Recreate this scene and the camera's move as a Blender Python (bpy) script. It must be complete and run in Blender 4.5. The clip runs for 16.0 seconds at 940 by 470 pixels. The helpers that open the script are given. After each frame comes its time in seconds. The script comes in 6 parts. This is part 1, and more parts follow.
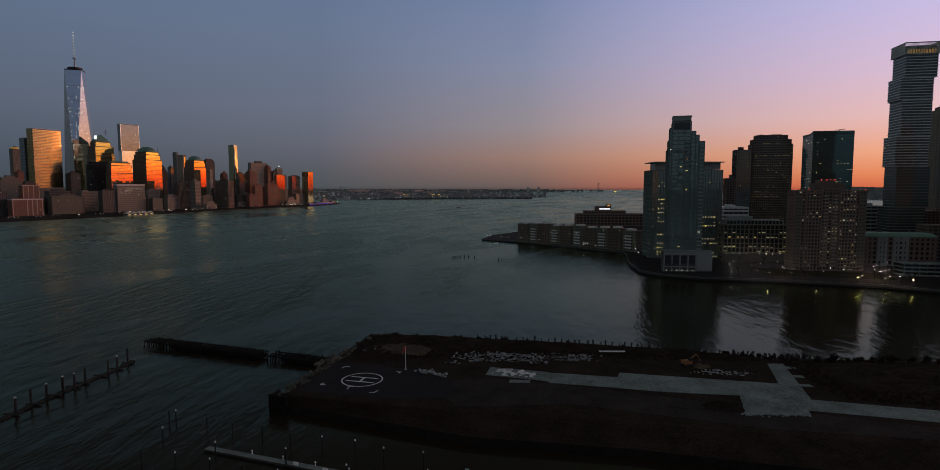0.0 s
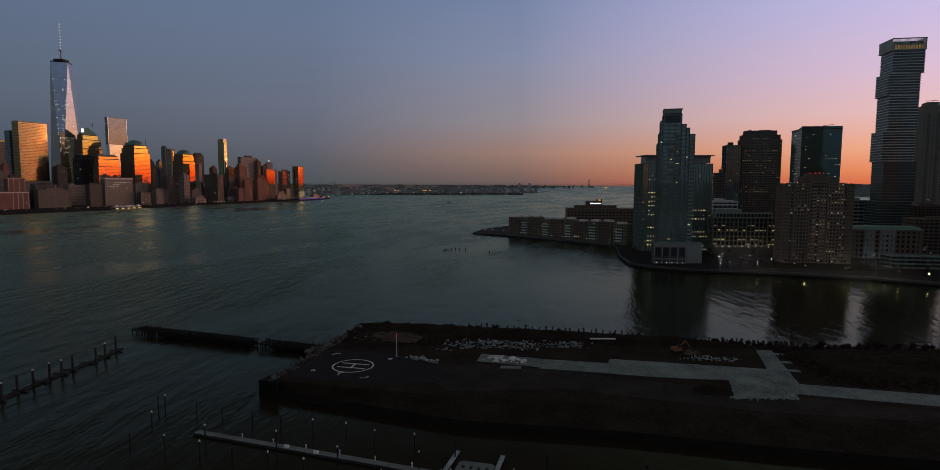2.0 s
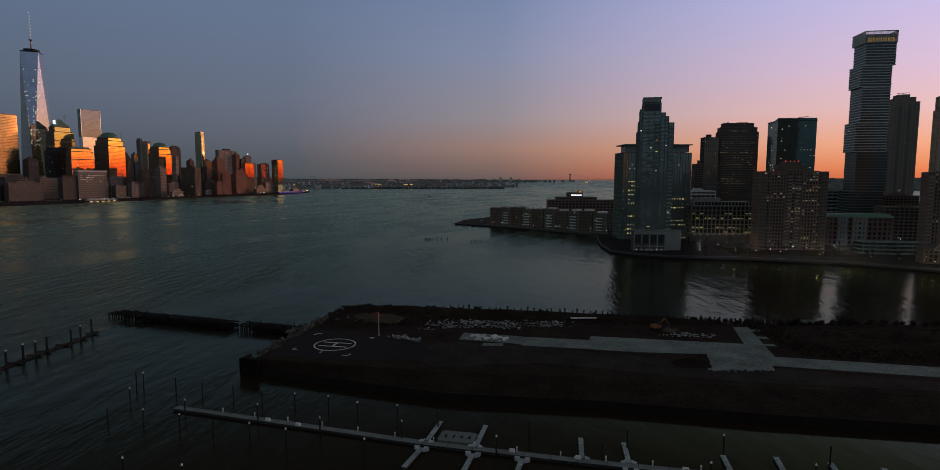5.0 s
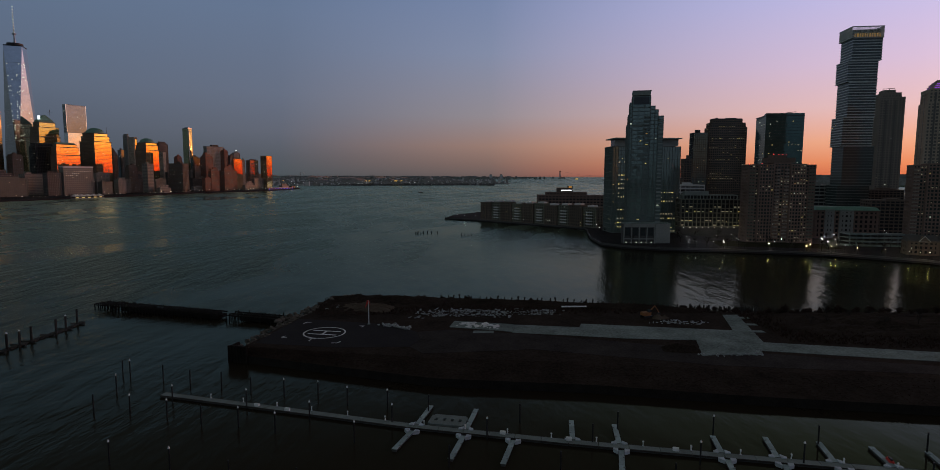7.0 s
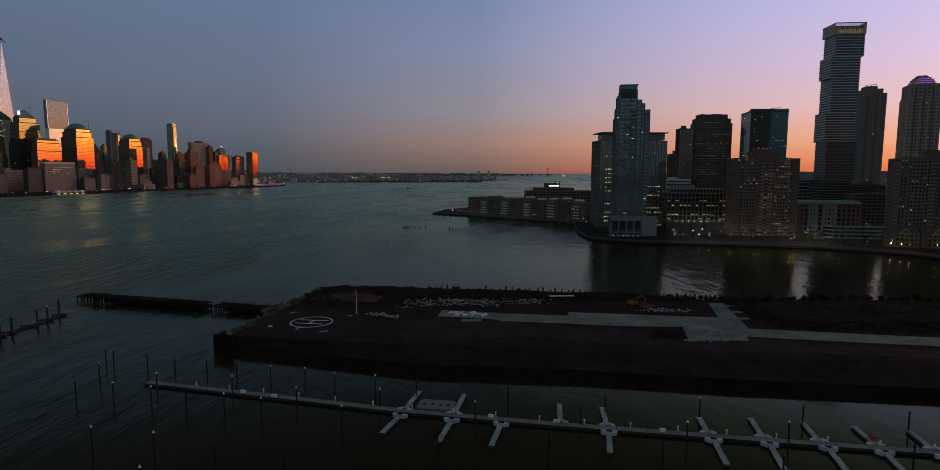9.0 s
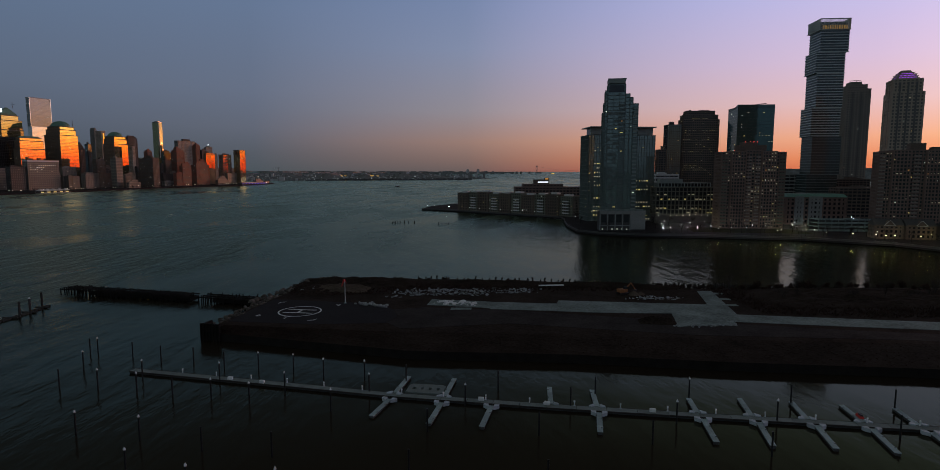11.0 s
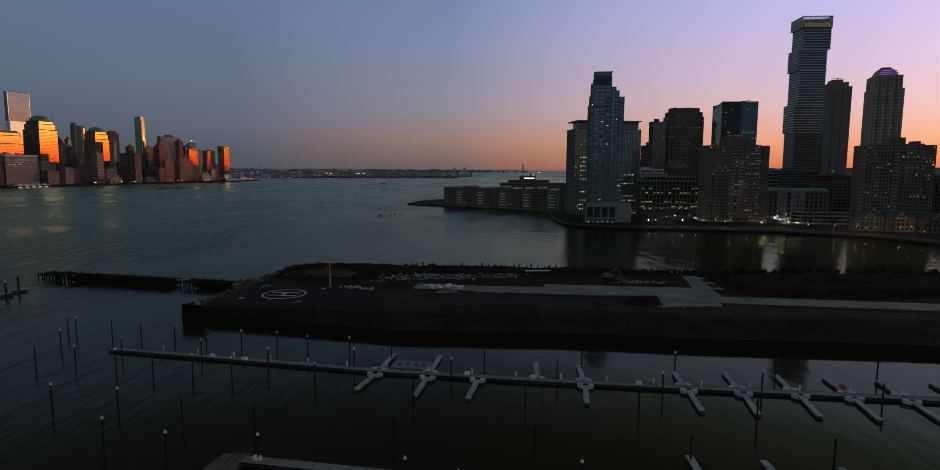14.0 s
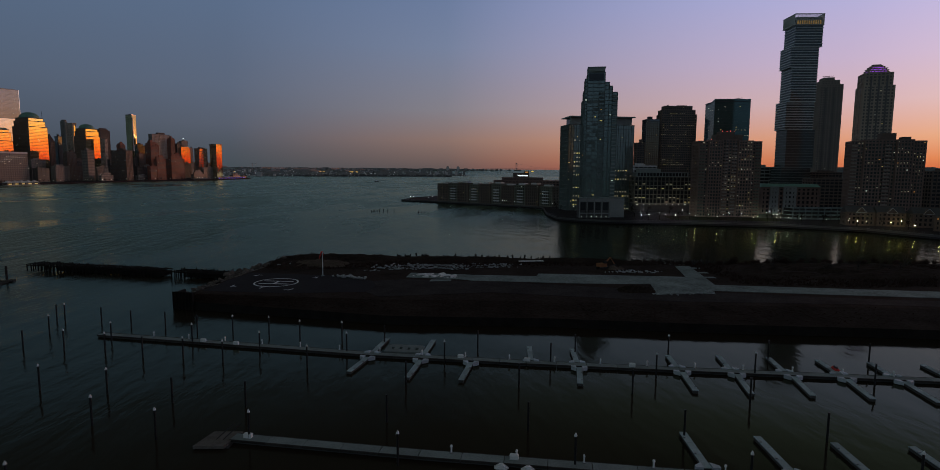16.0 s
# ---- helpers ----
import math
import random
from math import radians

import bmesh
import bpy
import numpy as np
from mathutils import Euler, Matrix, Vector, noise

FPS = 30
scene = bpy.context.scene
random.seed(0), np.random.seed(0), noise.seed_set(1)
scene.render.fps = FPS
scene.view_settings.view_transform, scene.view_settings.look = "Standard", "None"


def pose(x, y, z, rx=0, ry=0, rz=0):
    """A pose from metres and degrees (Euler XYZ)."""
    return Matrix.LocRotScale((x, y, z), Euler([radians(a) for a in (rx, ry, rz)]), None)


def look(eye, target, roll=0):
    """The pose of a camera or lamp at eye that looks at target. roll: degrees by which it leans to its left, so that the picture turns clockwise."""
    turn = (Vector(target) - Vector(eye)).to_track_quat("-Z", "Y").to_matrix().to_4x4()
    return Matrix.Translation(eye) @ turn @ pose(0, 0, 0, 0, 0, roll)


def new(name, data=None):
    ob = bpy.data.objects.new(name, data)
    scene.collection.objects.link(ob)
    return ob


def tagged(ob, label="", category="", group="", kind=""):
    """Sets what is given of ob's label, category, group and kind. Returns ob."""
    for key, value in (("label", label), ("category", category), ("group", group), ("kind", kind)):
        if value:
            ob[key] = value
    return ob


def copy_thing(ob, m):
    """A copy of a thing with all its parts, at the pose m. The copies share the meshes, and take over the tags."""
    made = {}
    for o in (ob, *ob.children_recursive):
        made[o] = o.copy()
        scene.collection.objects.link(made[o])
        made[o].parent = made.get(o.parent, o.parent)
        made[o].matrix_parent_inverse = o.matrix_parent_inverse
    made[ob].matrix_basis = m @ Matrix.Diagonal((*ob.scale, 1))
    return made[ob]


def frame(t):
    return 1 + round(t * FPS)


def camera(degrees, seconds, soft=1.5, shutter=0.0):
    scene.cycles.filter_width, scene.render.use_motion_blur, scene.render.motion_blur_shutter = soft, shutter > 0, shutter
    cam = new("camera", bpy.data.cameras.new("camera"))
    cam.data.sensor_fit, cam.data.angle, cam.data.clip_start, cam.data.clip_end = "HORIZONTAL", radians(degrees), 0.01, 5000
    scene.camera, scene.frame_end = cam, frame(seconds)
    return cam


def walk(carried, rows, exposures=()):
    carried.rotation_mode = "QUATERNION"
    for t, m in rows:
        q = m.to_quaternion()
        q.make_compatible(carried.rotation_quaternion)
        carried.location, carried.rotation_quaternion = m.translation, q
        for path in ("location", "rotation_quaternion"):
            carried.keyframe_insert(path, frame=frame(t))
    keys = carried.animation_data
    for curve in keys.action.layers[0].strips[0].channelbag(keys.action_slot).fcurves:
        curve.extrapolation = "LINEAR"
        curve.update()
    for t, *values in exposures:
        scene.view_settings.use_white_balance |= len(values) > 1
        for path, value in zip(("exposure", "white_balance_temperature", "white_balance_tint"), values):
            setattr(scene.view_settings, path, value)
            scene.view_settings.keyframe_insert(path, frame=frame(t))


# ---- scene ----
cam = camera(78.0, 16.0, soft=0.65)
PATH = [
    (0, (5.635, -3.086, 68.575), (5.571, -1.094, 68.41), 0.0),
    (0.5, (5.527, -3.033, 67.69), (5.471, -1.041, 67.521), 0.0),
    (1, (5.554, -2.849, 66.867), (5.506, -0.857, 66.695), 0.0),
    (1.5, (5.468, -2.953, 66.038), (5.423, -0.962, 65.862), 0.1),
    (2, (5.5, -3.222, 65.172), (5.467, -1.23, 64.994), 0.2),
    (2.5, (5.369, -3.766, 64.337), (5.342, -1.774, 64.157), 0.2),
    (3, (5.144, -4.187, 63.422), (5.131, -2.196, 63.238), 0.2),
    (3.5, (5.17, -4.137, 62.449), (5.169, -2.146, 62.262), 0.2),
    (4, (5.298, -4.314, 61.504), (5.309, -2.323, 61.314), 0.2),
    (6.5, (5.386, -3.695, 56.772), (5.441, -1.706, 56.571), 0.2),
    (7, (5.408, -3.818, 56.09), (5.472, -1.829, 55.886), 0.2),
    (7.5, (5.497, -3.887, 55.302), (5.571, -1.899, 55.095), 0.2),
    (8, (5.54, -3.907, 54.559), (5.624, -1.92, 54.35), 0.2),
    (8.5, (5.485, -3.848, 53.732), (5.58, -1.861, 53.522), 0.2),
    (9, (5.413, -3.851, 53.086), (5.519, -1.865, 52.873), 0.2),
    (11.5, (5.511, -3.495, 48.578), (5.662, -1.512, 48.36), 0.1),
    (12, (5.503, -3.45, 47.699), (5.663, -1.468, 47.481), 0.2),
    (12.5, (5.498, -3.385, 46.73), (5.665, -1.404, 46.511), 0.2),
    (13, (5.521, -3.415, 45.813), (5.695, -1.435, 45.592), 0.2),
    (13.5, (5.538, -3.293, 44.932), (5.72, -1.314, 44.71), 0.3),
    (14, (5.516, -3.285, 43.962), (5.705, -1.306, 43.741), 0.3),
    (14.5, (5.513, -3.155, 43.054), (5.709, -1.177, 42.831), 0.3),
    (15, (5.502, -2.992, 42.072), (5.703, -1.014, 41.849), 0.3),
    (15.5, (5.568, -3.053, 41.097), (5.774, -1.077, 40.875), 0.3),
    (16, (5.598, -3.086, 40.309), (5.809, -1.11, 40.086), 0.4),
]
walk(cam, [(t, look(eye, target, roll)) for t, eye, target, roll in PATH], [(0, 0.0, 6700, 4), (8, 0.0, 6400, 1.5), (14.5, 0.02, 6200, 1), (15.5, -0.13, 6150, 0), (16, -0.27, 6100, -1)])


# ---- world, sun, exposure ----
def lin(r, g, b):
    """Linear colour from 0-255 display values."""
    return tuple(c / 12.92 if c < 0.04045 else ((c + 0.055) / 1.055) ** 2.4 for c in (r / 255, g / 255, b / 255)) + (1.0,)


SUN_TURN = 67.0  # degrees to the right of +y
SUN_RISE = 2.0
SUN_LAST = 52.0  # where the last direct light comes from, beside the brightest glow
SUN_WAY = Vector((math.sin(radians(SUN_TURN)), math.cos(radians(SUN_TURN)), 0))

world = bpy.data.worlds.new("dusk")
scene.world = world
world.use_nodes = True
wt = world.node_tree
wn, wl = wt.nodes, wt.links
wn.clear()
w_out = wn.new("ShaderNodeOutputWorld")
w_bg = wn.new("ShaderNodeBackground")
w_tc = wn.new("ShaderNodeTexCoord")
w_norm = wn.new("ShaderNodeVectorMath"); w_norm.operation = "NORMALIZE"
w_sep = wn.new("ShaderNodeSeparateXYZ")
w_flat = wn.new("ShaderNodeVectorMath"); w_flat.operation = "MULTIPLY"; w_flat.inputs[1].default_value = (1, 1, 0)
w_flatn = wn.new("ShaderNodeVectorMath"); w_flatn.operation = "NORMALIZE"
w_dot = wn.new("ShaderNodeVectorMath"); w_dot.operation = "DOT_PRODUCT"; w_dot.inputs[1].default_value = SUN_WAY
w_elev = wn.new("ShaderNodeMapRange")
for k, v in zip(("From Min", "From Max", "To Min", "To Max"), (-0.05, 0.85, 0, 1)):
    w_elev.inputs[k].default_value = v
wl.new(w_tc.outputs["Generated"], w_norm.inputs[0])
wl.new(w_norm.outputs[0], w_sep.inputs[0])
wl.new(w_norm.outputs[0], w_flat.inputs[0])
wl.new(w_flat.outputs[0], w_flatn.inputs[0])
wl.new(w_flatn.outputs[0], w_dot.inputs[0])
wl.new(w_sep.outputs["Z"], w_elev.inputs["Value"])


def sky_ramp(stops, gain=1.0):
    """Colours of the sky against the sine of the height over the horizon."""
    node = wn.new("ShaderNodeValToRGB")
    ramp = node.color_ramp
    ramp.interpolation = "LINEAR"
    while len(ramp.elements) < len(stops):
        ramp.elements.new(0.5)
    for el, (z, rgb) in zip(ramp.elements, stops):
        el.position = (z + 0.05) / 0.9
        el.color = lin(*rgb)
    wl.new(w_elev.outputs[0], node.inputs[0])
    if gain == 1.0:
        return node.outputs[0]
    mul = wn.new("ShaderNodeVectorMath"); mul.operation = "SCALE"; mul.inputs["Scale"].default_value = gain
    wl.new(node.outputs[0], mul.inputs[0])
    return mul.outputs[0]


ZENITH = (62, 61, 59)
SKY = [
    (-1.0, sky_ramp([(-0.01, (14, 16, 17)), (0.0, (62, 68, 74)), (0.1, (80, 88, 96)), (0.25, (92, 101, 111)), (0.45, (160, 167, 172)), (0.62, (112, 116, 118)), (0.8, ZENITH)])),
    (-0.30, sky_ramp([(-0.01, (16, 18, 19)), (0.0, (67, 74, 83)), (0.05, (79, 87, 102)), (0.12, (92, 101, 121)), (0.25, (97, 112, 140)), (0.30, (97, 113, 143)), (0.36, (68, 76, 88)), (0.46, (50, 52, 52)), (0.8, ZENITH)])),
    (0.12, sky_ramp([(-0.01, (17, 18, 19)), (0.0, (78, 83, 90)), (0.03, (88, 90, 100)), (0.07, (100, 102, 117)), (0.13, (105, 111, 132)), (0.25, (104, 117, 146)), (0.30, (100, 116, 148)), (0.36, (68, 76, 90)), (0.46, (48, 49, 48)), (0.8, ZENITH)])),
    (0.45, sky_ramp([(-0.01, (18, 19, 19)), (0.0, (108, 91, 90)), (0.02, (130, 104, 99)), (0.05, (154, 122, 114)), (0.1, (148, 137, 146)), (0.2, (133, 139, 168)), (0.30, (118, 131, 169)), (0.36, (80, 88, 108)), (0.43, (51, 52, 51)), (0.8, ZENITH)])),
    (0.88, sky_ramp([(-0.01, (22, 20, 19)), (0.0, (222, 108, 72)), (0.02, (240, 140, 96)), (0.05, (247, 170, 137)), (0.1, (237, 190, 193)), (0.16, (222, 191, 219)), (0.25, (200, 189, 235)), (0.315, (184, 182, 232)), (0.37, (126, 131, 126)), (0.46, (62, 62, 58)), (0.8, ZENITH)])),
    (0.95, sky_ramp([(-0.01, (22, 20, 19)), (0.0, (214, 92, 56)), (0.02, (240, 138, 84)), (0.05, (248, 176, 134)), (0.1, (241, 193, 190)), (0.16, (228, 194, 216)), (0.25, (204, 189, 232)), (0.315, (184, 180, 230)), (0.37, (126, 131, 126)), (0.46, (62, 62, 58)), (0.8, ZENITH)], 1.15)),
    (1.0, sky_ramp([(-0.01, (24, 20, 18)), (0.0, (150, 32, 10)), (0.015, (205, 60, 16)), (0.035, (236, 118, 34)), (0.055, (240, 168, 72)), (0.085, (240, 190, 150)), (0.12, (236, 196, 180)), (0.17, (230, 198, 204)), (0.32, (182, 176, 220)), (0.41, (59, 58, 56)), (0.8, ZENITH)], 2.0)),
]
sky_colour = SKY[0][1]
for (lo, _), (hi, colour) in zip(SKY, SKY[1:]):
    step = wn.new("ShaderNodeMapRange")
    for k, v in zip(("From Min", "From Max", "To Min", "To Max"), (lo, hi, 0, 1)):
        step.inputs[k].default_value = v
    wl.new(w_dot.outputs["Value"], step.inputs["Value"])
    mix = wn.new("ShaderNodeMix"); mix.data_type = "RGBA"
    wl.new(step.outputs[0], mix.inputs["Factor"])
    wl.new(sky_colour, mix.inputs["A"])
    wl.new(colour, mix.inputs["B"])
    sky_colour = mix.outputs["Result"]
wl.new(sky_colour, w_bg.inputs["Color"])
w_bg.inputs["Strength"].default_value = 1.0
wl.new(w_bg.outputs[0], w_out.inputs["Surface"])

sun_data = bpy.data.lights.new("sun", "SUN")
sun_data.energy, sun_data.angle, sun_data.color = 0.5, radians(3), (1.0, 0.30, 0.11)
sun = new("sun", sun_data)
sun.matrix_world = look((100 * math.sin(radians(SUN_LAST)), 100 * math.cos(radians(SUN_LAST)), 100 * math.tan(radians(SUN_RISE))), (0, 0, 0))


# ---- materials ----
def material(name, rgb, rough=0.7, metal=0.0, vary=0.25, big=8.0, fine=0.6, bump=0.0, spec=0.5, emit=None, strength=0.0, each=0.0):
    """A surface with stains at two sizes (big, fine, in metres), bump and a little change from piece to piece."""
    m = bpy.data.materials.new(name)
    m.use_nodes = True
    nt = m.node_tree
    n, l = nt.nodes, nt.links
    b = n["Principled BSDF"]
    b.inputs["Roughness"].default_value = rough
    b.inputs["Metallic"].default_value = metal
    b.inputs["Specular IOR Level"].default_value = spec
    geo = n.new("ShaderNodeNewGeometry")
    noises = []
    for size, detail in ((big, 3), (fine, 4)):
        t = n.new("ShaderNodeTexNoise")
        t.inputs["Scale"].default_value = 1.0 / size
        t.inputs["Detail"].default_value = detail
        l.new(geo.outputs["Position"], t.inputs["Vector"])
        noises.append(t)
    add = n.new("ShaderNodeMath"); add.operation = "ADD"
    l.new(noises[0].outputs["Fac"], add.inputs[0]); l.new(noises[1].outputs["Fac"], add.inputs[1])
    value = n.new("ShaderNodeMapRange")
    for k, v in zip(("From Min", "From Max", "To Min", "To Max"), (0.65, 1.35, 1 - vary, 1 + vary)):
        value.inputs[k].default_value = v
    l.new(add.outputs[0], value.inputs["Value"])
    hsv = n.new("ShaderNodeHueSaturation")
    hsv.inputs["Color"].default_value = (*rgb, 1)
    if each:
        info = n.new("ShaderNodeObjectInfo")
        er = n.new("ShaderNodeMapRange")
        er.inputs["To Min"].default_value, er.inputs["To Max"].default_value = 1 - each, 1 + each
        l.new(info.outputs["Random"], er.inputs["Value"])
        mul = n.new("ShaderNodeMath"); mul.operation = "MULTIPLY"
        l.new(value.outputs[0], mul.inputs[0]); l.new(er.outputs[0], mul.inputs[1])
        l.new(mul.outputs[0], hsv.inputs["Value"])
    else:
        l.new(value.outputs[0], hsv.inputs["Value"])
    l.new(hsv.outputs[0], b.inputs["Base Color"])
    if bump:
        bp = n.new("ShaderNodeBump")
        bp.inputs["Strength"].default_value = bump
        bp.inputs["Distance"].default_value = fine * 0.3
        l.new(noises[1].outputs["Fac"], bp.inputs["Height"])
        l.new(bp.outputs[0], b.inputs["Normal"])
    if emit:
        b.inputs["Emission Color"].default_value = (*emit, 1)
        b.inputs["Emission Strength"].default_value = strength
    return m


def glass_wall(name, rgb, rough=0.06, metal=0.85, pane=3.0, wobble=0.012):
    """Coated curtain-wall glass: each pane of it leans a trifle its own way."""
    m = material(name, rgb, rough, metal, 0.15, 30.0, 4.0)
    nt = m.node_tree
    n, l = nt.nodes, nt.links
    geo = n.new("ShaderNodeNewGeometry")
    cell = n.new("ShaderNodeTexVoronoi")
    cell.feature, cell.distance = "F1", "CHEBYCHEV"
    cell.inputs["Scale"].default_value = 1.0 / pane
    cell.inputs["Randomness"].default_value = 0.25
    l.new(geo.outputs["Position"], cell.inputs["Vector"])
    off = n.new("ShaderNodeVectorMath"); off.operation = "SUBTRACT"; off.inputs[1].default_value = (0.5, 0.5, 0.5)
    l.new(cell.outputs["Color"], off.inputs[0])
    small = n.new("ShaderNodeVectorMath"); small.operation = "SCALE"; small.inputs["Scale"].default_value = wobble
    l.new(off.outputs[0], small.inputs[0])
    lean = n.new("ShaderNodeVectorMath"); lean.operation = "ADD"
    l.new(geo.outputs["Normal"], lean.inputs[0]); l.new(small.outputs[0], lean.inputs[1])
    nm = n.new("ShaderNodeVectorMath"); nm.operation = "NORMALIZE"
    l.new(lean.outputs[0], nm.inputs[0])
    l.new(nm.outputs[0], n["Principled BSDF"].inputs["Normal"])
    return m


def water_material():
    """River water: small waves everywhere, long calm slicks, and a sheltered cove."""
    m = bpy.data.materials.new("river_water")
    m.use_nodes = True
    n, l = m.node_tree.nodes, m.node_tree.links
    n.remove(n["Principled BSDF"])
    body = n.new("ShaderNodeBsdfDiffuse")
    body.inputs["Color"].default_value = (0.030, 0.0225, 0.0165, 1)
    b = n.new("ShaderNodeBsdfGlossy")
    fresnel = n.new("ShaderNodeFresnel")
    fresnel.inputs["IOR"].default_value = 1.333
    both = n.new("ShaderNodeMixShader")
    l.new(fresnel.outputs[0], both.inputs[0])
    l.new(body.outputs[0], both.inputs[1])
    l.new(b.outputs[0], both.inputs[2])
    l.new(both.outputs[0], n["Material Output"].inputs["Surface"])
    geo = n.new("ShaderNodeNewGeometry")

    def span(value, lo, hi, a, c):
        node = n.new("ShaderNodeMapRange")
        for k, v in zip(("From Min", "From Max", "To Min", "To Max"), (lo, hi, a, c)):
            node.inputs[k].default_value = v
        l.new(value, node.inputs["Value"])
        return node.outputs[0]

    def waves(scale, detail, stretch, angle, distortion=0.0):
        mp = n.new("ShaderNodeMapping")
        mp.inputs["Rotation"].default_value = (0, 0, radians(angle))
        mp.inputs["Scale"].default_value = (1.0, stretch, 1.0)
        l.new(geo.outputs["Position"], mp.inputs["Vector"])
        t = n.new("ShaderNodeTexNoise")
        t.inputs["Scale"].default_value, t.inputs["Detail"].default_value, t.inputs["Distortion"].default_value = scale, detail, distortion
        l.new(mp.outputs[0], t.inputs["Vector"])
        return t.outputs["Fac"]

    def maths(op, a, c):
        node = n.new("ShaderNodeMath")
        node.operation = op
        for i, v in enumerate((a, c)):
            if isinstance(v, float):
                node.inputs[i].default_value = v
            else:
                l.new(v, node.inputs[i])
        return node.outputs[0]

    wind = waves(0.0045, 6, 0.45, 20, 1.0)

    def streaks(width, length, angle, detail):
        mp = n.new("ShaderNodeMapping")
        mp.vector_type = "TEXTURE"
        mp.inputs["Rotation"].default_value = (0, 0, radians(angle))
        mp.inputs["Scale"].default_value = (length, width, 1.0)
        l.new(geo.outputs["Position"], mp.inputs["Vector"])
        t = n.new("ShaderNodeTexNoise")
        t.inputs["Scale"].default_value, t.inputs["Detail"].default_value, t.inputs["Distortion"].default_value = 1.0, detail, 0.25
        l.new(mp.outputs[0], t.inputs["Vector"])
        return t.outputs["Fac"]

    slick = maths("MULTIPLY", span(streaks(75, 420, 64, 3), 0.52, 0.64, 1.0, 0.0), span(streaks(55, 700, 60, 3), 0.56, 0.68, 1.0, 0.1))
    place = n.new("ShaderNodeSeparateXYZ")
    l.new(geo.outputs["Position"], place.inputs[0])
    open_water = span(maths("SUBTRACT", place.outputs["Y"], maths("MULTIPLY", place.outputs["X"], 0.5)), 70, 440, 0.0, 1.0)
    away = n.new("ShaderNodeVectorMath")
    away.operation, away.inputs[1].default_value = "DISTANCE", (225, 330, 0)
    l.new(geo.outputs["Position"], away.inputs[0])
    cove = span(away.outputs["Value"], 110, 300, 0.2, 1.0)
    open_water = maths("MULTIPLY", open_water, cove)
    # dimmer reflection of the sheltered water is put into the gloss colour by position
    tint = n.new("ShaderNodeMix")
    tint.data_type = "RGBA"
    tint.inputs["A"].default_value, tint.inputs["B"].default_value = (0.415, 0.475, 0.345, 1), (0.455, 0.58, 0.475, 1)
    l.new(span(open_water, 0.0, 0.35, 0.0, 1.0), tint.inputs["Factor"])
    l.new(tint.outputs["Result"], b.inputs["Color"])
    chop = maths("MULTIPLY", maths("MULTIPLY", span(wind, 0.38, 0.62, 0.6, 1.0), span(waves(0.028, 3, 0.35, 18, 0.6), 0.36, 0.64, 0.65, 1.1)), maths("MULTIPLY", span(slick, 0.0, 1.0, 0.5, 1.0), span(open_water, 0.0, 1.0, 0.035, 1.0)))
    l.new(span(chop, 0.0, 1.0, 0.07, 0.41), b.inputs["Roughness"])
    swell = maths("ADD", chop, span(away.outputs["Value"], 120, 230, 0.13, 0.0))
    b1 = n.new("ShaderNodeBump")
    b2 = n.new("ShaderNodeBump")
    b1.inputs["Distance"].default_value, b2.inputs["Distance"].default_value = 1.6, 0.5
    l.new(span(swell, 0.0, 1.0, 0.025, 0.85), b1.inputs["Strength"])
    l.new(span(swell, 0.0, 1.0, 0.02, 0.6), b2.inputs["Strength"])
    l.new(waves(0.16, 4, 0.35, -60), b1.inputs["Height"])
    l.new(waves(0.7, 3, 0.4, -48), b2.inputs["Height"])
    l.new(b1.outputs[0], b2.inputs["Normal"])
    for node in (b, body, fresnel):
        l.new(b2.outputs[0], node.inputs["Normal"])
    return m


WATER = water_material()
GLASS_SMOKE = glass_wall("glass_smoke", (0.065, 0.085, 0.085), 0.1, 0.3)
GLASS_BLUE = glass_wall("glass_blue", (0.30, 0.38, 0.44), 0.07, 0.7)
GLASS_GREEN = glass_wall("glass_green", (0.11, 0.18, 0.17), 0.06, 0.7)
GLASS_BLACK = glass_wall("glass_black", (0.06, 0.065, 0.07), 0.1, 0.4)
GLASS_CITY = glass_wall("glass_punched_windows", (0.15, 0.145, 0.135), 0.3, 0.2)
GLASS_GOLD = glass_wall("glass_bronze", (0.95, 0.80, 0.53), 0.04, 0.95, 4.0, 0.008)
GLASS_PALE = glass_wall("glass_pale", (0.90, 0.94, 0.98), 0.05, 0.95, 4.0, 0.01)
GLASS_BRONZE = glass_wall("glass_bronze_brown", (0.50, 0.37, 0.19), 0.2, 0.9, 4.0, 0.03)
GLASS_SILVER = glass_wall("glass_silver", (0.55, 0.54, 0.56), 0.05, 0.95, 4.0, 0.008)
GLASS_OLIVE = glass_wall("glass_olive", (0.40, 0.42, 0.27), 0.05, 0.9, 4.0, 0.008)
GLASS_DIM_FACET = glass_wall("glass_dim_facet", (0.28, 0.285, 0.29), 0.06, 0.9, 4.0, 0.01)
GLASS_STRAW = glass_wall("glass_straw", (0.58, 0.52, 0.30), 0.05, 0.92, 4.0, 0.008)
GLASS_TEAL = glass_wall("glass_teal", (0.28, 0.36, 0.345), 0.07, 0.45)
GRANITE = material("granite", (0.19, 0.15, 0.115), 0.5, 0.0, 0.15, 20, 2, spec=0.3)
BRICK_CITY = material("brick_city_red", (0.29, 0.135, 0.10), 0.75, 0, 0.2, 12, 1.0, spec=0.2)
BRICK_RED = material("brick_red", (0.225, 0.162, 0.14), 0.75, 0, 0.2, 12, 1.0, spec=0.2)
BRICK_BROWN = material("brick_brown", (0.16, 0.125, 0.105), 0.75, 0, 0.2, 12, 1.0, spec=0.2)
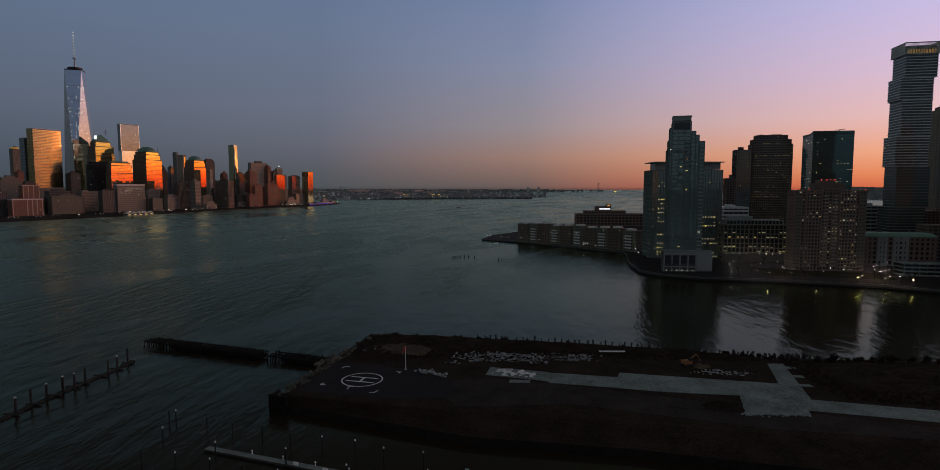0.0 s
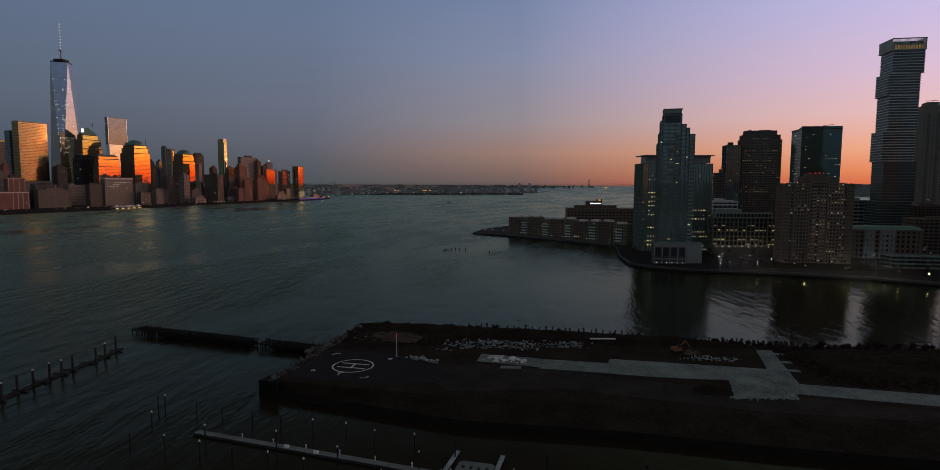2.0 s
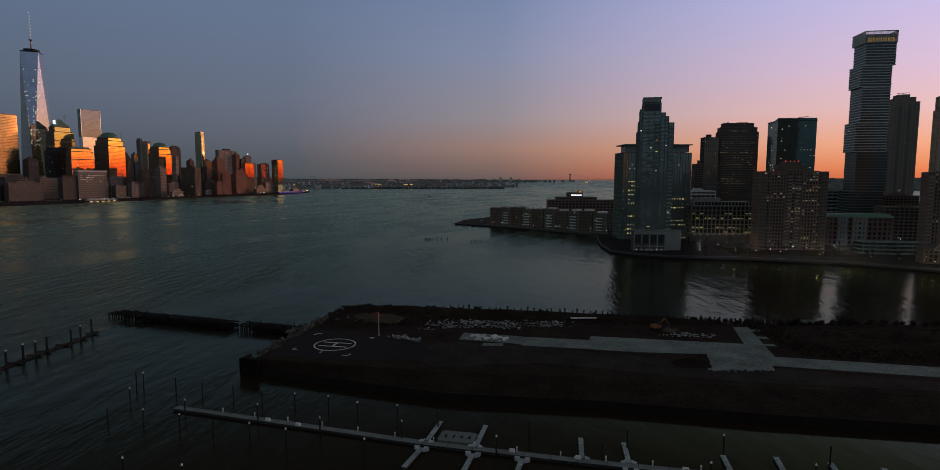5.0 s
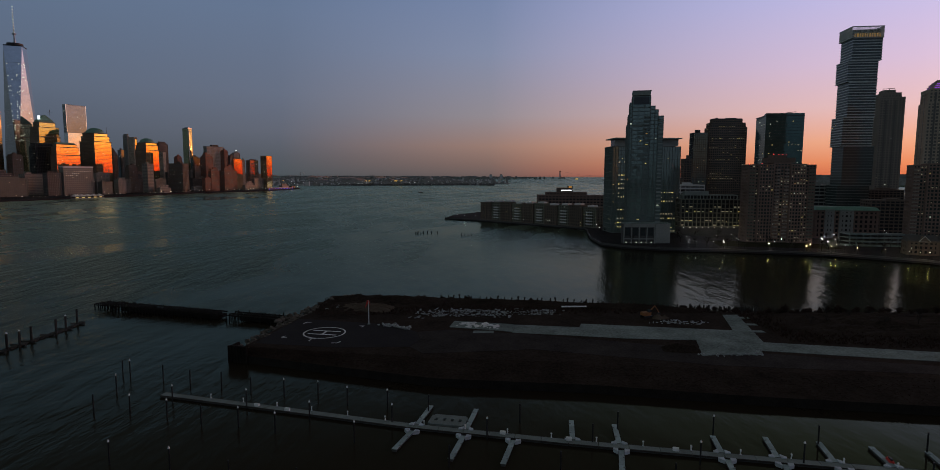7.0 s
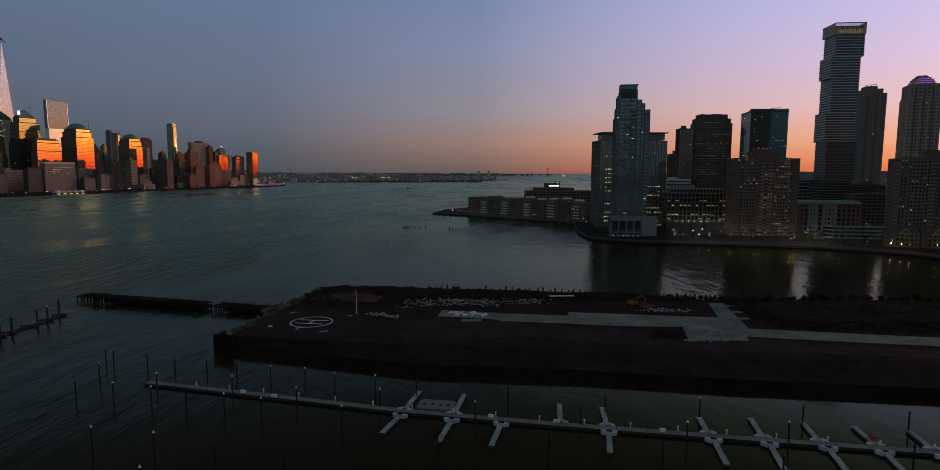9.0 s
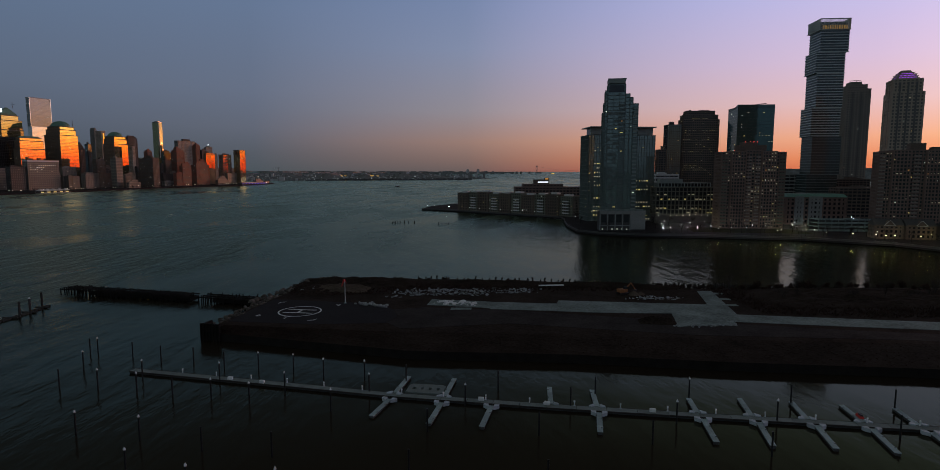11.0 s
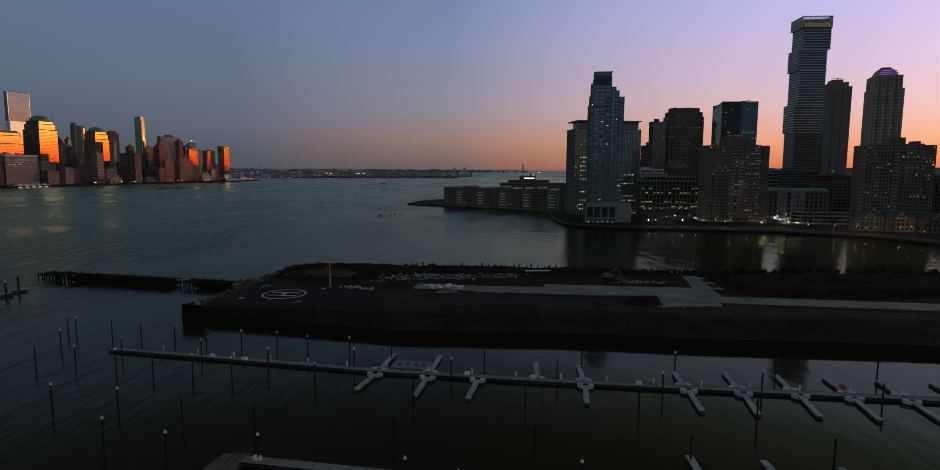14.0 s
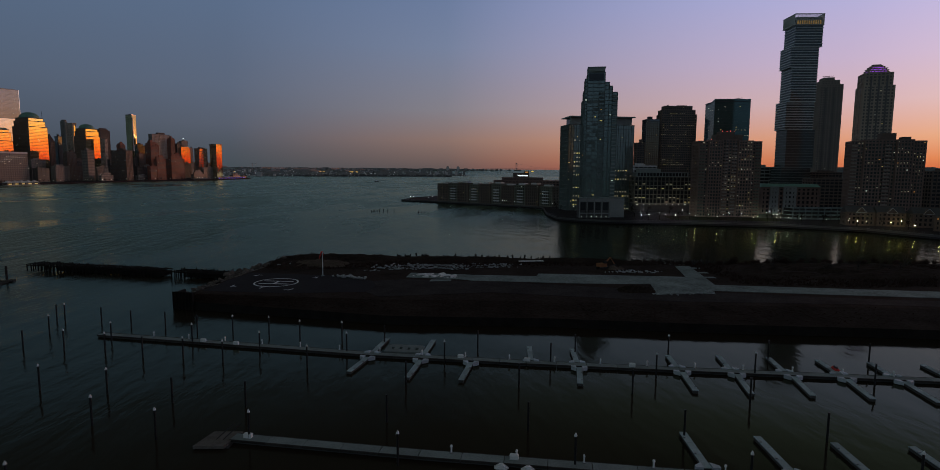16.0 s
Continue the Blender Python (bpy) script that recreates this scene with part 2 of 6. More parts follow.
STONE_TAN = material("stone_tan", (0.52, 0.46, 0.38), 0.7, 0, 0.15, 14, 1.2, spec=0.2)
MASONRY_TAN = material("masonry_tan", (0.45, 0.385, 0.31), 0.7, 0, 0.15, 14, 1.2, spec=0.2)
BRICK_PALE = material("pale_brick", (0.30, 0.255, 0.225), 0.75, 0, 0.2, 12, 1.0, spec=0.2)
STONE_BUFF = material("stone_buff", (0.30, 0.275, 0.24), 0.7, 0, 0.15, 14, 1.2, spec=0.2)
STONE_GREY = material("stone_grey", (0.3, 0.315, 0.305), 0.7, 0, 0.15, 14, 1.2, spec=0.2)
STONE_DARK = material("stone_dark", (0.09, 0.088, 0.088), 0.6, 0, 0.15, 14, 1.2, spec=0.2)
PANEL_WHITE = material("white_panel", (0.62, 0.63, 0.63), 0.5, 0, 0.1, 10, 1.0)
BAND_GREY = material("grey_floor_band", (0.3, 0.345, 0.335), 0.6, 0, 0.12, 8, 0.7, spec=0.2)
BAND_DIM = material("dim_green_floor_band", (0.165, 0.195, 0.19), 0.55, 0, 0.15, 8, 0.7, spec=0.3)
BAND_STACK = material("silver_floor_band", (0.56, 0.62, 0.61), 0.5, 0, 0.15, 8, 0.7, spec=0.3)
STUCCO = material("weathered_stucco", (0.19, 0.188, 0.155), 0.8, 0, 0.2, 10, 0.8, spec=0.15)
BAND_PALE = material("pale_floor_band", (0.6, 0.64, 0.63), 0.55, 0, 0.12, 8, 0.7, spec=0.2)
METAL_GREY = material("grey_metal", (0.33, 0.35, 0.36), 0.35, 0.7, 0.12, 8, 0.7)
METAL_DARK = material("dark_metal", (0.04, 0.04, 0.043), 0.45, 0.6, 0.15, 4, 0.4)
COPPER = material("green_copper", (0.16, 0.32, 0.26), 0.6, 0.1, 0.2, 8, 0.8)
CONCRETE = material("concrete", (0.225, 0.272, 0.265), 0.85, 0, 0.5, 9, 0.7, 0.3, spec=0.1)
CONCRETE_DOCK = material("dock_concrete", (0.235, 0.275, 0.27), 0.8, 0, 0.25, 3, 0.3, 0.2, each=0.15, spec=0.2)
DOCK_PALE = material("pale_dock_deck", (0.38, 0.47, 0.49), 0.75, 0, 0.25, 3, 0.3, 0.2, each=0.15, spec=0.2)
ASPHALT = material("asphalt", (0.037, 0.0345, 0.038), 0.9, 0, 0.25, 12, 0.5, 0.3, spec=0.05)
GRAVEL = material("grey_brown_gravel", (0.05, 0.044, 0.043), 0.95, 0, 0.5, 9, 0.5, 0.4, spec=0.03)
DIRT = material("dirt", (0.041, 0.031, 0.026), 0.95, 0, 0.5, 9, 0.8, 0.6, spec=0.02)
SCRUB = material("dry_scrub", (0.043, 0.027, 0.023), 0.95, 0, 0.35, 6, 0.5, each=0.3, spec=0.02)
TWIG = material("bare_twigs", (0.03, 0.025, 0.022), 0.9, 0, 0.3, 3, 0.3)
ROCK = material("rock", (0.13, 0.115, 0.1), 0.85, 0, 0.35, 2, 0.4, 0.5, each=0.4, spec=0.1)
RUBBLE = material("rubble", (0.34, 0.365, 0.38), 0.8, 0, 0.25, 2, 0.3, 0.3, each=0.35)
ORANGE_GLOW_PAINT = material("orange_paint_with_glow", (0.27, 0.115, 0.04), 0.7, 0, 0.3, 2, 0.3)
DRIFTWOOD = material("grey_brown_boards", (0.16, 0.145, 0.13), 0.85, 0, 0.35, 1.5, 0.2, 0.4, spec=0.1)
TIMBER = material("tarred_timber", (0.055, 0.05, 0.046), 0.85, 0, 0.35, 2, 0.2, 0.5, each=0.3, spec=0.1)
BULKHEAD = material("wet_bulkhead_timber", (0.024, 0.021, 0.019), 0.85, 0, 0.4, 3, 0.3, 0.5, spec=0.05)
PAINT_WHITE = material("white_paint", (0.86, 0.87, 0.88), 0.6, 0, 0.08, 3, 0.3)
GUSSET = material("weathered_white_plastic", (0.5, 0.56, 0.62), 0.5, 0, 0.15, 2, 0.3, each=0.15)
PAINT_MARK = material("worn_marking_paint", (0.82, 0.83, 0.85), 0.8, 0, 0.15, 2, 0.2)
PAINT_RED = material("red_cloth", (0.60, 0.05, 0.04), 0.8, 0, 0.15, 1, 0.2)
WOODS_FAR = material("far_bare_woods", (0.13, 0.13, 0.13), 0.95, 0, 0.4, 40, 6)
LAND_DARK = material("bare_winter_woods", (0.22, 0.23, 0.23), 0.95, 0, 0.4, 60, 10)
GRASS = material("winter_grass", (0.03, 0.03, 0.02), 0.95, 0, 0.35, 10, 1.0, spec=0.02)
LAMP = material("lamp_white", (1, 1, 1), 0.5, emit=(0.95, 0.95, 1.0), strength=26)
LAMP_FAR = material("lamp_far", (1, 1, 1), 0.5, emit=(1.0, 0.86, 0.62), strength=8)
LAMP_DECK = material("deck_lights", (1, 0.7, 0.2), 0.5, emit=(1.0, 0.55, 0.1), strength=1.4)
LAMP_WARM = material("lamp_sodium", (1, 0.8, 0.4), 0.5, emit=(1.0, 0.74, 0.30), strength=105)
WIN_WARM = material("window_warm", (0.8, 0.6, 0.3), 0.5, emit=(1.0, 0.74, 0.22), strength=0.52, each=0.0)
WIN_WHITE = material("window_cool", (0.8, 0.8, 0.7), 0.5, emit=(0.95, 1.0, 0.8), strength=0.62)
WIN_DIM = material("window_dim", (0.8, 0.7, 0.5), 0.5, emit=(1.0, 0.80, 0.50), strength=0.2)
WIN_CITY = material("window_city", (0.8, 0.7, 0.5), 0.5, emit=(1.0, 0.84, 0.56), strength=0.5)
WIN_CITY_COOL = material("window_city_cool", (0.8, 0.8, 0.8), 0.5, emit=(0.95, 1.0, 0.9), strength=0.5)
WIN_ORANGE = material("window_orange", (0.8, 0.4, 0.2), 0.5, emit=(1.0, 0.42, 0.08), strength=0.4)
GLOW_RED = material("beacon_red", (1, 0.1, 0.1), 0.5, emit=(1.0, 0.06, 0.05), strength=2.5)
GLOW_BLUE = material("light_blue", (0.1, 0.1, 1), 0.5, emit=(0.06, 0.08, 1.0), strength=1.3)
GLOW_PURPLE = material("light_purple", (0.5, 0.1, 1), 0.5, emit=(0.50, 0.08, 1.0), strength=0.8)
GLOW_SIGN = material("sign_white", (1, 1, 1), 0.5, emit=(0.9, 0.92, 1.0), strength=1.2)
GLOW_CROWN = material("crown_amber", (1, 0.7, 0.2), 0.5, emit=(1.0, 0.50, 0.08), strength=0.22)


# ---- mesh helpers ----
class Geo:
    """Collects boxes, prisms and bars into one mesh."""

    def __init__(self):
        self.v, self.f = [], []

    def add(self, verts, faces):
        k = len(self.v)
        self.v += [tuple(p) for p in verts]
        self.f += [tuple(k + i for i in f) for f in faces]
        return self

    def box(self, x0, y0, z0, x1, y1, z1):
        return self.add([(x0, y0, z0), (x1, y0, z0), (x1, y1, z0), (x0, y1, z0), (x0, y0, z1), (x1, y0, z1), (x1, y1, z1), (x0, y1, z1)],
                        [(0, 3, 2, 1), (4, 5, 6, 7), (0, 1, 5, 4), (1, 2, 6, 5), (2, 3, 7, 6), (3, 0, 4, 7)])

    def prism(self, low, z0, z1, high=None):
        """A solid between the outline low at z0 and the outline high (or the same) at z1, both counter-clockwise."""
        high, n = high or low, len(low)
        return self.add([(x, y, z0) for x, y in low] + [(x, y, z1) for x, y in high],
                        [tuple(range(n))[::-1], tuple(range(n, 2 * n))] + [(i, (i + 1) % n, n + (i + 1) % n, n + i) for i in range(n)])

    def tube(self, x, y, z0, z1, r0, r1=None, n=8):
        ring = [(math.cos(2 * math.pi * i / n), math.sin(2 * math.pi * i / n)) for i in range(n)]
        r1 = r0 if r1 is None else max(r1, 0.001)
        return self.prism([(x + r0 * c, y + r0 * s) for c, s in ring], z0, z1, [(x + r1 * c, y + r1 * s) for c, s in ring])

    def bar(self, p, q, r, r2=None, n=4):
        p, q = Vector(p), Vector(q)
        way = (q - p).normalized()
        side = way.cross((0, 0, 1) if abs(way.z) < 0.9 else (1, 0, 0)).normalized()
        up = side.cross(way)
        r2 = r if r2 is None else r2
        ring = [(math.cos(2 * math.pi * i / n + 0.78), math.sin(2 * math.pi * i / n + 0.78)) for i in range(n)]
        verts = [p + r * (c * side + s * up) for c, s in ring] + [q + r2 * (c * side + s * up) for c, s in ring]
        return self.add(verts, [tuple(range(n)), tuple(range(n, 2 * n))[::-1]] + [(i, n + i, n + (i + 1) % n, (i + 1) % n) for i in range(n)])

    def slab(self, p, q, half, z0, z1):
        """A straight strip on the ground from p to q, of that half width."""
        p, q = Vector(p), Vector(q)
        side = Vector((-(q - p).y, (q - p).x)).normalized() * half
        return self.prism([tuple(p - side), tuple(q - side), tuple(q + side), tuple(p + side)], z0, z1)

    def mesh(self, name, mat):
        me = bpy.data.meshes.new(name)
        me.from_pydata(self.v, [], self.f)
        me.materials.append(mat)
        me.validate()
        return me


def part(name, geo, mat, parent=None, label="", kind=""):
    ob = new(name, geo if isinstance(geo, bpy.types.Mesh) else geo.mesh(name, mat))
    ob.parent = parent
    return tagged(ob, label, kind=kind)


def thing(name, label, category, x=0, y=0, z=0, yaw=0, group="", kind=""):
    ob = new(name)
    ob.matrix_world = pose(x, y, z, 0, 0, yaw)
    return tagged(ob, label, category, group, kind)


def solid(name, geo, mat, label, category, kind="", group=""):
    return tagged(new(name, geo.mesh(name, mat)), label, category, group, kind)


PANES = {}


def pane_mesh(w, h, mat):
    key = (round(w, 2), round(h, 2), mat.name)
    if key not in PANES:
        PANES[key] = Geo().box(-w / 2, -0.04, 0, w / 2, 0.04, h).mesh("lit_window", mat)
    return PANES[key]


# ---- buildings ----
rnd = random.Random(7)


def lit_panes(owner, length, z0, n, fh, k, bw, band, m, lit, mats, rows):
    """Lamp-lit windows: whole runs of them on some storeys, single ones on the others."""
    turn = m.to_3x3().to_4x4()
    far = mats[0] in (WIN_CITY, WIN_CITY_COOL)
    for i in range(n):
        if rows and not rows[0] <= i / n <= rows[1]:
            continue
        run = rnd.random() < (0.5 if lit > 0.4 else 0.24)
        start = rnd.uniform(-0.3, 0.6) * k
        stop = start + rnd.uniform(0.3, 0.9) * k
        for j in range(k):
            if rnd.random() < ((lit * 3.6 if start <= j <= stop else lit * 0.3) if run else lit * 0.35):
                tall = min(fh - band - 0.15, 1.4 if far else rnd.choice((0.45, 0.6, 0.85)))
                w = part("lit_window", pane_mesh(min(bw, 4.0) * rnd.choice((0.22, 0.32, 0.5)), tall, rnd.choice(mats)), None, owner)
                w.matrix_local = Matrix.Translation(m @ Vector((j * bw + bw / 2, 0.06 if not far else -0.1, z0 + i * fh + band + 0.1))) @ turn


def facade(root, wall, length, z0, z1, floor, bay, m, band=1.1, pier=0.6, proud=0.3, lit=0.0, mats=(), rows=None, name="facade"):
    """One side of a far building: floor bands and piers before the glass. m maps (along, out, up) to the root's space."""
    g = Geo()
    n, k = max(1, round((z1 - z0) / floor)), max(1, round(length / bay))
    fh, bw = (z1 - z0) / n, length / k
    boxes = [(0, -proud, z0 + i * fh, length, 0.1, z0 + i * fh + band) for i in range(n)] if band else []
    boxes += [(0, -proud, z1 - 0.5, length, 0.1, z1 + 0.6)]
    if pier:
        boxes += [(min(max(i * bw - pier / 2, 0), length - pier), -proud - 0.12, z0, min(max(i * bw - pier / 2, 0), length - pier) + pier, 0.1, z1) for i in range(k + 1)]
    for x0, y0, a, x1, y1, b in boxes:
        c = [m @ Vector(p) for p in ((x0, y0, a), (x1, y0, a), (x1, y1, a), (x0, y1, a), (x0, y0, b), (x1, y0, b), (x1, y1, b), (x0, y1, b))]
        g.add(c, [(0, 3, 2, 1), (4, 5, 6, 7), (0, 1, 5, 4), (1, 2, 6, 5), (2, 3, 7, 6), (3, 0, 4, 7)])
    ob = part(name, g, wall, root, kind="stuff")
    if lit:
        lit_panes(ob, length, z0, n, fh, k, bw, band, m, lit, mats, rows)
    return ob


def sides(w, d):
    """The maps of the front, left, right and back of a box w by d, whose front left corner is the origin."""
    return [(w, Matrix.Identity(4)),
            (d, pose(0, d, 0, 0, 0, -90)),
            (d, pose(w, 0, 0, 0, 0, 90)),
            (w, pose(w, d, 0, 0, 0, 180))]


def block(root, x0, y0, w, d, z0, z1, wall, glass, floor, bay, band, pier, lit=0.0, mats=(), rows=None, seen=2, far=False, side=None):
    """A box of a building: a glazed core with four facades; near ones have a slab at each floor and single piers."""
    core = part("glazing", Geo().box(x0 + 0.12, y0 + 0.12, z0, x0 + w - 0.12, y0 + d - 0.12, z1), glass, root)
    if far:
        for i, (length, m) in enumerate(sides(w, d)[:3]):
            bd, pr = side if side and i else (band, pier)
            facade(root, wall, length, z0, z1, floor, bay, Matrix.Translation((x0, y0, 0)) @ m, bd, pr, 0.3, lit if i < seen else 0, mats, rows)
        return
    n = max(1, round((z1 - z0) / floor))
    fh = (z1 - z0) / n
    slab = Geo().box(x0 - 0.3, y0 - 0.3, 0, x0 + w + 0.3, y0 + d + 0.3, band).mesh("floor_band", wall)
    for i in range(n + 1):
        ob = part("floor_band", slab, None, core)
        ob.location.z = z0 + i * fh if i < n else z1 - band * 0.6
    for i, (length, m) in enumerate(sides(w, d)[:3]):
        k = max(1, round(length / bay))
        bw = length / k
        m = Matrix.Translation((x0, y0, 0)) @ m
        if pier:
            post = Geo().box(-pier / 2, -0.42, z0, pier / 2, 0.1, z1).mesh("pier", wall)
            for j in range(k + 1):
                ob = part("pier", post, None, core)
                ob.matrix_local = m @ Matrix.Translation((min(max(j * bw, pier / 2), length - pier / 2), 0, 0))
        if lit and i < seen:
            lit_panes(core, length, z0, n, fh, k, bw, band, m, lit, mats, rows)


def roof_plant(root, w, d, h, mat, n=2, size=0.3, tall=4.0):
    for i in range(n):
        a, b = w * rnd.uniform(0.15, 0.75 - size / 2), d * rnd.uniform(0.15, 0.75 - size / 2)
        t = tall * rnd.uniform(0.6, 1.2)
        g = Geo().box(a, b, h, a + w * size, b + d * size, h + t)
        g.box(a - 0.3, b - 0.3, h + t, a + w * size + 0.3, b + d * size + 0.3, h + t + 0.4)
        part("rooftop_plant", g, mat, root)


def tower(name, label, x, y, w, d, h, yaw, wall, glass, floor=3.8, bay=4.0, band=1.2, pier=0.7, z0=2.0, lit=0.0, mats=(), rows=None, category="tower", plant=2, seen=2, group="", far=False):
    root = thing(name, label, category, x, y, z0, yaw, group)
    block(root, 0, 0, w, d, 0, h - z0, wall, glass, floor, bay, band, pier, lit, mats, rows, seen, far)
    part("roof", Geo().box(0.2, 0.2, h - z0 - 0.3, w - 0.2, d - 0.2, h - z0 + 0.2), STONE_DARK, root)
    if plant:
        roof_plant(root, w, d, h - z0 + 0.2, wall, plant, 0.3, min(5.0, h * 0.05))
    return root


# ---- water, land and far shores ----
g = Geo()
g.add([(-5200, -900, 0), (5200, -900, 0), (5200, 5200, 0), (-5200, 5200, 0)], [(0, 1, 2, 3)])
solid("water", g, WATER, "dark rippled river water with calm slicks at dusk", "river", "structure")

g = Geo()
ARC = [radians(a) for a in range(-62, 63, 4)]
g.add([(4000 * math.sin(a), 4000 * math.cos(a), 0.3) for a in ARC] + [(4960 * math.sin(a), 4960 * math.cos(a), 46) for a in ARC],
      [(i, i + 1, len(ARC) + i + 1, len(ARC) + i) for i in range(len(ARC) - 1)])
solid("water_far", g, WATER, "hazy outer bay meeting the sky", "bay", "structure")


def ridge(name, label, x0, x1, y, base, top, deep, rough, mat, bend=0.0, step=12.0):
    """A low far shore with an uneven wooded skyline."""
    g, n = Geo(), int((x1 - x0) / step)
    for i in range(n):
        a, b = x0 + i * step, x0 + (i + 1) * step
        fade = min(1.0, 0.12 + 4 * min(i, n - 1 - i) / n)
        h = base + (top - base) * fade * (0.65 + rough * (noise.noise((a * 0.01, y, 3.1)) + 0.6 * noise.noise((a * 0.05, y, 7.7))))
        ya, yb = y + bend * ((a - x0) / (x1 - x0)), y + bend * ((b - x0) / (x1 - x0))
        g.prism([(a, ya), (b, yb), (b, yb + deep), (a, ya + deep)], base - 4, h, [(a, ya + deep * 0.3), (b, yb + deep * 0.3), (b, yb + deep), (a, ya + deep)])
    return solid(name, g, mat, label, "shore", "structure")


ridge("far_shore_north", "low wooded far shore with scattered lights", -1000, 262, 3040, 0, 40, 330, 0.4, LAND_DARK, 330, 8.0)
ridge("far_shore_middle", "low built-up land behind the far shore", -1500, 430, 3560, 0, 56, 900, 0.3, LAND_DARK, 260)
ridge("far_shore_south", "hazy hills across the bay", -2700, 1300, 4640, 24, 62, 120, 0.22, LAND_DARK, 60)
ridge("far_shore_west", "dark distant hills beyond the towers", 1500, 4300, 3600, 0, 100, 150, 0.2, LAND_DARK, -900)

MANHATTAN = [(-985, 950), (-942, 1091), (-902, 1197), (-855, 1324), (-815, 1515), (-763, 1767), (-655, 2010), (-600, 2280), (-615, 2400), (-760, 2520), (-2600, 3100), (-2600, 700)]
g = Geo().prism(MANHATTAN, -3, 3.0)
solid("ground_island", g, ASPHALT, "paved waterfront ground with a stone sea wall", "ground", "structure")

JERSEY = [(-3, 738), (38, 711), (75, 670), (118, 622), (144, 594), (142, 572), (136, 545), (128, 500), (126, 458), (138, 441), (163, 425), (206, 418), (274, 395), (316, 360),
          (328, 318), (345, 270), (420, 170), (500, 60), (520, -200), (1500, -200), (2500, 700), (2500, 1500), (1200, 1450), (420, 1330), (240, 1080), (120, 1030), (60, 880), (10, 800)]
solid("ground_waterfront", Geo().prism(JERSEY, -3, 2.0), ASPHALT, "dark paved waterfront ground with a bulkhead edge", "ground", "structure")
g = Geo()
edge = JERSEY[:16]
for p, q in zip(edge, edge[1:]):
    g.slab(p, q, 0.5, 1.2, 2.6)
solid("promenade_kerb", g, STONE_DARK, "concrete edge of the waterfront promenade", "kerb", "structure")
g = Geo()
for p, q in zip(edge[7:], edge[8:]):
    n = int((Vector(q) - Vector(p)).length / 2.5)
    for i in range(n):
        c = Vector(p).lerp(Vector(q), i / n)
        g.box(c.x - 0.04, c.y - 0.04, 2.6, c.x + 0.04, c.y + 0.04, 3.7)
    g.bar((*p, 3.7), (*q, 3.7), 0.05)
    g.bar((*p, 3.2), (*q, 3.2), 0.03)
solid("promenade_rail", g, METAL_DARK, "dark metal rail along the promenade", "rail", "structure")
solid("lawn", Geo().prism([(215, 440), (300, 420), (310, 450), (225, 480)], 1.9, 2.06), GRASS, "winter lawn of a waterfront park", "lawn", "structure")

# twin blocks and a suspension bridge at the mouth of the bay
for x in (318, 400):
    root = thing("apartment_block", "far apartment block over the bay, paled for haze", "building", x, 4600, 20, 0, "far twin blocks")
    # white body colour stands in for the haze of distance
    part("body", Geo().box(-10, 0, 0, 10, 30, 44), PANEL_WHITE, root)
    part("roof", Geo().box(-7, 5, 44, 5, 22, 47), STONE_GREY, root)
bridge = thing("suspension_bridge", "far suspension bridge with a grey tower", "bridge", 916, 4860, 0)
for bx in (0, 620):
    g = Geo().box(bx - 6, 0, 0, bx - 3, 6, 98).box(bx + 3, 0, 0, bx + 6, 6, 98).box(bx - 6, 0, 91, bx + 6, 6, 98).box(bx - 7, 0, 52, bx + 7, 6, 56)
    part("bridge_tower", g, METAL_GREY, bridge)
g = Geo()
g.box(-300, 0, 53, 900, 6, 54.3)
part("deck", g, METAL_GREY, bridge)
g = Geo()
for i in range(24):
    a, b = i / 24, (i + 1) / 24
    g.bar((620 * a, 3, 58 + 38 * (2 * a - 1) ** 2), (620 * b, 3, 58 + 38 * (2 * b - 1) ** 2), 0.5)
part("cable", g, METAL_GREY, bridge)

for cx in (-790, -772):
    root = thing("harbour_crane", "thin far harbour crane mast on the shore", "crane", cx, 3100, 0, 0, "far cranes")
    part("mast", Geo().bar((0, 0, 0), (0, 0, 70), 0.9), METAL_GREY, root)
    part("jib", Geo().bar((-6, 0, 65), (11, 0, 68), 0.6), METAL_GREY, root)
root = thing("storage_silo", "pale far storage block at the water", "silo", -752, 3030, 0)
part("body", Geo().box(0, 0, 0, 24, 14, 22), PANEL_WHITE, root)
part("roof", Geo().box(-1, -1, 22, 25, 15, 23.5), STONE_GREY, root)

# small far buildings and lights along the low shore
g, lights = Geo(), Geo()
r2 = random.Random(3)
pale = Geo()
for i in range(460):
    x = r2.uniform(-985, 255)
    back = r2.random()
    fade = min(1.0, 0.2 + (255 - x) / 400)
    y = 3043 + 330 * (x + 1000) / 1262 + 190 * back
    w, h = r2.uniform(3, 17), (r2.uniform(4, 11) + 26 * back * fade)
    (pale if r2.random() < 0.35 else g).box(x, y, 0, x + w, y + 10, h)
for i in range(330):   # on the rising land behind
    x, k = r2.uniform(-1450, 400), r2.random()
    y = 3575 + 260 * (x + 1500) / 1930 + 250 * k
    w = r2.uniform(4, 22)
    (pale if r2.random() < 0.3 else g).box(x, y, 0, x + w, y + 12, 10 + 26 * k + r2.uniform(0, 9))
solid("far_pale_houses", pale, PANEL_WHITE, "small pale buildings along the far shore", "houses", "stuff")
for i in range(180):
    x = r2.uniform(-2300, 900)
    w, h = r2.uniform(10, 40), r2.uniform(30, 52)
    g.box(x, 4630 + 60 * (x + 2700) / 4000, 20, x + w, 4650 + 60 * (x + 2700) / 4000, h)
solid("far_houses", g, STONE_GREY, "small grey buildings along the far shore", "houses", "stuff")
wood = Geo()
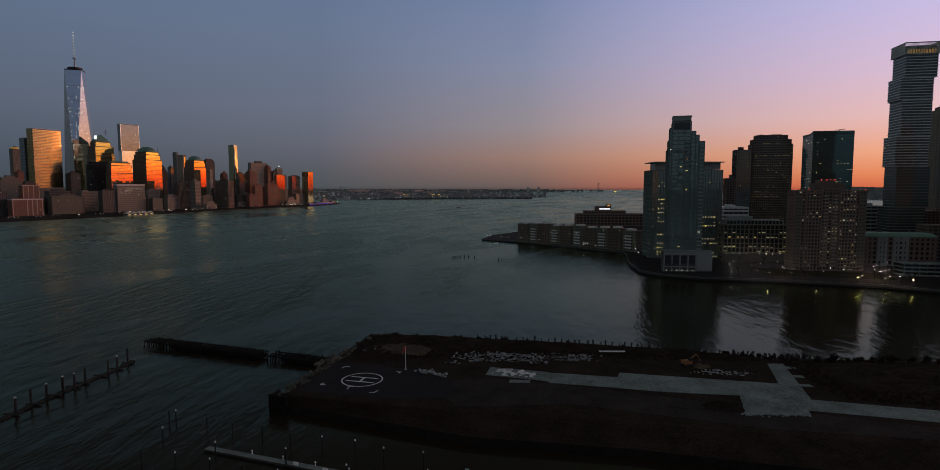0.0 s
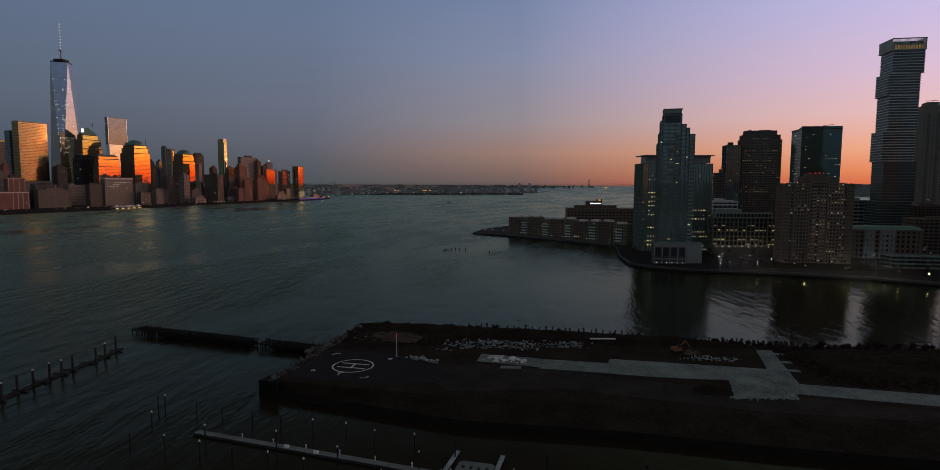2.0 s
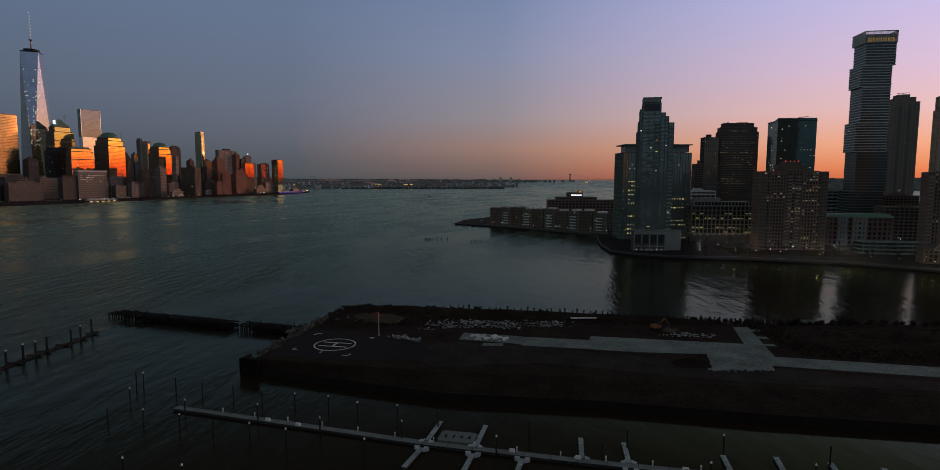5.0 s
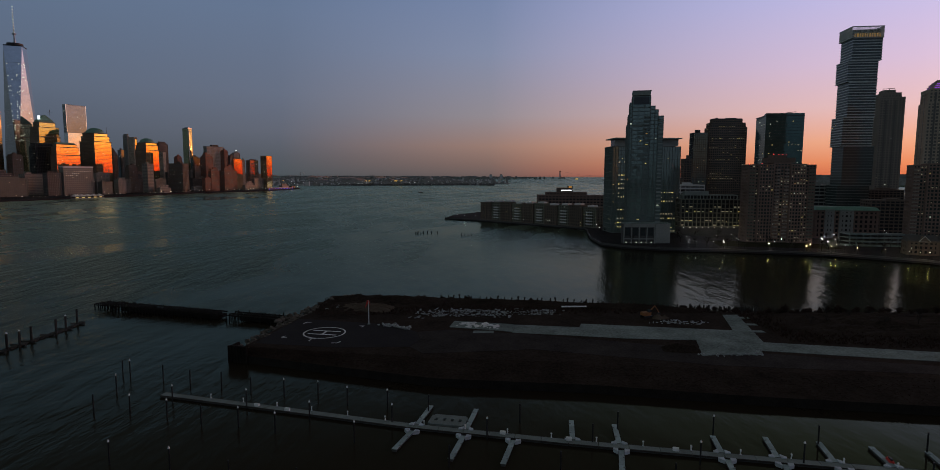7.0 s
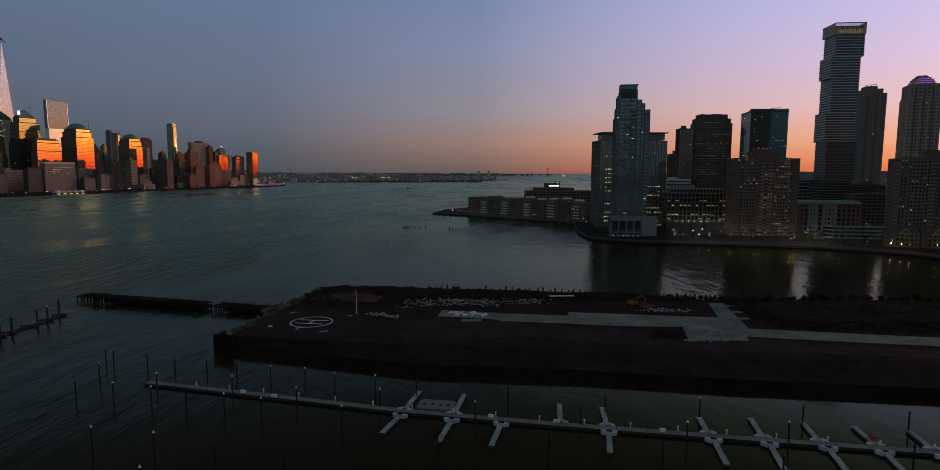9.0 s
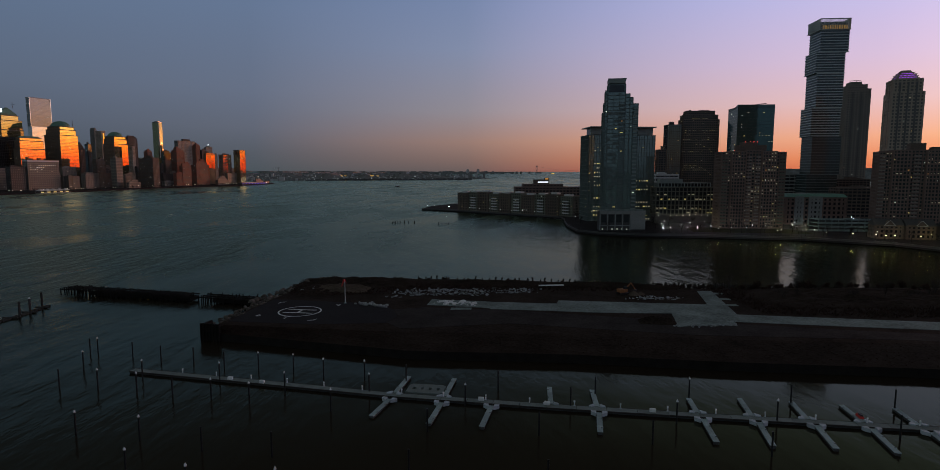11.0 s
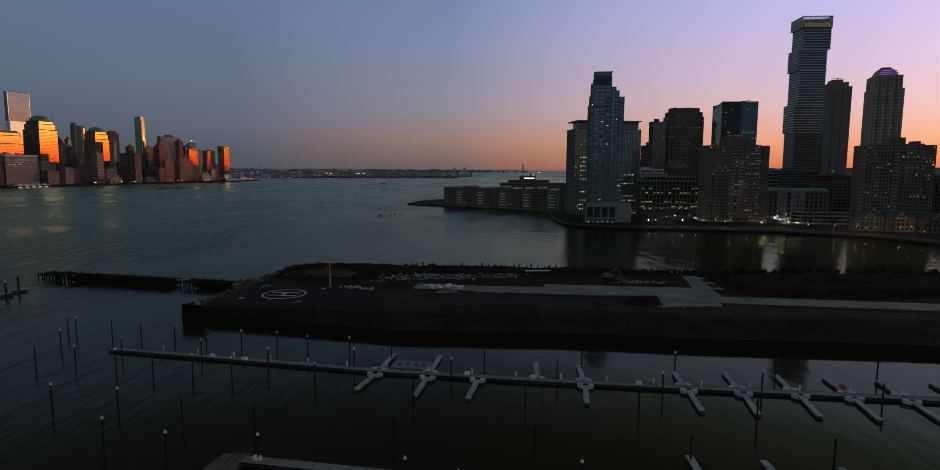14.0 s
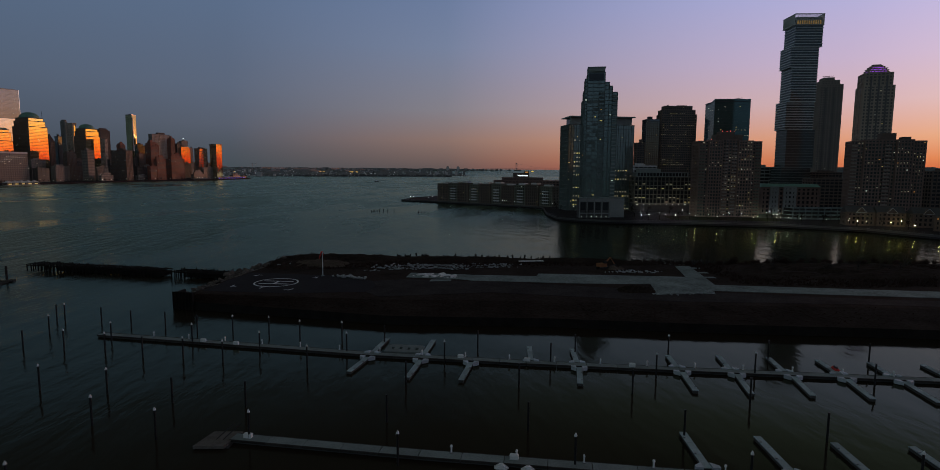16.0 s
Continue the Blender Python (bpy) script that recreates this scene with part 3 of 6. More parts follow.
for i in range(700):
    x = r2.uniform(-640, 250)
    y = 3030 + 330 * (x + 1000) / 1262 + r2.uniform(-2, 8)
    w, h = r2.uniform(3, 9), r2.uniform(4, 13) * min(1.0, 0.35 + (x + 640) / 200)
    wood.prism([(x, y), (x + w, y), (x + w, y + w), (x, y + w)], 0, h, [(x + w * 0.35, y + w * 0.3), (x + w * 0.7, y + w * 0.3), (x + w * 0.7, y + w * 0.7), (x + w * 0.35, y + w * 0.7)])
solid("far_woods", wood, WOODS_FAR, "dark bare woods along the far shoreline", "woods", "stuff")
for i in range(110):
    x = r2.uniform(-985, 262)
    y = 3026 + 330 * (x + 1000) / 1262
    s, z = r2.uniform(0.5, 1.9), r2.uniform(3, 22)
    lights.box(x, y - 3, z, x + s, y - 2, z + 1.1)
solid("far_lamps", lights, GLOW_SIGN, "points of warm light on the far shore", "lights", "stuff")
for x, w in ((-868, 7), (-590, 3), (-458, 9), (-440, 12), (-300, 20), (-270, 14)):
    y = 3024 + 330 * (x + 1000) / 1262
    root = thing("far_floodlight", "cluster of amber lights on the far shore", "lights", x, y, 0, 0, "far floodlights")
    part("mast", Geo().tube(0, 0, 0, 27, 0.4, 0.3, 5), METAL_GREY, root)
    part("lamp_head", Geo().box(-w / 2, -0.6, 24, w / 2, 0.4, 26), LAMP_DECK if w > 5 else GLOW_SIGN, root)

# ---- waterfront towers across the cove ----
WARM = (WIN_WARM, WIN_DIM, WIN_WHITE)
MIXED = (WIN_WARM, WIN_WHITE, WIN_ORANGE, WIN_DIM, WIN_DIM, WIN_DIM, WIN_DIM, WIN_DIM, WIN_DIM)


def balconies(root, x0, w, y0, z0, z1, floor, mat, deep=1.4):
    me = Geo().box(x0, y0 - deep, 0, x0 + w, y0 + 0.1, 0.25).box(x0, y0 - deep, 0.25, x0 + w, y0 - deep + 0.08, 1.2).box(x0, y0 - deep + 0.08, 0.25, x0 + 0.08, y0, 1.2).box(x0 + w - 0.08, y0 - deep + 0.08, 0.25, x0 + w, y0, 1.2).mesh("balcony", mat)
    for i in range(int((z1 - z0) / floor)):
        part("balcony", me, None, root).location.z = z0 + i * floor


def lit_row(owner, z, bays, bw, out, tall, mats, fill=0.75):
    """One storey with most of its windows lit, over a run of bays of the front."""
    for j in range(*bays):
        if rnd.random() < fill:
            ob = part("lit_window", pane_mesh(bw * rnd.choice((0.35, 0.5, 0.7)), tall, rnd.choice(mats)), None, owner)
            ob.location = (j * bw + bw / 2, out, z)


# slender apartment tower with a stepped top, on a podium
t = thing("apartment_tower", "slender pale glass apartment tower with a stepped top", "tower", 154, 476, 2, -15)
for x0, y0, w, d, h in ((0, 0, 14, 20, 119), (14.02, 0.4, 3.6, 19, 111), (17.64, 0.8, 2.6, 18, 108), (20.26, 1.2, 4.2, 17, 103), (-1.9, 1, 1.88, 17, 114), (-3.0, 2.5, 1.08, 14, 104), (-4.0, 4, 0.98, 12, 96)):
    block(t, x0, y0, w, d, 14, h, BAND_DIM, GLASS_TEAL, 3.05, 4.6, 0.55, 0.22, 0.035, (WIN_WHITE, WIN_WARM, WIN_ORANGE))
balconies(t, 20.8, 3.6, 1.2, 16, 102, 3.05, BAND_GREY)
balconies(t, 9.5, 4.4, 0, 16, 106, 3.05, BAND_DIM, 1.0)
balconies(t, -4.0, 1.0, 4, 16, 95, 3.05, BAND_DIM, 1.2)
r12 = random.Random(41)
sheet = [Geo().box(0, -0.36, 0, w, -0.31, 2.2).mesh("panel", BAND_DIM) for w in (1.4, 2.4, 4.6)]
for i in range(46):
    ob = part("panel", r12.choice(sheet), None, t)
    ob.location = (r12.choice((0.2, 2.6, 5.2, 5.2, 7.6, 8.6)), 0, 14.75 + 3.05 * r12.randrange(32))
part("crown", Geo().box(0, 0, 119.7, 14, 0.6, 123).box(0, 19.4, 119.7, 14, 20, 123).box(0, 0.6, 119.7, 0.6, 19.4, 123).box(13.4, 0.6, 119.7, 14, 19.4, 123).box(-0.2, -0.2, 123, 14.6, 20, 123.6), BAND_GREY, t)
part("louvre", Geo().box(1.0, -0.5, 112.5, 13, -0.46, 118.2), GLASS_BLACK, t)
part("core", Geo().box(1, 1, 0, 21, 18, 14.2), CONCRETE, t)

p = thing("podium", "white panelled podium with dark openings at the water's edge", "podium", 144, 457, 2, -4)
part("body", Geo().box(0, 0.6, 0, 37, 9, 15.4), STONE_DARK, p)
g = Geo().box(0, 0, 13.2, 25, 0.7, 16).box(0, 0, 3.4, 25, 0.7, 4.2)
for i in range(5):
    g.box(i * 6.1, 0, 0, i * 6.1 + 0.7, 0.7, 16)
part("frame", g, STONE_GREY, p)
part("wall_panel", Geo().box(25.3, -0.1, 0.8, 37, 0.7, 16), STONE_GREY, p)
for i in range(4):
    part("window", Geo().box(i * 6.1 + 1.4, 0.35, 6.4, i * 6.1 + 5.2, 0.55, 12.6), GLASS_BLACK, p)
part("roof", Geo().box(-0.3, -0.3, 16, 37.3, 9.3, 16.5), CONCRETE, p)
for i in range(6):
    part("lit_window", Geo().box(2 + i * 4.0, 0.3, 0.6, 2.6 + i * 4.0, 0.5, 1.4), WIN_WHITE, p)

o = thing("office_building", "glass office block with lit floors and a wide flat roof", "office", 158, 545, 2, 1)
block(o, 0, 0, 65, 27, 0, 82, BAND_DIM, GLASS_TEAL, 4.1, 2.6, 0.5, 0.14, 0.1, (WIN_WARM, WIN_WARM, WIN_DIM), (0.03, 0.85))
for i in (0, 1, 2, 3, 5, 8, 10, 11, 12, 13, 16):
    lit_row(o, i * 4.1 + 1.2, (2, 10), 2.6, 0.06, 1.0, (WIN_WARM, WIN_DIM, WIN_DIM), 0.75 if i < 14 else 0.3)
for i in (0, 1, 3, 4, 7, 9):
    lit_row(o, i * 4.1 + 1.2, (15, 24), 2.6, 0.06, 0.9, (WIN_WARM, WIN_DIM, WIN_DIM), 0.75)
part("attic", Geo().box(5, 3, 82.6, 62, 25, 89), GLASS_BLACK, o)
part("attic_wall", Geo().box(2, 1, 82.6, 63, 3, 89), BAND_GREY, o)
part("roof", Geo().box(0.5, -4, 89, 64.5, 28, 89.9), BAND_GREY, o)

l = thing("office_block", "low pale concrete office block with tall piers", "office", 215, 520, 2, -5)
block(l, 0, 0, 54, 16, 8, 33, STUCCO, GLASS_BLACK, 4.0, 3.6, 0.7, 0.8, 0.08, (WIN_WARM, WIN_DIM, WIN_DIM))
for i in (0, 1, 3, 4):
    lit_row(l, 8 + i * 4.17 + 1.3, (0, 15), 3.6, 0.06, 0.75, (WIN_WARM, WIN_DIM, WIN_DIM, WIN_DIM), 0.5)
block(l, 3, 3, 48, 12, 33.1, 37, BAND_GREY, GLASS_BLACK, 4.0, 3.0, 0.6, 0.5)
part("penthouse", Geo().box(5, 5, 37.2, 26, 14, 40.5), BAND_GREY, l)
part("base", Geo().box(0.5, 0.5, 0, 53.5, 15, 8), STONE_DARK, l)
for i in range(9):
    part("wall_lamp", Geo().box(3 + i * 5.6, -0.7, 7.3, 3.35 + i * 5.6, -0.42, 7.6), LAMP_FAR, l)

d = thing("office_tower", "dark stepped masonry office tower with scattered lit rows", "tower", 452, 1000, 2, -5)
for x0, y0, w, dd, z0, z1 in ((0, 0, 63, 25, 0, 138), (2, 2, 59, 21, 138.1, 146), (7, 4, 49, 17, 146.1, 153)):
    block(d, x0, y0, w, dd, z0, z1, BRICK_BROWN, GLASS_SMOKE, 4.0, 3.4, 1.4, 0.9, 0.2, (WIN_WARM, WIN_DIM, WIN_DIM), far=True)
part("roof", Geo().box(7, 4, 153, 56, 21, 153.8).box(12, 6, 153.8, 15, 9, 155).box(30, 8, 153.8, 48, 18, 155), STONE_DARK, d)
tower("glass_tower", "narrow blue-black glass office tower", 418, 985, 24, 20, 130, -5, METAL_DARK, GLASS_BLUE, 4.0, 3.5, 0.5, 0.3, lit=0.08, mats=WARM)
tower("apartment_block", "small brown masonry block behind the offices", 329, 800, 11, 14, 80, -5, BRICK_BROWN, GLASS_BLACK, 3.2, 3.2)
tower("low_building", "low pale banded building with lit storeys", 262, 640, 26, 20, 46, -5, PANEL_WHITE, GLASS_BLACK, 4.4, 5, 1.8, 0.3, lit=0.1, mats=(WIN_WARM, WIN_WHITE))

b = thing("apartment_tower", "wide red-brick apartment tower with balconies and lit windows", "tower", 249, 466, 2, -5, "brick apartment towers")
for x0, y0, w, z1 in ((0, 1.2, 8, 63.5), (8.02, 0, 12, 64), (20.04, 1.2, 13, 65), (33.06, 0, 12, 64), (45.08, 1.2, 8, 63.5)):
    block(b, x0, y0, w, 15 - y0, 0, z1, BRICK_RED, GLASS_SMOKE, 2.75, 2.4, 1.1, 0.8, 0.24, MIXED)
balconies(b, 0.6, 4.4, 1.2, 4, 62, 2.75, STUCCO)
balconies(b, 48, 4.6, 1.2, 4, 62, 2.75, STUCCO)
balconies(b, 21.2, 3.4, 1.2, 4, 62, 2.75, BRICK_PALE)
balconies(b, 28.6, 3.4, 1.2, 4, 62, 2.75, BRICK_PALE)
part("penthouse", Geo().box(15, 4, 65, 38, 13, 69.5), BRICK_BROWN, b)
part("penthouse", Geo().box(19, 5, 69.5, 31, 12, 72), BRICK_BROWN, b)
for x, y, z in ((0.5, 2, 64.1), (10, 1, 64.6), (21, 5.5, 72), (25, 5.5, 72), (28, 5.5, 72), (31, 5.5, 72), (48.5, 2, 64.1), (52.5, 2, 64.1)):
    part("beacon", Geo().tube(x, y, z, z + 0.6, 0.2), GLOW_RED, b)

gt = thing("glass_tower", "dark green glass office tower with a slanted top", "tower", 443, 803, 2, -9)
part("glazing", Geo().prism([(0.3, 0.3), (50.7, 0.3), (50.7, 38), (0.3, 38)], 0, 138).add(
    [(0.3, 0.3, 138), (50.7, 0.3, 138), (50.7, 38, 138), (0.3, 38, 138), (0.3, 0.3, 141.7), (50.7, 0.3, 141.7), (50.7, 38, 138.1), (0.3, 38, 133)],
    [(0, 3, 2, 1), (4, 5, 6, 7), (0, 1, 5, 4), (1, 2, 6, 5), (2, 3, 7, 6), (3, 0, 4, 7)]), GLASS_GREEN, gt)
for length, m in sides(51, 38)[:3]:
    facade(gt, METAL_DARK, length, 0, 138, 4.0, 4.2, m, 0.2, 0.0, 0.05, 0.1, (WIN_DIM, WIN_WHITE, WIN_WARM))
part("window_crane", Geo().bar((40, 20, 140), (40, 20, 145), 0.4).bar((34, 20, 144), (47, 20, 145.4), 0.5), METAL_DARK, gt)

# tower of shifted blocks
u = thing("stacked_tower", "tall banded apartment tower of shifted stacked blocks", "tower", 462, 662, 2, -9)
for dx, z0, z1, w in ((-6, 0, 44, 35), (-2.0, 44.2, 89, 33), (-4.5, 89.2, 122, 32.5), (-0.5, 122.2, 162, 29.5), (-3.0, 162.2, 186, 32), (0.6, 186.2, 211, 31.4)):
    block(u, dx, 0, w, 27, z0, z1, BAND_STACK if z0 > 80 else BAND_DIM, GLASS_SMOKE, 3.1, 6.0, 0.95 if z0 > 80 else 0.6, 0.0, 0.006, (WIN_WHITE, WIN_WARM))
crown = Geo()
for length, m in sides(33.6, 30):
    for i in range(int(length / 0.9)):
        c = m @ Vector((i * 0.9 + 0.5, 0, 0))
        crown.box(c.x - 1.5, c.y - 1.6, 211.3, c.x - 1.2, c.y - 1.3, 224)
    for z in (214, 217, 220):
        p0, p1 = m @ Vector((0, 0, z)), m @ Vector((length, 0, z))
        crown.bar((p0.x - 1.3, p0.y - 1.4, z), (p1.x - 1.3, p1.y - 1.4, z), 0.15)
crown.box(-1.6, -1.6, 211.1, 32.4, 28.8, 212).box(-1.6, -1.6, 223, 32.4, -0.9, 224).box(-1.6, 28.1, 223, 32.4, 28.8, 224).box(-1.6, -0.9, 223, -0.9, 28.1, 224).box(31.7, -0.9, 223, 32.4, 28.1, 224)
part("crown_screen", crown, BAND_PALE, u)
part("crown_core", Geo().box(1, 1.5, 212, 30.5, 26, 220.5), GLASS_SMOKE, u)
for i in range(11):
    part("crown_light", Geo().box(2.4 + i * 2.6, 0.6, 212.2, 3.6 + i * 2.6, 1.3, 216.5), GLOW_CROWN, u)

bt = thing("apartment_tower", "tan masonry apartment tower with a stepped crown", "tower", 572, 760, 2, -20)
for x0, y0, w, dd, z0, z1 in ((0, 0, 28, 30, 0, 158), (2, 2, 22, 26, 158.1, 164), (5, 5, 13, 18, 164.1, 168)):
    block(bt, x0, y0, w, dd, z0, z1, STONE_BUFF, GLASS_CITY, 3.2, 3.4, 1.4, 1.3, 0.015, WARM)
for x in (6.8, 17):
    part("window_strip", Geo().box(x - 0.9, -0.62, 4, x + 0.9, -0.45, 154), GLASS_CITY, bt)
part("roof_crane", Geo().bar((14, 14, 168), (14, 14, 171), 0.4).bar((6, 14, 171), (20, 14, 171.6), 0.4), METAL_DARK, bt)

pt = thing("apartment_tower", "tall tan apartment tower with a purple-lit domed crown", "tower", 469, 557.7, 2, -25)
block(pt, 0, 0, 27.4, 26, 0, 126, MASONRY_TAN, GLASS_CITY, 3.3, 3.3, 1.3, 1.2, 0.05, WARM)
block(pt, 1, 1, 24.5, 24, 126.1, 139, MASONRY_TAN, GLASS_CITY, 3.3, 3.3, 1.3, 1.2, 0.02, WARM)
dome = Geo()
TIERS = ((139, 140.6, 3.6), (140.6, 142.6, 4.2), (142.6, 144.6, 5.2), (144.6, 146.4, 6.8), (146.4, 147.8, 8.6))
for z0, z1, a in TIERS:
    dome.prism([(a, a + 1.5), (a + 1.5, a), (25 - a, a), (26.5 - a, a + 1.5), (26.5 - a, 24.5 - a), (25 - a, 26 - a), (a + 1.5, 26 - a), (a, 24.5 - a)], z0, z1 - 0.3)
    dome.prism([(a - 0.3, a - 0.3), (26.8 - a, a - 0.3), (26.8 - a, 26.3 - a), (a - 0.3, 26.3 - a)], z1 - 0.3, z1)
dome.box(9.5, 10, 147.8, 17, 16, 148.8)
part("rear_wall", Geo().box(0.4, 25.9, 2, 26.1, 26.4, 125.5), MASONRY_TAN, pt)
part("crown", dome, STONE_TAN, pt)
for x in (6.2, 13.2, 20.2):
    part("window_strip", Geo().box(x - 0.8, -0.62, 4, x + 0.8, -0.45, 136), GLASS_CITY, pt)
for y in (7, 18):
    part("window_strip", Geo().box(-0.62, y - 0.8, 4, -0.45, y + 0.8, 136), GLASS_CITY, pt)
for z, z1, a in TIERS[:4]:
    k = 12
    for i in range(k):
        x = a + 1.5 + (23.5 - 2 * a) * (i + 0.5) / k
        part("crown_light", Geo().box(x - 0.32, a - 0.28, z + 0.05, x + 0.32, a - 0.08, z + 0.6), GLOW_PURPLE, pt)
    for i in range(6):
        y = a + 1.5 + (23 - 2 * a) * (i + 0.5) / 6
        part("crown_light", Geo().box(a - 0.28, y - 0.32, z + 0.05, a - 0.08, y + 0.32, z + 0.6), GLOW_PURPLE, pt)

b2 = thing("apartment_tower", "broad dark brick apartment tower with many lit windows", "tower", 359, 432, 2, -25, "brick apartment towers")
for x0, y0, w, z1 in ((0, 1.4, 9, 63), (9.02, 0, 12, 64), (21.04, 1.4, 10, 64), (31.06, 0, 11, 64), (42.08, 1.4, 8.4, 63)):
    block(b2, x0, y0, w, 17 - y0, 0, z1, BRICK_RED, GLASS_SMOKE, 2.75, 2.4, 1.1, 0.8, 0.21, MIXED)
balconies(b2, 0.6, 4, 1.4, 4, 62, 2.75, BRICK_PALE)
balconies(b2, 23, 4.4, 1.4, 4, 62, 2.75, BRICK_PALE)
part("penthouse", Geo().box(21, 4, 64, 31, 14, 69.5), BRICK_BROWN, b2)
part("penthouse", Geo().box(36, 4, 64, 41, 14, 66.5), BRICK_BROWN, b2)

rw = thing("school_building", "low red-brick and white building with a green copper roof", "building", 328, 500, 2, -9)
block(rw, 0, 0, 52, 20, 0, 24, BRICK_RED, GLASS_BLACK, 4.0, 4.0, 1.6, 1.8, 0.03, (WIN_WHITE,))
for x0, w in ((8, 7), (20, 11)):
    block(rw, x0, -0.9, w, 4, 0, 24.6, STONE_GREY, GLASS_BLACK, 4.0, 3.5, 2.2, 1.8)
part("roof", Geo().prism([(-0.6, -1.6), (52.6, -1.6), (52.6, 20.6), (-0.6, 20.6)], 24.7, 27.4, [(1.5, 2), (50.5, 2), (50.5, 18), (1.5, 18)]), COPPER, rw)
tower("low_building", "low dark banded office building", 446, 700, 24, 20, 46, -9, STONE_GREY, GLASS_BLACK, 4.2, 6, 1.6, 0.3, lit=0.02, mats=WARM)
tower("low_building", "dark brick block behind the towers", 520, 620, 30, 24, 47, -9, BRICK_BROWN, GLASS_BLACK, 3.2, 4)
tower("low_building", "dark brick block beside the brick tower", 470, 470, 40, 24, 42, -12, BRICK_BROWN, GLASS_BLACK, 3.2, 4)

for x, y, w, h, label in ((400, 530, 36, 34, "dark brick low-rise behind the brick towers"), (440, 505, 38, 38, "dark low-rise with a flat roof"), (500, 560, 40, 44, "dark masonry block between towers"), (520, 700, 40, 40, "dark block at the foot of tall towers")):
    tower("low_building", label, x, y, w, 22, h, -14, BRICK_BROWN, GLASS_BLACK, 3.2, 4, lit=0.03, mats=MIXED)

pk = thing("parking_deck", "long low concrete parking deck with open storeys", "car park", 316, 437, 2, -9)
g = Geo()
for z in (0.2, 3.2, 6.2, 9.0):
    g.box(0, 0, z, 46, 16, z + 0.35)
    g.box(0, -0.1, z + 0.35, 46, 0.15, z + 1.3)
for i in range(10):
    g.box(i * 5, 0, 0, i * 5 + 0.5, 0.5, 9)
part("frame", g, CONCRETE, pk)
part("back_wall", Geo().box(0, 15, 0, 46, 15.8, 9.2), STONE_DARK, pk)

# plain towers out of view on the sunset side, added to shade the pier
for x, y, w, h in ((720, 300, 40, 62), (732, 360, 44, 84), (724, 425, 42, 58), (745, 490, 40, 76), (760, 545, 40, 66)):
    tower("apartment_tower", "plain unseen apartment tower added to block the low sun", x, y, w, 34, h, 80, STONE_DARK, GLASS_BLACK, 3.0, 4.0, 1.3, 1.3, group="marina apartment towers", far=True)

# gabled townhouses near the cove
for i, (x, y, yaw) in enumerate(((316, 384, -20), (334, 377, -20), (352, 366, -24), (345, 342, -60), (352, 324, -62), (362, 306, -64))):
    hs = thing("townhouse", "brick townhouse with a gabled roof and white trim", "house", x + 8, y + 4, 2, yaw, "waterfront townhouses")
    block(hs, 0, 0, 17.5, 12, 0, 9.5, BRICK_BROWN, GLASS_BLACK, 3.1, 2.9, 1.3, 1.3, 0.07, MIXED)
    g = Geo()
    g.add([(-0.4, -0.5, 9.5), (17.9, -0.5, 9.5), (17.9, 12.5, 9.5), (-0.4, 12.5, 9.5), (-0.4, 6, 14), (17.9, 6, 14)], [(0, 1, 5, 4), (1, 2, 5), (2, 3, 4, 5), (3, 0, 4), (0, 3, 2, 1)])
    part("roof", g, STONE_DARK, hs)
    g = Geo()
    g.add([(5.5, -1.2, 9.6), (12, -1.2, 9.6), (8.75, -1.2, 13.2), (5.5, 5, 9.6), (12, 5, 9.6), (8.75, 5, 13.2)], [(0, 1, 2), (3, 5, 4), (0, 2, 5, 3), (1, 4, 5, 2), (0, 3, 4, 1)])
    part("gable", g, BRICK_BROWN, hs)
    part("gable_trim", Geo().bar((5.3, -1.3, 9.6), (8.75, -1.3, 13.4), 0.14).bar((12.2, -1.3, 9.6), (8.75, -1.3, 13.4), 0.14).bar((5.3, -1.3, 9.6), (12.2, -1.3, 9.6), 0.12), PANEL_WHITE, hs)

# peninsula with long low apartments
wh = thing("apartment_row", "long white low apartment building with balconies on a jetty", "building", 42, 716, 2, -47)
for i in range(10):
    z1 = 21.0 + (i % 3) * 0.8
    block(wh, i * 16.6, (i % 2) * 1.5, 16.58, 14, 0, z1, STUCCO if i % 2 else BRICK_BROWN, GLASS_BLACK, 3.1, 3.0, 1.2, 1.2, 0.07, (WIN_WHITE, WIN_WARM))
    part("roof_house", Geo().box(i * 16.6 + 4, 4, z1 + 0.2, i * 16.6 + 12, 11, z1 + 2.2), PANEL_WHITE, wh)
    if i % 2:
        balconies(wh, i * 16.6 + 4.5, 7.5, 1.5, 3, 19, 3.1, PANEL_WHITE)
rp = thing("terminal_building", "long low red-brick terminal with a lit rooftop sign", "building", 156, 1000, 2, -4)
block(rp, 0, 0, 130, 30, 0, 20, BRICK_RED, GLASS_BLACK, 4.5, 6, 2.2, 2.0)
block(rp, 14, 4, 70, 20, 20.1, 25, BRICK_RED, GLASS_BLACK, 4.5, 6, 2.2, 2.0)
part("sign_tower", Geo().box(33, 6, 25.1, 60, 18, 33.5).box(52, 6, 33.5, 60, 18, 36.5), BRICK_BROWN, rp)
part("lit_sign", Geo().box(40, 5.5, 28, 58, 5.9, 30), GLOW_SIGN, rp)
part("lit_window", Geo().box(53, 5.5, 33.6, 58, 5.9, 36), WIN_ORANGE, rp)

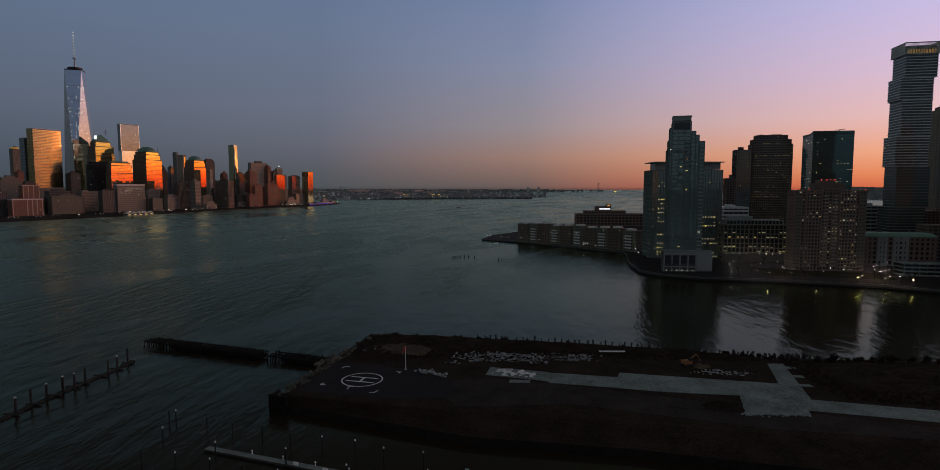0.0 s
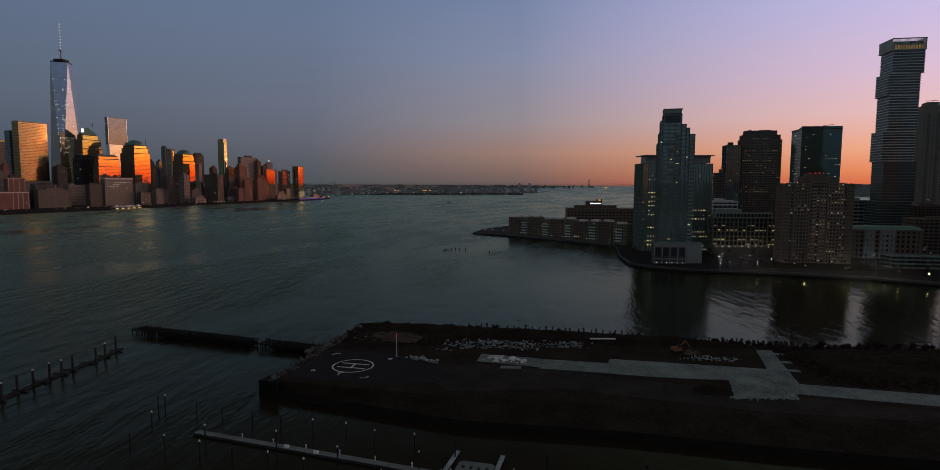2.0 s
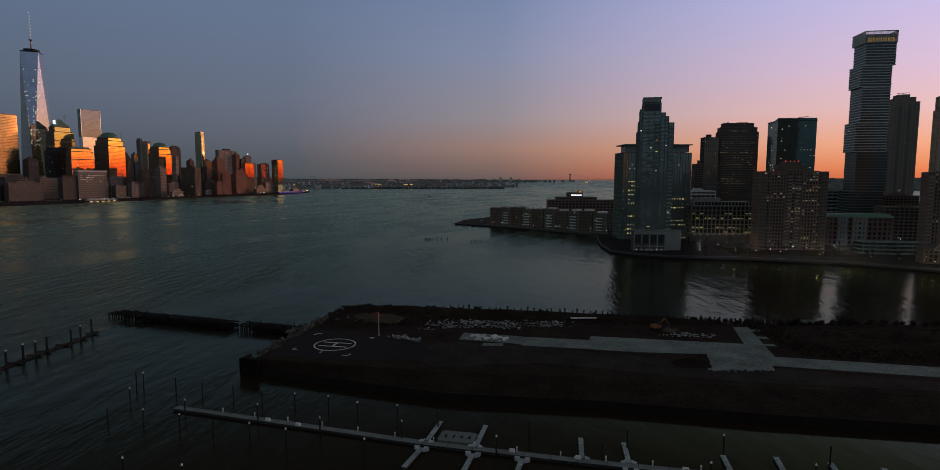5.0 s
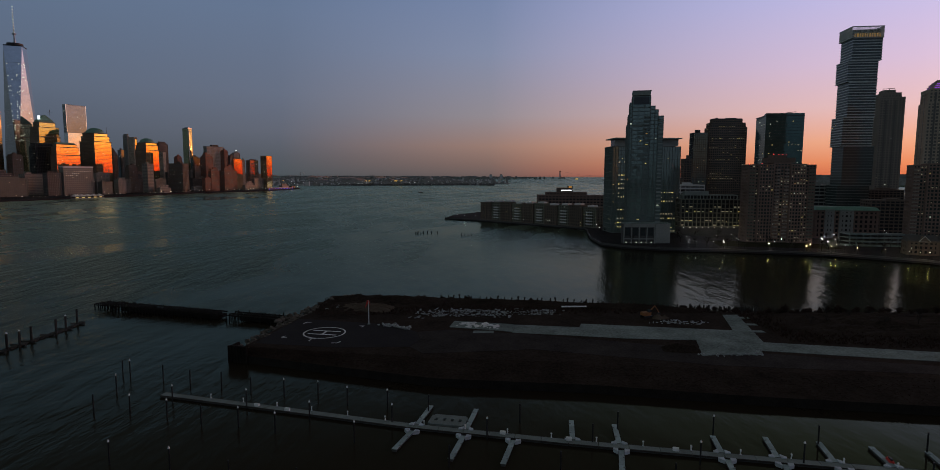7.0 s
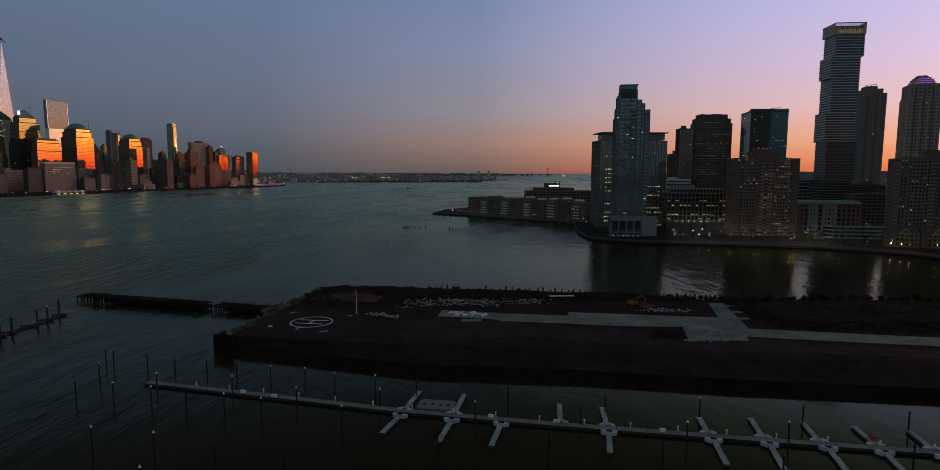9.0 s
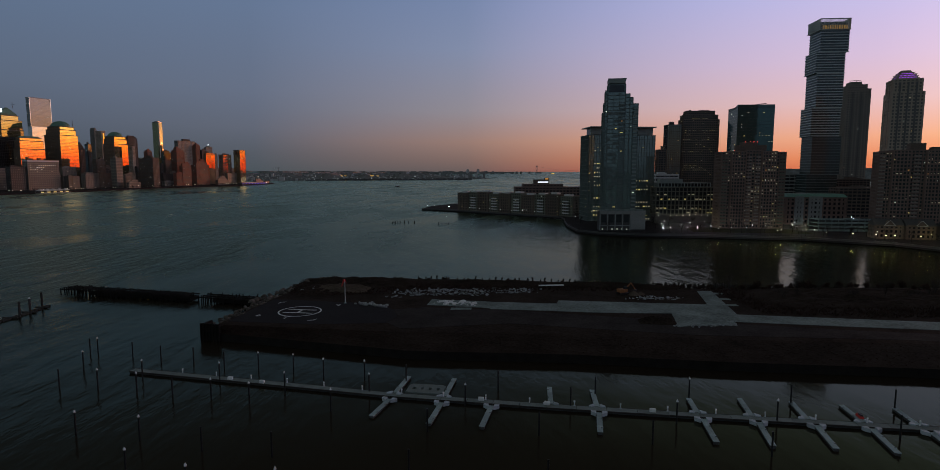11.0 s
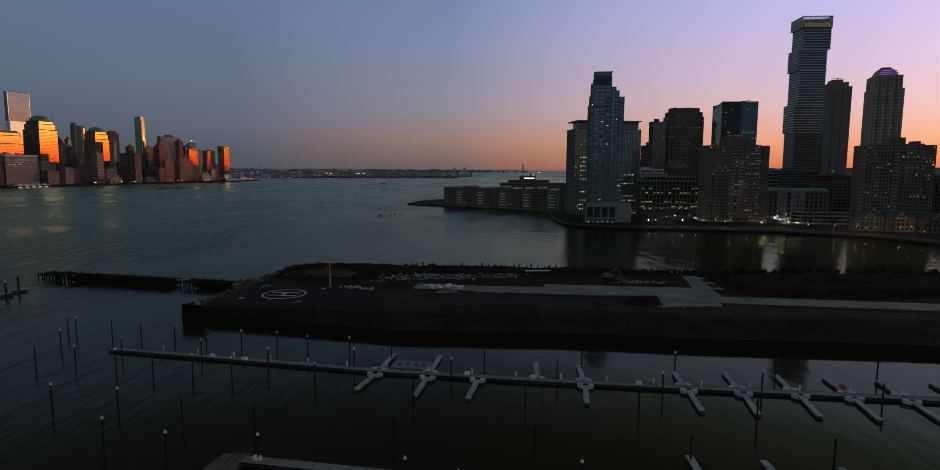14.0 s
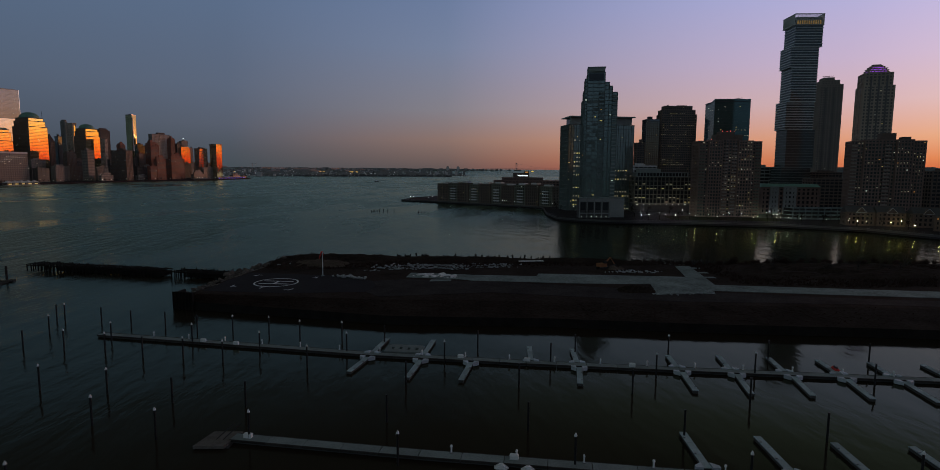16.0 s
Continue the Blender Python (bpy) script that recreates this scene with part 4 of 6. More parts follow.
# ---- island skyline ----
STYLES = {   # storey, bay, floor band, pier
    "grid": (4.4, 4.8, 1.9, 1.9), "rows": (4.2, 9.0, 2.0, 0.6), "ribs": (8.5, 3.8, 1.0, 1.9), "fine": (3.9, 4.2, 1.5, 1.4), "open": (5.3, 5.13, 1.6, 1.4), "glass": (4.2, 4.6, 0.5, 0.3), "wide": (5.6, 6.4, 2.0, 2.2)}
CITY_LIT = (WIN_CITY, WIN_CITY, WIN_CITY_COOL)


def city(name, label, x, y, w, d, h, wall, style="grid", glass=None, steps=(), lit=0.03, category="tower", plant=1, rows=None, yaw=68, wing=None):
    """An island building with setbacks (inset, rise) and roof houses; its corner stands at x, y, one side to the river."""
    root = thing(name, label, category, x, y, 3, yaw)
    glass = glass or GLASS_CITY
    w, d = max(w, 8), max(d, 8)
    floor, bay, band, pier = STYLES[style]
    z = h - 3 - sum(rise for _, rise in steps)
    lit *= 0.5
    block(root, 0, 0, w, d, 0, z, wall, glass, floor, bay, band, pier, lit, CITY_LIT, rows, far=True)
    part("cornice", Geo().box(-0.6, -0.7, z - 0.2, w + 0.6, d + 0.6, z + 0.9), wall, root)
    a = 0.0
    for inset, rise in steps:
        a += inset
        b = min(a, d * 0.35)
        block(root, a, b, w - 2 * a, d - 2 * b, z + 0.9, z + rise, wall, glass, floor, bay, band, pier, lit, CITY_LIT, rows, far=True)
        z += rise
    if plant:
        roof_plant(root, w, d, z + 0.6, wall, plant + 1, 0.26, min(6.0, 2.0 + h * 0.03))
    if wing:   # a lower wing on the far end
        ww, wh = wing
        block(root, w + 0.05, 1.5, ww, d - 1.5, 0, wh, wall, glass, floor, bay, band, pier, lit, CITY_LIT, rows, far=True)
    return root


def outlined(root, outline, z0, z1, floor, wall, glass, grow=0.4, band=0.8):
    """A tower of any outline: a glazed core with a band at every floor."""
    c = [sum(p[i] for p in outline) / len(outline) for i in (0, 1)]
    out = [(x + grow * (1 if x > c[0] else -1), y + grow * (1 if y > c[1] else -1)) for x, y in outline]
    core = part("glazing", Geo().prism(outline, z0, z1), glass, root)
    n = int((z1 - z0) / floor)
    ring = Geo().prism(out, -band / 2, band / 2).mesh("floor_band", wall)
    for i in range(n + 1):
        part("floor_band", ring, None, core).location.z = z0 + i * (z1 - z0) / n


# tallest tower: a square base turning by an eighth into a square top, with a mast
wtc = thing("skyscraper", "tall tapering mirror-glass skyscraper with chamfered corners and a mast", "skyscraper", -1246, 1748, 3, 65.5)
s, r = 31.0, 31.0
g = Geo()
low = [(-s, -s), (s, -s), (s, s), (-s, s)]
high = [(0, -r), (r, 0), (0, r), (-r, 0)]
verts = [(x, y, 56) for x, y in low] + [(x, y, 414) for x, y in high]
faces = []
for i in range(4):
    faces += [(i, (i + 1) % 4, 4 + i), ((i + 1) % 4, 4 + (i + 1) % 4, 4 + i)]
g.add(verts, faces + [(7, 6, 5, 4)[::-1]])
part("glazing", g, GLASS_SILVER, wtc)
part("base", Geo().box(-s, -s, 0, s, s, 55.9), GLASS_BLUE, wtc, "pale glass podium")
g = Geo()
for i in range(8):
    z = 60 + i * 44
    k = (z - 56) / 358
    ring = []
    for j in range(4):
        a, b, c = Vector(low[j]), Vector(low[(j + 1) % 4]), Vector(high[j])
        p0 = a.lerp(Vector(high[j]), k); p1 = b.lerp(Vector(high[j]), k)
        ring += [tuple(p0 * 1.003), tuple(p1 * 1.003)]
    g.prism(ring, z, z + 0.35)
part("floor_bands", g, METAL_GREY, wtc)
part("parapet", Geo().prism([(x * 1.0, y * 1.0) for x, y in high], 414, 417), METAL_DARK, wtc)
part("crown_ring", Geo().tube(0, 0, 417, 424, 20, 20, 20), METAL_DARK, wtc)
mast = Geo().tube(0, 0, 424, 452, 3.2, 1.6, 8).tube(0, 0, 452, 529, 1.5, 0.5, 6).tube(0, 0, 450, 454, 5, 5, 10)
part("mast", mast, METAL_GREY, wtc, "slender steel mast")
for i in range(9):
    part("beacon", Geo().tube(0, -0.2, 456 + i * 8.9, 457.6 + i * 8.9, 1.7, 1.7, 6), WIN_WHITE, wtc)
r3 = random.Random(11)
for i in range(75):
    k = r3.uniform(0.25, 0.86)
    z = 56 + 358 * k
    if r3.random() < 0.5:   # the side facing the open river
        a = Vector(low[0]).lerp(Vector(high[0]), k); b = Vector(low[1]).lerp(Vector(high[0]), k)
    else:
        a = Vector(low[0]).lerp(Vector(high[3]), k); b = Vector(low[0]).lerp(Vector(high[0]), k)
    p = a.lerp(b, r3.choice((0.08, 0.2, 0.3, 0.7, 0.92, r3.random())))
    q = p * 1.006
    part("lit_window", Geo().box(q.x - 0.7, q.y - 0.7, z, q.x + 0.7, q.y + 0.7, z + 1.8), WIN_WHITE, wtc)

# curved bank tower
gs = thing("office_tower", "wide curved bronze-glass tower glowing in the sunset", "tower", -1230, 1548, 3, 73)
arc = [(77 * i / 14, -2.6 * math.sin(math.pi * i / 14)) for i in range(15)]
outlined(gs, arc + [(77, 24), (0, 24)], 0, 222, 4.1, METAL_DARK, GLASS_BRONZE, 0.25, 0.7)
part("parapet", Geo().prism(arc + [(77, 24), (0, 24)], 222.5, 225), PANEL_WHITE, gs)
gs2 = thing("office_tower", "narrow dark glass slab beside the curved tower", "tower", -1267, 1563, 3, 68)
block(gs2, 0, 0, 18, 22, 0, 199, METAL_GREY, GLASS_BLUE, 4.1, 4, 0.8, 0.4, far=True)
part("roof", Geo().box(0, 0, 199, 18, 22, 200.5), METAL_GREY, gs2)


def granite_tower(label, x, y, w, d, h, top, splits, glass):
    """A granite and glass tower that grows more glazed as it rises, with setbacks and a copper top."""
    root = thing("office_tower", label, "tower", x, y, 3, 68, "granite office towers")
    z = 0
    for k, (z1, inset) in enumerate(splits):
        block(root, inset, inset, w - 2 * inset, d - 2 * inset, z, h * z1 - 0.1, GRANITE, glass, 4.0, 3.4, 0.6 - 0.1 * k, 0.0, 0.02, CITY_LIT, far=True, side=(2.4, 1.9))
        part("cornice", Geo().box(inset - 0.7, inset - 0.7, h * z1 - 1.6, w - inset + 0.7, d - inset + 0.7, h * z1 - 0.05), GRANITE, root)
        z = h * z1
    i = splits[-1][1] + 2
    if top == "pyramid":
        g = Geo().prism([(i, i), (w - i, i), (w - i, d - i), (i, d - i)], h + 0.1, h + 4).prism([(i, i), (w - i, i), (w - i, d - i), (i, d - i)], h + 4, h + 22, [(w / 2 - 2, d / 2 - 2), (w / 2 + 2, d / 2 - 2), (w / 2 + 2, d / 2 + 2), (w / 2 - 2, d / 2 + 2)])
    elif top == "dome":
        g, n = Geo(), 18
        rr = min(w, d) * 0.44
        for j in range(6):
            a0, a1 = j * math.pi / 12, (j + 1) * math.pi / 12
            g.tube(w / 2, d / 2, h + 2 + rr * 0.62 * math.sin(a0), h + 2 + rr * 0.62 * math.sin(a1), rr * math.cos(a0), rr * math.cos(a1), n)
        g.tube(w / 2, d / 2, h, h + 2, rr + 1, rr + 1, n)
    else:
        g = Geo()
        for j in range(3):
            a = i + j * 4.0
            if d - 2 * a > 3:
                g.prism([(a, a), (w - a, a), (w - a, d - a), (a, d - a)], h + 0.1 + 4.5 * j, h + 4.5 * (j + 1), [(a + 2, a + 2), (w - a - 2, a + 2), (w - a - 2, d - a - 2), (a + 2, d - a - 2)])
    part("roof", g, COPPER, root, "green copper roof")
    return root


granite_tower("stepped granite and glass tower with a green pyramid roof", -1157, 1691, 59, 39, 200, "pyramid", ((0.80, 0), (0.93, 1.5), (1.0, 7)), GLASS_STRAW)
granite_tower("granite and glass tower with a stepped dark roof", -1079, 1640, 67, 24, 136, "mansard", ((0.78, 0), (0.94, 2), (1.0, 5)), GLASS_GOLD)
granite_tower("granite and glass tower with a green copper dome", -1027, 1727, 53, 60, 172, "dome", ((0.86, 0), (0.95, 3), (1.0, 6)), GLASS_GOLD)
granite_tower("granite and glass tower with a cut-off green roof", -956, 1873, 48, 46, 153, "dome", ((0.85, 0), (0.95, 2), (1.0, 4)), GLASS_GOLD)

w4 = thing("skyscraper", "pale mirror-glass tower with crisp upright edges", "skyscraper", -1356, 2124, 3, 64)
# upper shaft's dimmer reflection is put into darker glass, not a turned facet
block(w4, 0, 0, 70, 18, 200, 297, METAL_GREY, GLASS_DIM_FACET, 4.2, 9, 0.25, 0, 0.2, (WIN_WHITE,), (0.1, 0.9), far=True)
block(w4, 0.5, -3, 73, 22, 0, 199.9, METAL_GREY, GLASS_PALE, 4.2, 9, 0.25, 0, far=True)
for x in (-0.5, 68.9):
    part("edge_trim", Geo().box(x, -0.9, 200, x + 1.6, -0.35, 298), GLASS_PALE, w4)
part("parapet", Geo().box(-0.4, -0.4, 297, 70.4, 18.4, 299), PANEL_WHITE, w4)

th = thing("apartment_tower", "very slender rounded glass tower catching the low sun", "tower", -973, 2214, 3, 77)
rounded = [(0, 3), (0.9, 0.9), (3, 0), (21, 0), (23.1, 0.9), (24, 3), (24, 24), (0, 24)]
outlined(th, rounded, 0, 222, 3.6, METAL_DARK, GLASS_OLIVE, 0.3, 0.35)
part("corner_fin", Geo().box(1.0, -0.7, 96, 4.4, -0.3, 214), PANEL_WHITE, th)
part("crown", Geo().prism(rounded, 222.5, 225).box(4, 4, 225, 14, 18, 227.5), METAL_GREY, th)

city("office_tower", "slim masonry tower with a gilded lit crown", -1468, 1763, 21, 18, 186, STONE_BUFF, "ribs", plant=0)
t2 = thing("lantern", "lit gilded lantern on a tower top", "lantern", -1468, 1763, 186.8, 68)
part("cage", Geo().box(2, 2, 0, 19, 16, 5).prism([(4, 4), (17, 4), (17, 14), (4, 14)], 5, 9, [(10, 8), (11, 8), (11, 10), (10, 10)]), STONE_BUFF, t2)
part("light", Geo().box(1.6, 1.6, 1, 19.4, 16.4, 4), GLOW_CROWN, t2)

# waterfront rows, from the near end of the island to its tip
rb = city("apartment_block", "low red-brick waterfront block with a pale cornice and pale piers", -1045, 1245, 64, 16, 42, BRICK_CITY, "fine", lit=0.03, category="building", plant=0)
part("pale_cornice", Geo().box(-0.8, -1.0, 36.5, 64.8, 16.6, 39), PANEL_WHITE, rb)
for x in (0.5, 30, 40, 50, 61.5):
    part("pale_pier", Geo().box(x, -0.8, 0, x + 1.8, -0.42, 36.4), STONE_TAN, rb)
rt = city("apartment_block", "taller red-brick waterfront block with pale corners", -1066, 1302, 36, 14, 73, BRICK_CITY, "fine", lit=0.03, category="building", plant=0)
part("pale_cornice", Geo().box(-0.8, -1.0, 68, 36.8, 14.6, 70), STONE_TAN, rt)
for x in (0.3, 11, 22, 34):
    part("pale_pier", Geo().box(x, -0.8, 0, x + 1.4, -0.42, 68), STONE_TAN, rt)
part("roof_house", Geo().box(8, 3, 70.5, 28, 12, 78), STONE_DARK, rt)
city("apartment_block", "grey stone waterfront block with rows of small windows", -1031, 1345, 76, 16, 45, STUCCO, "fine", lit=0.05, category="building", plant=2)
city("apartment_block", "dark narrow block between waterfront buildings", -1063, 1362, 18, 12, 41, STONE_DARK, lit=0.08, category="building")
city("office_block", "dark office block at the island's near end", -1218, 1420, 49, 30, 92, STUCCO, "rows", lit=0.05, category="building", steps=((6, 8),))
city("apartment_block", "reddish block behind the brick waterfront", -1238, 1500, 14, 19, 108, BRICK_CITY, lit=0.04, category="building")
city("apartment_block", "dark stone block by the esplanade", -1078, 1235, 27, 18, 58, STONE_DARK, lit=0.06, category="building")
city("office_block", "broad low podium with lit upper storey below the curved tower", -1200, 1515, 70, 20, 66, STUCCO, "rows", lit=0.05, category="building", plant=0)
city("apartment_tower", "brown masonry tower below the glass skyscraper", -1169, 1600, 27, 23, 108, BRICK_BROWN, "fine", lit=0.05, steps=((2, 5),))
city("office_tower", "dark lower wing of the pyramid-roofed tower", -1134, 1640, 51, 27, 141, STONE_DARK, "glass", GLASS_BLACK, lit=0.04, plant=0, steps=((3, 9),))
city("office_block", "dark glass wing below the copper dome", -1007, 1690, 53, 13, 60, STONE_DARK, "glass", GLASS_GOLD, lit=0.03, plant=0, category="building")
ob = city("office_block", "broad grey stone office block with a white parapet and lit rows", -953, 1470, 77, 15, 72, STONE_BUFF, "open", lit=0.03, category="building", plant=0)
part("parapet", Geo().box(-0.6, -0.9, 68.8, 77.6, 15.6, 72.8), PANEL_WHITE, ob)
for i, (b0, b1, fill) in enumerate(((1, 14, 0.75), (1, 8, 0.8), (1, 7, 0.7), (3, 12, 0.3))):
    lit_row(ob, 58.5 - i * 5.3, (b0, b1), 5.13, 0.05, 2.6, (WIN_CITY_COOL, WIN_CITY), fill)
city("pavilion", "low pale block beside the grey office block", -905, 1545, 30, 16, 36, STUCCO, "rows", lit=0.06, category="building")
city("pavilion", "small tan block on the esplanade", -893, 1598, 22, 12, 40, STONE_BUFF, "grid", lit=0.05, category="building")
sp = city("office_tower", "old stone tower with a pointed roof", -1081, 1911, 17, 20, 116, STONE_DARK, "ribs", plant=0)
part("spire", Geo().prism([(-0.5, -0.5), (17.5, -0.5), (17.5, 20.5), (-0.5, 20.5)], 114, 138, [(8, 9), (9, 9), (9, 11), (8, 11)]), STONE_DARK, sp)
city("office_tower", "dark narrow block behind the waterfront", -1070, 1938, 12, 14, 134, STONE_DARK, "glass", GLASS_BLUE)
city("office_tower", "slim grey stone tower with a small cap", -1083, 2003, 8, 19, 190, STONE_GREY, "ribs", steps=((1.5, 6),), plant=0)
sl = city("office_tower", "slim tan tower with a gold strip for its sunlit edge", -1046, 1975, 13, 27, 178, STONE_TAN, "ribs", plant=0)
# strip of gold glass stands in for sunlight on the tower's edge
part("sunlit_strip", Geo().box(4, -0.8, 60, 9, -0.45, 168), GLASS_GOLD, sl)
city("office_tower", "dark stone tower with a ribbed crown", -1006, 2055, 39, 15, 169, STONE_DARK, "ribs", steps=((3, 5), (4, 4)), plant=0)
city("apartment_tower", "narrow pale tower between darker blocks", -911, 1889, 9, 18, 125, STONE_TAN, "fine", plant=0)
city("apartment_block", "dark masonry block behind the esplanade", -919, 1700, 28, 14, 82, BRICK_BROWN, "fine", lit=0.05, steps=((2, 6),), wing=(16, 40))
city("apartment_block", "grey apartment slab with pale balconies", -861, 1690, 20, 20, 86, STONE_BUFF, "rows", lit=0.04)
city("apartment_block", "low dark block between apartment slabs", -914, 1720, 30, 12, 52, STONE_DARK, lit=0.06, category="building")
city("apartment_tower", "broad dark apartment slab with a brick river front", -794, 1760, 23, 53, 88, BRICK_BROWN, "fine", lit=0.06)
city("office_tower", "red stone tower behind the apartment slab", -941, 2050, 19, 16, 119, BRICK_CITY, "grid", steps=((2, 5),))
city("pavilion", "low tan pavilion with a pitched roof line", -829, 1690, 38, 10, 22, STONE_BUFF, "rows", lit=0.08, category="building", steps=((6, 5),))
city("office_tower", "dull green glass block behind the esplanade", -931, 2150, 31, 11, 121, STONE_DARK, "glass", GLASS_GREEN, steps=((3, 6),))
city("apartment_block", "dark narrow brick block", -856, 1950, 19, 10, 70, STONE_DARK, "fine", lit=0.05)
city("apartment_block", "red-brick block near the slender tower", -845, 1960, 26, 10, 84, BRICK_BROWN, "fine", lit=0.04)
city("office_tower", "broad grey stone office tower with a flat top", -954, 2326, 90, 16, 166, STONE_GREY, "wide", plant=0, lit=0.01)
pl = thing("roof_house", "dark machine house on the broad grey tower", "roof house", -954, 2326, 166.9, 68)
part("body", Geo().box(32, 3, 0, 66, 13, 7), STONE_DARK, pl)
city("apartment_tower", "red-brick apartment tower in the low sun", -821, 1990, 33, 24, 124, BRICK_CITY, "fine", steps=((2, 6), (4, 5)), lit=0.03)
city("apartment_block", "stepped red-brick block on the esplanade", -768, 1900, 36, 12, 74, BRICK_CITY, "fine", steps=((3, 8),), lit=0.05)
city("apartment_block", "low red-brick block on the esplanade", -778, 1878, 40, 12, 44, BRICK_CITY, "fine", lit=0.06, category="building")
city("office_tower", "dark red stone tower beside the broad grey one", -869, 2280, 20, 18, 150, BRICK_CITY, "ribs", steps=((2, 5),))
city("office_tower", "dark block in the gap between towers", -856, 2300, 20, 10, 130, STONE_DARK)
rl = city("office_tower", "grey tower with a bright roof light", -879, 2410, 33, 12, 145, STONE_GREY, "grid", plant=0)
part("roof_dome", Geo().tube(18, 6, 142.9, 146, 8, 7, 12).tube(18, 6, 146, 150, 7, 3, 12), STONE_GREY, rl)
part("roof_light", Geo().tube(18, 6, 150, 154, 3.2, 1.5, 8), GLOW_SIGN, rl)
city("office_tower", "mirror-glass tower reflecting a red sky", -790, 2160, 44, 12, 114, BRICK_RED, "glass", GLASS_GOLD, steps=((3, 4),), lit=0.01)
city("office_tower", "grey flank tower beside the mirror-glass one", -774, 2201, 14, 10, 110, STONE_GREY, "grid")
city("apartment_block", "stepped red-brick apartment house on the esplanade", -756, 1980, 58, 22, 84, BRICK_CITY, "fine", steps=((5, 8), (6, 7)), lit=0.04)
city("office_tower", "brown glass office tower near the island's tip", -714, 2110, 42, 18, 107, BRICK_RED, "wide", GLASS_GOLD)
city("office_tower", "sharp-edged glass tower blazing red at the island's tip", -668, 2150, 29, 27, 124, METAL_DARK, "glass", GLASS_GOLD, plant=0)
city("museum", "low stepped pale building at the island's tip", -709, 2040, 52, 12, 30, STONE_BUFF, "rows", steps=((6, 6), (6, 5)), lit=0.04, category="building")
city("apartment_block", "low tan block near the island's tip", -701, 2112, 54, 12, 42, STONE_BUFF, "rows", lit=0.04, category="building")
city("pavilion", "low grey pavilion on the esplanade", -807, 1860, 38, 10, 17, STONE_GREY, "rows", lit=0.1, category="building")
city("pavilion", "low grey pavilion block near the tip", -640, 2240, 40, 14, 20, STONE_GREY, "rows", lit=0.05, category="building", steps=((5, 5),))
city("pavilion", "small dark shed on the island's tip", -618, 2290, 22, 12, 12, STONE_DARK, "rows", lit=0.05, category="building", plant=0)
r8 = random.Random(17)
KINDS = (("brown brick", BRICK_BROWN), ("tan stone", STONE_BUFF), ("grey stucco", STUCCO), ("dark stone", STONE_DARK))
for i in range(30):
    y0 = 1330 + 900 * i / 29
    word, wall = r8.choice(KINDS)
    off = r8.uniform(110, 260)
    city("city_block", f"{word} city block in the dense skyline", -880 + 0.28 * (y0 - 1250) - off, y0 + off * 0.35, r8.uniform(30, 54), r8.uniform(14, 26), r8.uniform(38, 64), wall, r8.choice(("grid", "fine", "rows", "ribs")), lit=0.05, category="building")

crane = thing("roof_mast", "thin roof mast with lit panels on the pyramid roof", "mast", -1140, 1716, 222)
part("pole", Geo().bar((0, 0, 0), (0, 0, 16), 0.5).bar((-7, 0, 9), (7, 0, 10), 0.35), METAL_DARK, crane)
part("lit_panel", Geo().box(-26, -14, -12, -19, -13, -1), GLOW_SIGN, crane)
mast2 = thing("roof_mast", "thin mast beside the copper dome", "mast", -1020, 1762, 176)
part("pole", Geo().bar((9, 0, 0), (9, 0, 18), 0.45), METAL_DARK, mast2)
# bare trees of the esplanade
g = Geo()
r9 = random.Random(33)
for (x0, y0), (x1, y1) in zip(MANHATTAN[1:8], MANHATTAN[2:9]):
    n = int(math.hypot(x1 - x0, y1 - y0) / 9)
    for i in range(n):
        k = (i + r9.random()) / n
        cx, cy = x0 + (x1 - x0) * k - r9.uniform(6, 22), y0 + (y1 - y0) * k
        tall = r9.uniform(6, 11)
        g.bar((cx, cy, 3), (cx, cy, 3 + tall * 0.5), 0.25, 0.15, 3)
        for _ in range(16):
            a, b = r9.uniform(0, 6.3), r9.uniform(0.3, 1)
            p = Vector((cx + math.cos(a) * tall * 0.38 * b, cy + math.sin(a) * tall * 0.38 * b, 3 + tall * r9.uniform(0.5, 1.0)))
            g.bar((cx, cy, 3 + tall * r9.uniform(0.25, 0.5)), p, 0.14, 0.05, 3)
solid("esplanade_trees", g, TWIG, "row of bare winter trees along the esplanade", "trees", "stuff")

# ---- lamps ----
def lamp_post(tall, mat, size):
    root = new("street_lamp")
    part("pole", Geo().tube(0, 0, 0, 0.5, 0.3, 0.2, 8).tube(0, 0, 0.5, tall, 0.12, 0.07, 6), METAL_DARK, root)
    bm = bmesh.new()
    bmesh.ops.create_icosphere(bm, subdivisions=1, radius=size, matrix=Matrix.Translation((0, 0, tall + size * 0.8)))
    me = bpy.data.meshes.new("globe")
    bm.to_mesh(me); bm.free()
    me.materials.append(mat)
    part("globe", me, None, root)
    return root


def lamps(places, label, mat, tall, size, z, group):
    first = None
    for x, y in places:
        if first is None:
            first = tagged(lamp_post(tall, mat, size), label, "lamp", group)
            first.matrix_basis = pose(x, y, z)
        else:
            copy_thing(first, pose(x, y, z, 0, 0, (x * 7) % 360))


